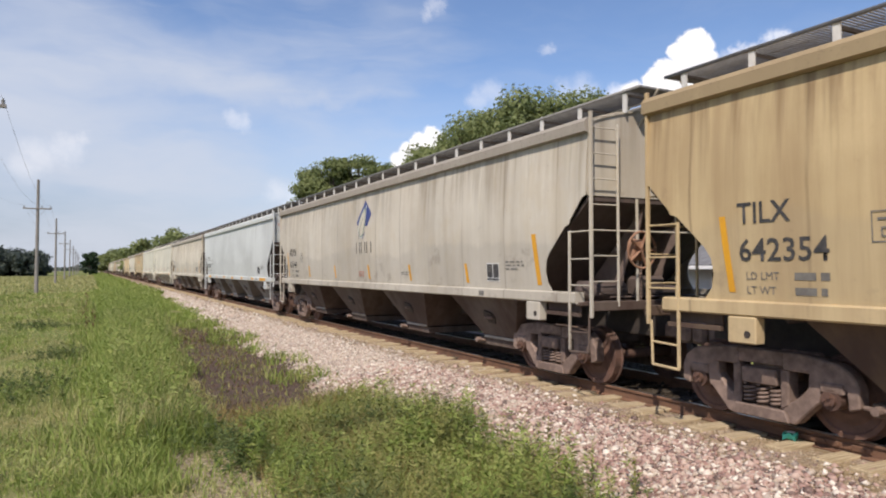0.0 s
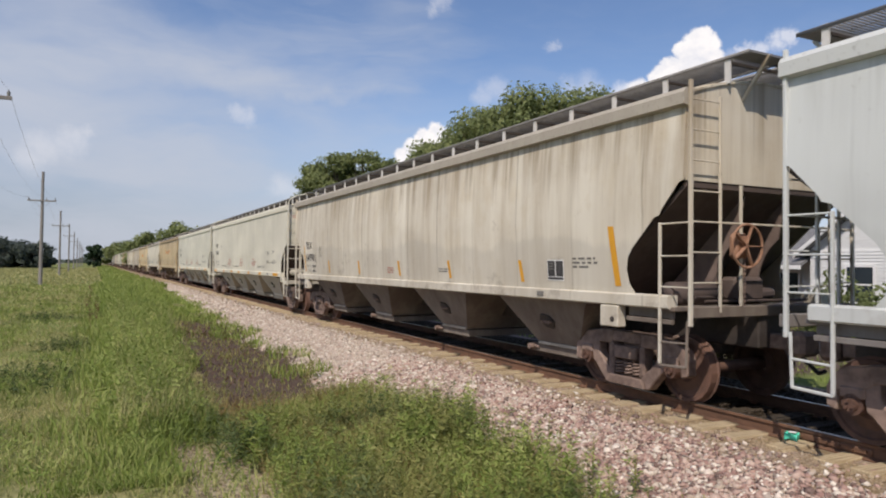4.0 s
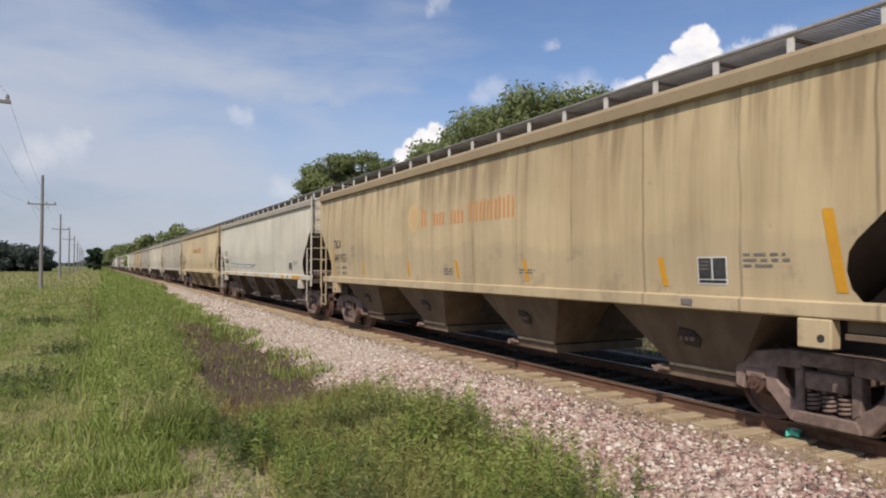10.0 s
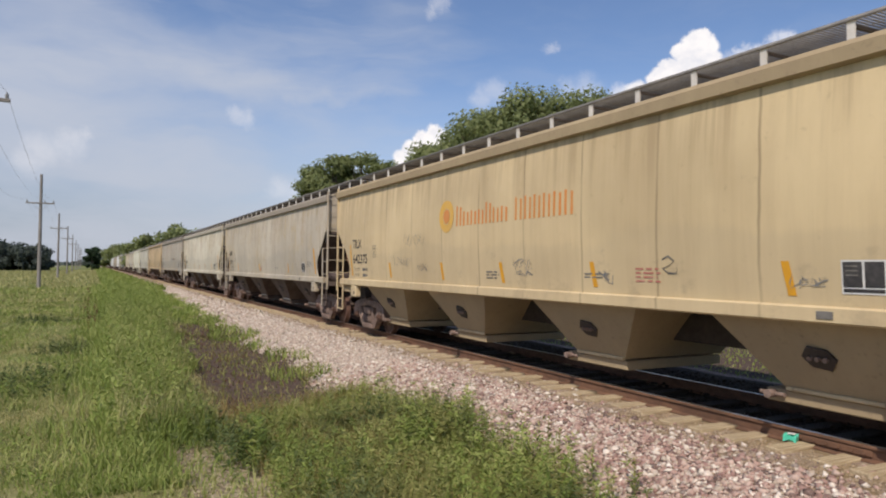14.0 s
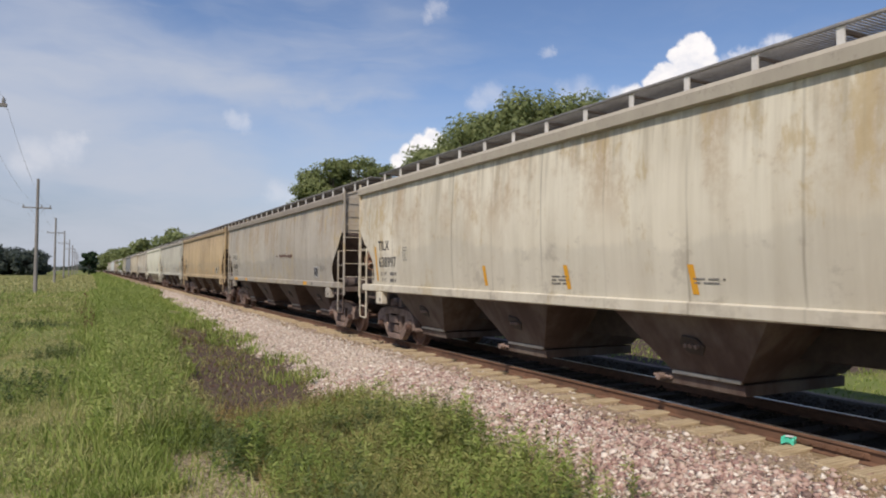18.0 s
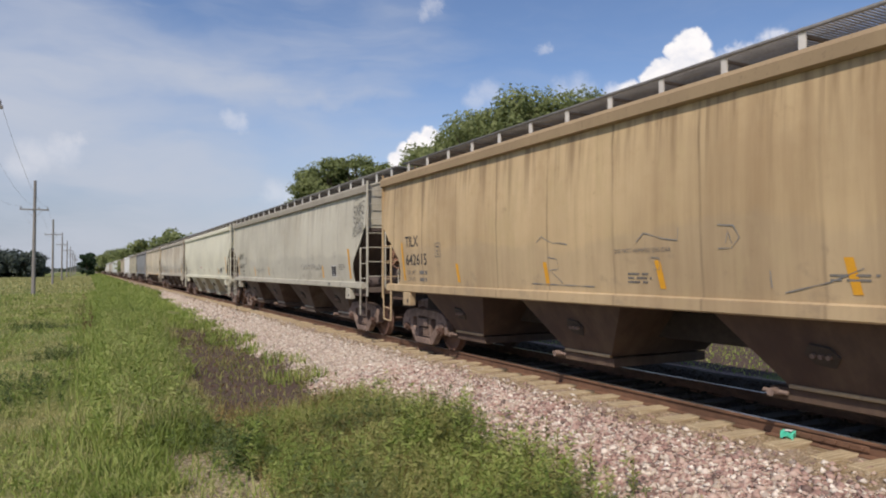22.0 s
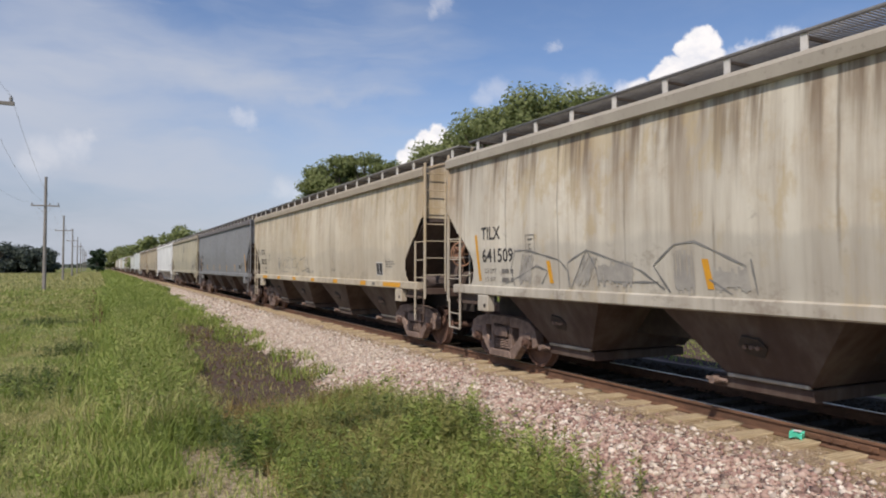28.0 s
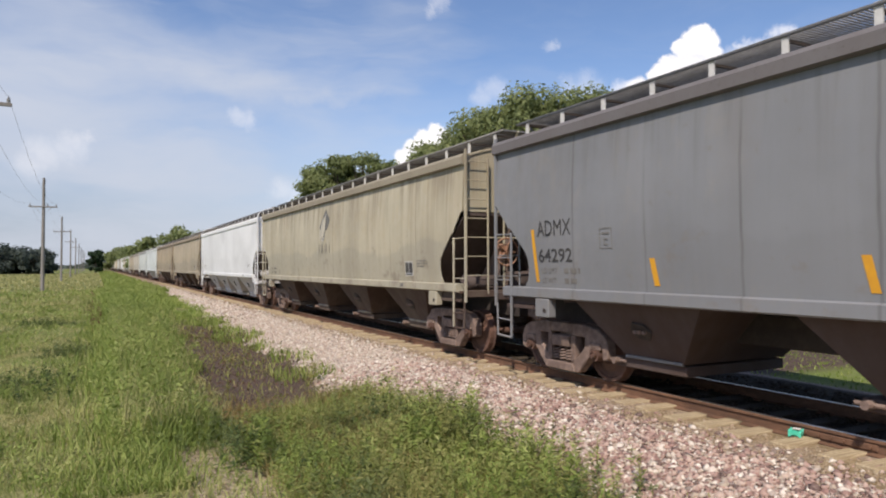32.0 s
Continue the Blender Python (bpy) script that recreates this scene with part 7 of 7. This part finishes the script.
    for z0 in (3.80, 3.76):
        scrawl(car, k, [(-8.4, z0), (-9.1, z0 + 0.1)], 0.012, SPRAYBLACK, label="thin sprayed line")
    wave_scrawl(car, k, -3.1, -5.4, 1.95, 0.14, 30, 0.035, SPRAYGREY, 9)
    wave_scrawl(car, k, 4.2, 2.6, 1.85, 0.14, 31, 0.035, SPRAYGREY, 6)
    car, k = c(15)
    for line in ([(6.77, 1.52), (6.86, 1.84), (6.72, 2.15), (6.32, 2.16), (5.43, 1.98), (5.21, 1.81), (5.21, 1.55)], [(7.1, 1.56), (6.59, 1.7), (6.06, 1.89), (5.74, 1.8), (5.94, 1.58)],
                 [(5.17, 1.54), (5.21, 1.94), (4.72, 2.13), (4.52, 1.85), (4.46, 1.6)], [(5.14, 1.54), (4.72, 2.13), (3.58, 1.82), (3.16, 1.58)], [(4.15, 1.65), (3.26, 1.67)],
                 [(3.06, 1.54), (3.34, 1.89), (2.96, 2.16), (2.63, 2.19), (1.87, 1.88)], [(1.81, 1.96), (1.74, 1.56)], [(2.42, 1.72), (2.09, 1.55)]):
        scrawl(car, k, line, 0.03, SPRAYGREY, label="grey sprayed letter outline")
    hatch(car, k, (6.62, 1.6), (6.45, 2.12), 0.36, 9)
    hatch(car, k, (5.02, 1.6), (4.74, 2.05), 0.30, 8)
    hatch(car, k, (4.5, 1.62), (4.45, 1.98), 0.75, 16)
    hatch(car, k, (2.95, 1.56), (2.96, 2.12), 0.32, 9)
    hatch(car, k, (2.3, 1.6), (2.35, 1.88), 0.5, 11)
    car, k = c(16)
    wave_scrawl(car, k, 8.9, 8.1, 2.45, 0.24, 51, 0.03, SPRAYBLACK, 5)
    for line in ([(4.63, 2.16), (4.37, 2.24), (4.26, 2.11), (4.47, 1.62)], [(4.69, 2.12), (4.58, 1.81), (4.47, 1.66)], [(4.16, 2.14), (4.06, 1.94), (3.75, 1.76), (4.06, 1.68), (4.16, 1.79)], [(4.06, 1.85), (3.82, 2.03)],
                 [(3.68, 2.08), (3.23, 2.19), (3.25, 1.84), (3.64, 1.82)], [(3.21, 2.05), (2.93, 2.15)], [(2.86, 1.73), (2.95, 2.23), (2.45, 2.13), (1.84, 2.19), (1.82, 1.83), (2.25, 1.81)],
                 [(2.42, 2.1), (2.41, 1.56)], [(1.82, 1.84), (1.73, 1.93), (1.37, 2.03)], [(1.52, 1.87), (1.54, 1.6)], [(2.14, 1.59), (1.64, 1.58)], [(3.87, 1.65), (3.17, 1.67)],
                 [(1.3, 2.1), (0.6, 2.2), (0.55, 1.75), (1.1, 1.7)], [(0.3, 2.2), (0.25, 1.65), (-0.4, 1.7)]):
        scrawl(car, k, line, 0.026, SPRAYGREY, label="grey sprayed letter outline")
    hatch(car, k, (4.6, 1.75), (4.5, 2.15), 0.14, 4)
    car, k = c(11)
    bm = bmesh.new()
    bar(bm, k, 7.88, 6.84, 2.30, 2.68, 0.004)
    part("repainted_patch", bm, PATCHPAINT, car, "paler repainted patch behind the mark")
    for y0, y1, z, h, n in ((-1.78, -2.8, 2.40, 0.13, 9), (-2.84, -3.1, 2.36, 0.10, 4), (-3.14, -3.66, 2.38, 0.17, 7), (-1.31, -1.56, 2.39, 0.07, 4)):
        r = random.Random(n)
        bm = bmesh.new()
        for a in range(n):
            b = y0 + (y1 - y0) * a / n
            d = y0 + (y1 - y0) * (a + 1.15) / n
            stamp(bm, k, [(b, z - h * r.uniform(0.1, 0.55)), (d, z - h * r.uniform(0.1, 0.55)), (d, z + h * r.uniform(0.2, 0.6)), (b, z + h * r.uniform(0.2, 0.6))])
        part("painted_patch", bm, WHEEL, car, "ragged dark maroon overpaint patch")
    car, k = c(12)
    lettering(car, k, "DO NOT HAMMER ON CAR", 0.75, 2.08, 0.085, GREYINK, "warning_line", "DO NOT HAMMER ON CAR stencil")
    for line in ([(2.62, 2.3), (2.5, 2.39), (2.2, 2.27), (2.0, 2.27), (1.8, 2.24)], [(2.34, 2.05), (2.1, 2.02), (2.05, 1.85), (2.3, 1.85), (1.96, 1.64)], [(0.3, 2.22), (0.15, 2.34), (-0.2, 2.25), (-0.42, 2.22), (-0.45, 2.38)],
                 [(-1.05, 2.38), (-1.28, 2.36), (-1.36, 2.22), (-1.24, 2.1), (-1.05, 2.1)], [(-1.16, 2.16), (-1.2, 2.3), (-1.25, 2.16)], [(0.03, 2.01), (-0.11, 2.0), (-0.11, 1.85), (0.0, 1.85)], [(-1.73, 1.84), (-1.74, 1.65)], [(-1.9, 1.6), (-2.4, 1.72), (-2.75, 1.86)], [(2.8, 1.62), (1.2, 1.6)]):
        scrawl(car, k, line, 0.016, SPRAYGREY, label="thin pencilled tag")
    car, k = c(8)
    for j, (a, b, z, h) in enumerate(((4.3, 3.2, 2.5, 0.18), (4.9, 4.0, 2.0, 0.18), (3.6, 3.0, 1.85, 0.12), (-0.4, -1.0, 1.95, 0.12), (-0.5, -0.95, 1.78, 0.06), (-2.82, -2.98, 1.75, 0.12), (-5.86, -6.2, 1.75, 0.08))):
        wave_scrawl(car, k, a, b, z, h, 63 + j, 0.014, SPRAYGREY, 5)
    scrawl(car, k, [(-4.0, 2.0), (-4.1, 2.04), (-4.2, 1.98), (-4.12, 1.92), (-4.0, 1.88), (-4.1, 1.82), (-4.24, 1.82), (-4.25, 1.9)], 0.022, SPRAYBLACK, label="small sprayed squiggle")
    rows_of_bars(car, k, -3.5, 1.86, [0.42, 0.45, 0.4, 0.45], 0.025, REDINK, "service_print", 2.2)
    for i in (1, 3, 6, 8, 9, 10, 12, 16):
        car, k = c(i)
        rows_of_bars(car, k, 0.5, 1.78, [0.42, 0.45, 0.38], 0.025, REDINK if i % 2 else GREYINK, "service_print", 2.2)
        rows_of_bars(car, k, -2.4, 1.78, [0.5, 0.45], 0.022, GREYINK, "service_print", 2.2)


def end_print(car):
    """Small print on the near end sheet."""
    for x, z, widths, m in ((-1.45, 3.72, (0.35, 0.4), REDINK), (-0.75, 3.78, (0.45, 0.4, 0.45, 0.3, 0.42, 0.38), GREYINK)):
        bm = bmesh.new()
        for k, w in enumerate(widths):
            box(bm, (x, -9.322, z - k * 0.07), (x + w, -9.318, z - k * 0.07 + 0.022))
        part("end_print", bm, m, car, "rows of small stencilled print")


decorate()
for i in (2, 4, 5, 14):
    end_print(CARS[i][0])


# ---- what moves ----
SLACK = {3: 0.15, 4: 0.2, 8: 0.15, 11: 0.15, 12: 0.2, 13: 0.12, 14: 0.0}


def motions():
    radius = 0.457
    for i, (car, kind) in enumerate(CARS):
        y0 = GAP0 - PITCH / 2 + PITCH * i + SLACK.get(i, 0.0)
        walk(car, [(t, pose(TRACK_X, y0 - SPEED * t, 0)) for t in range(0, 33, 2)])
        if i > 19:
            continue
        # wheels turn while the car is close enough to tell
        passing = y0 / SPEED
        t0, t1 = max(0.0, passing - 3.6), min(32.0, passing + 1.4)
        times = [0.0] if t0 > 0 else []
        n = max(2, int((t1 - t0) / 0.0667))
        times += [t0 + k * 2 / 30 for k in range(n + 1) if t0 + k * 2 / 30 <= 32]
        if times[-1] < 31.9:
            times.append(32.0)
        for truck in [o for o in car.children if o.name.startswith("truck")]:
            for ws in [o for o in truck.children if o.name.startswith("wheelset")]:
                y = ws.location.y
                rows, ang = [], 0.0
                for k, t in enumerate(times):
                    if k and t0 <= times[k - 1] and t <= t1 + 0.07:
                        ang += math.degrees(SPEED / radius * (t - times[k - 1]))
                    rows.append((t, pose(0, y, radius, ang % 360)))
                walk(ws, rows)


motions()
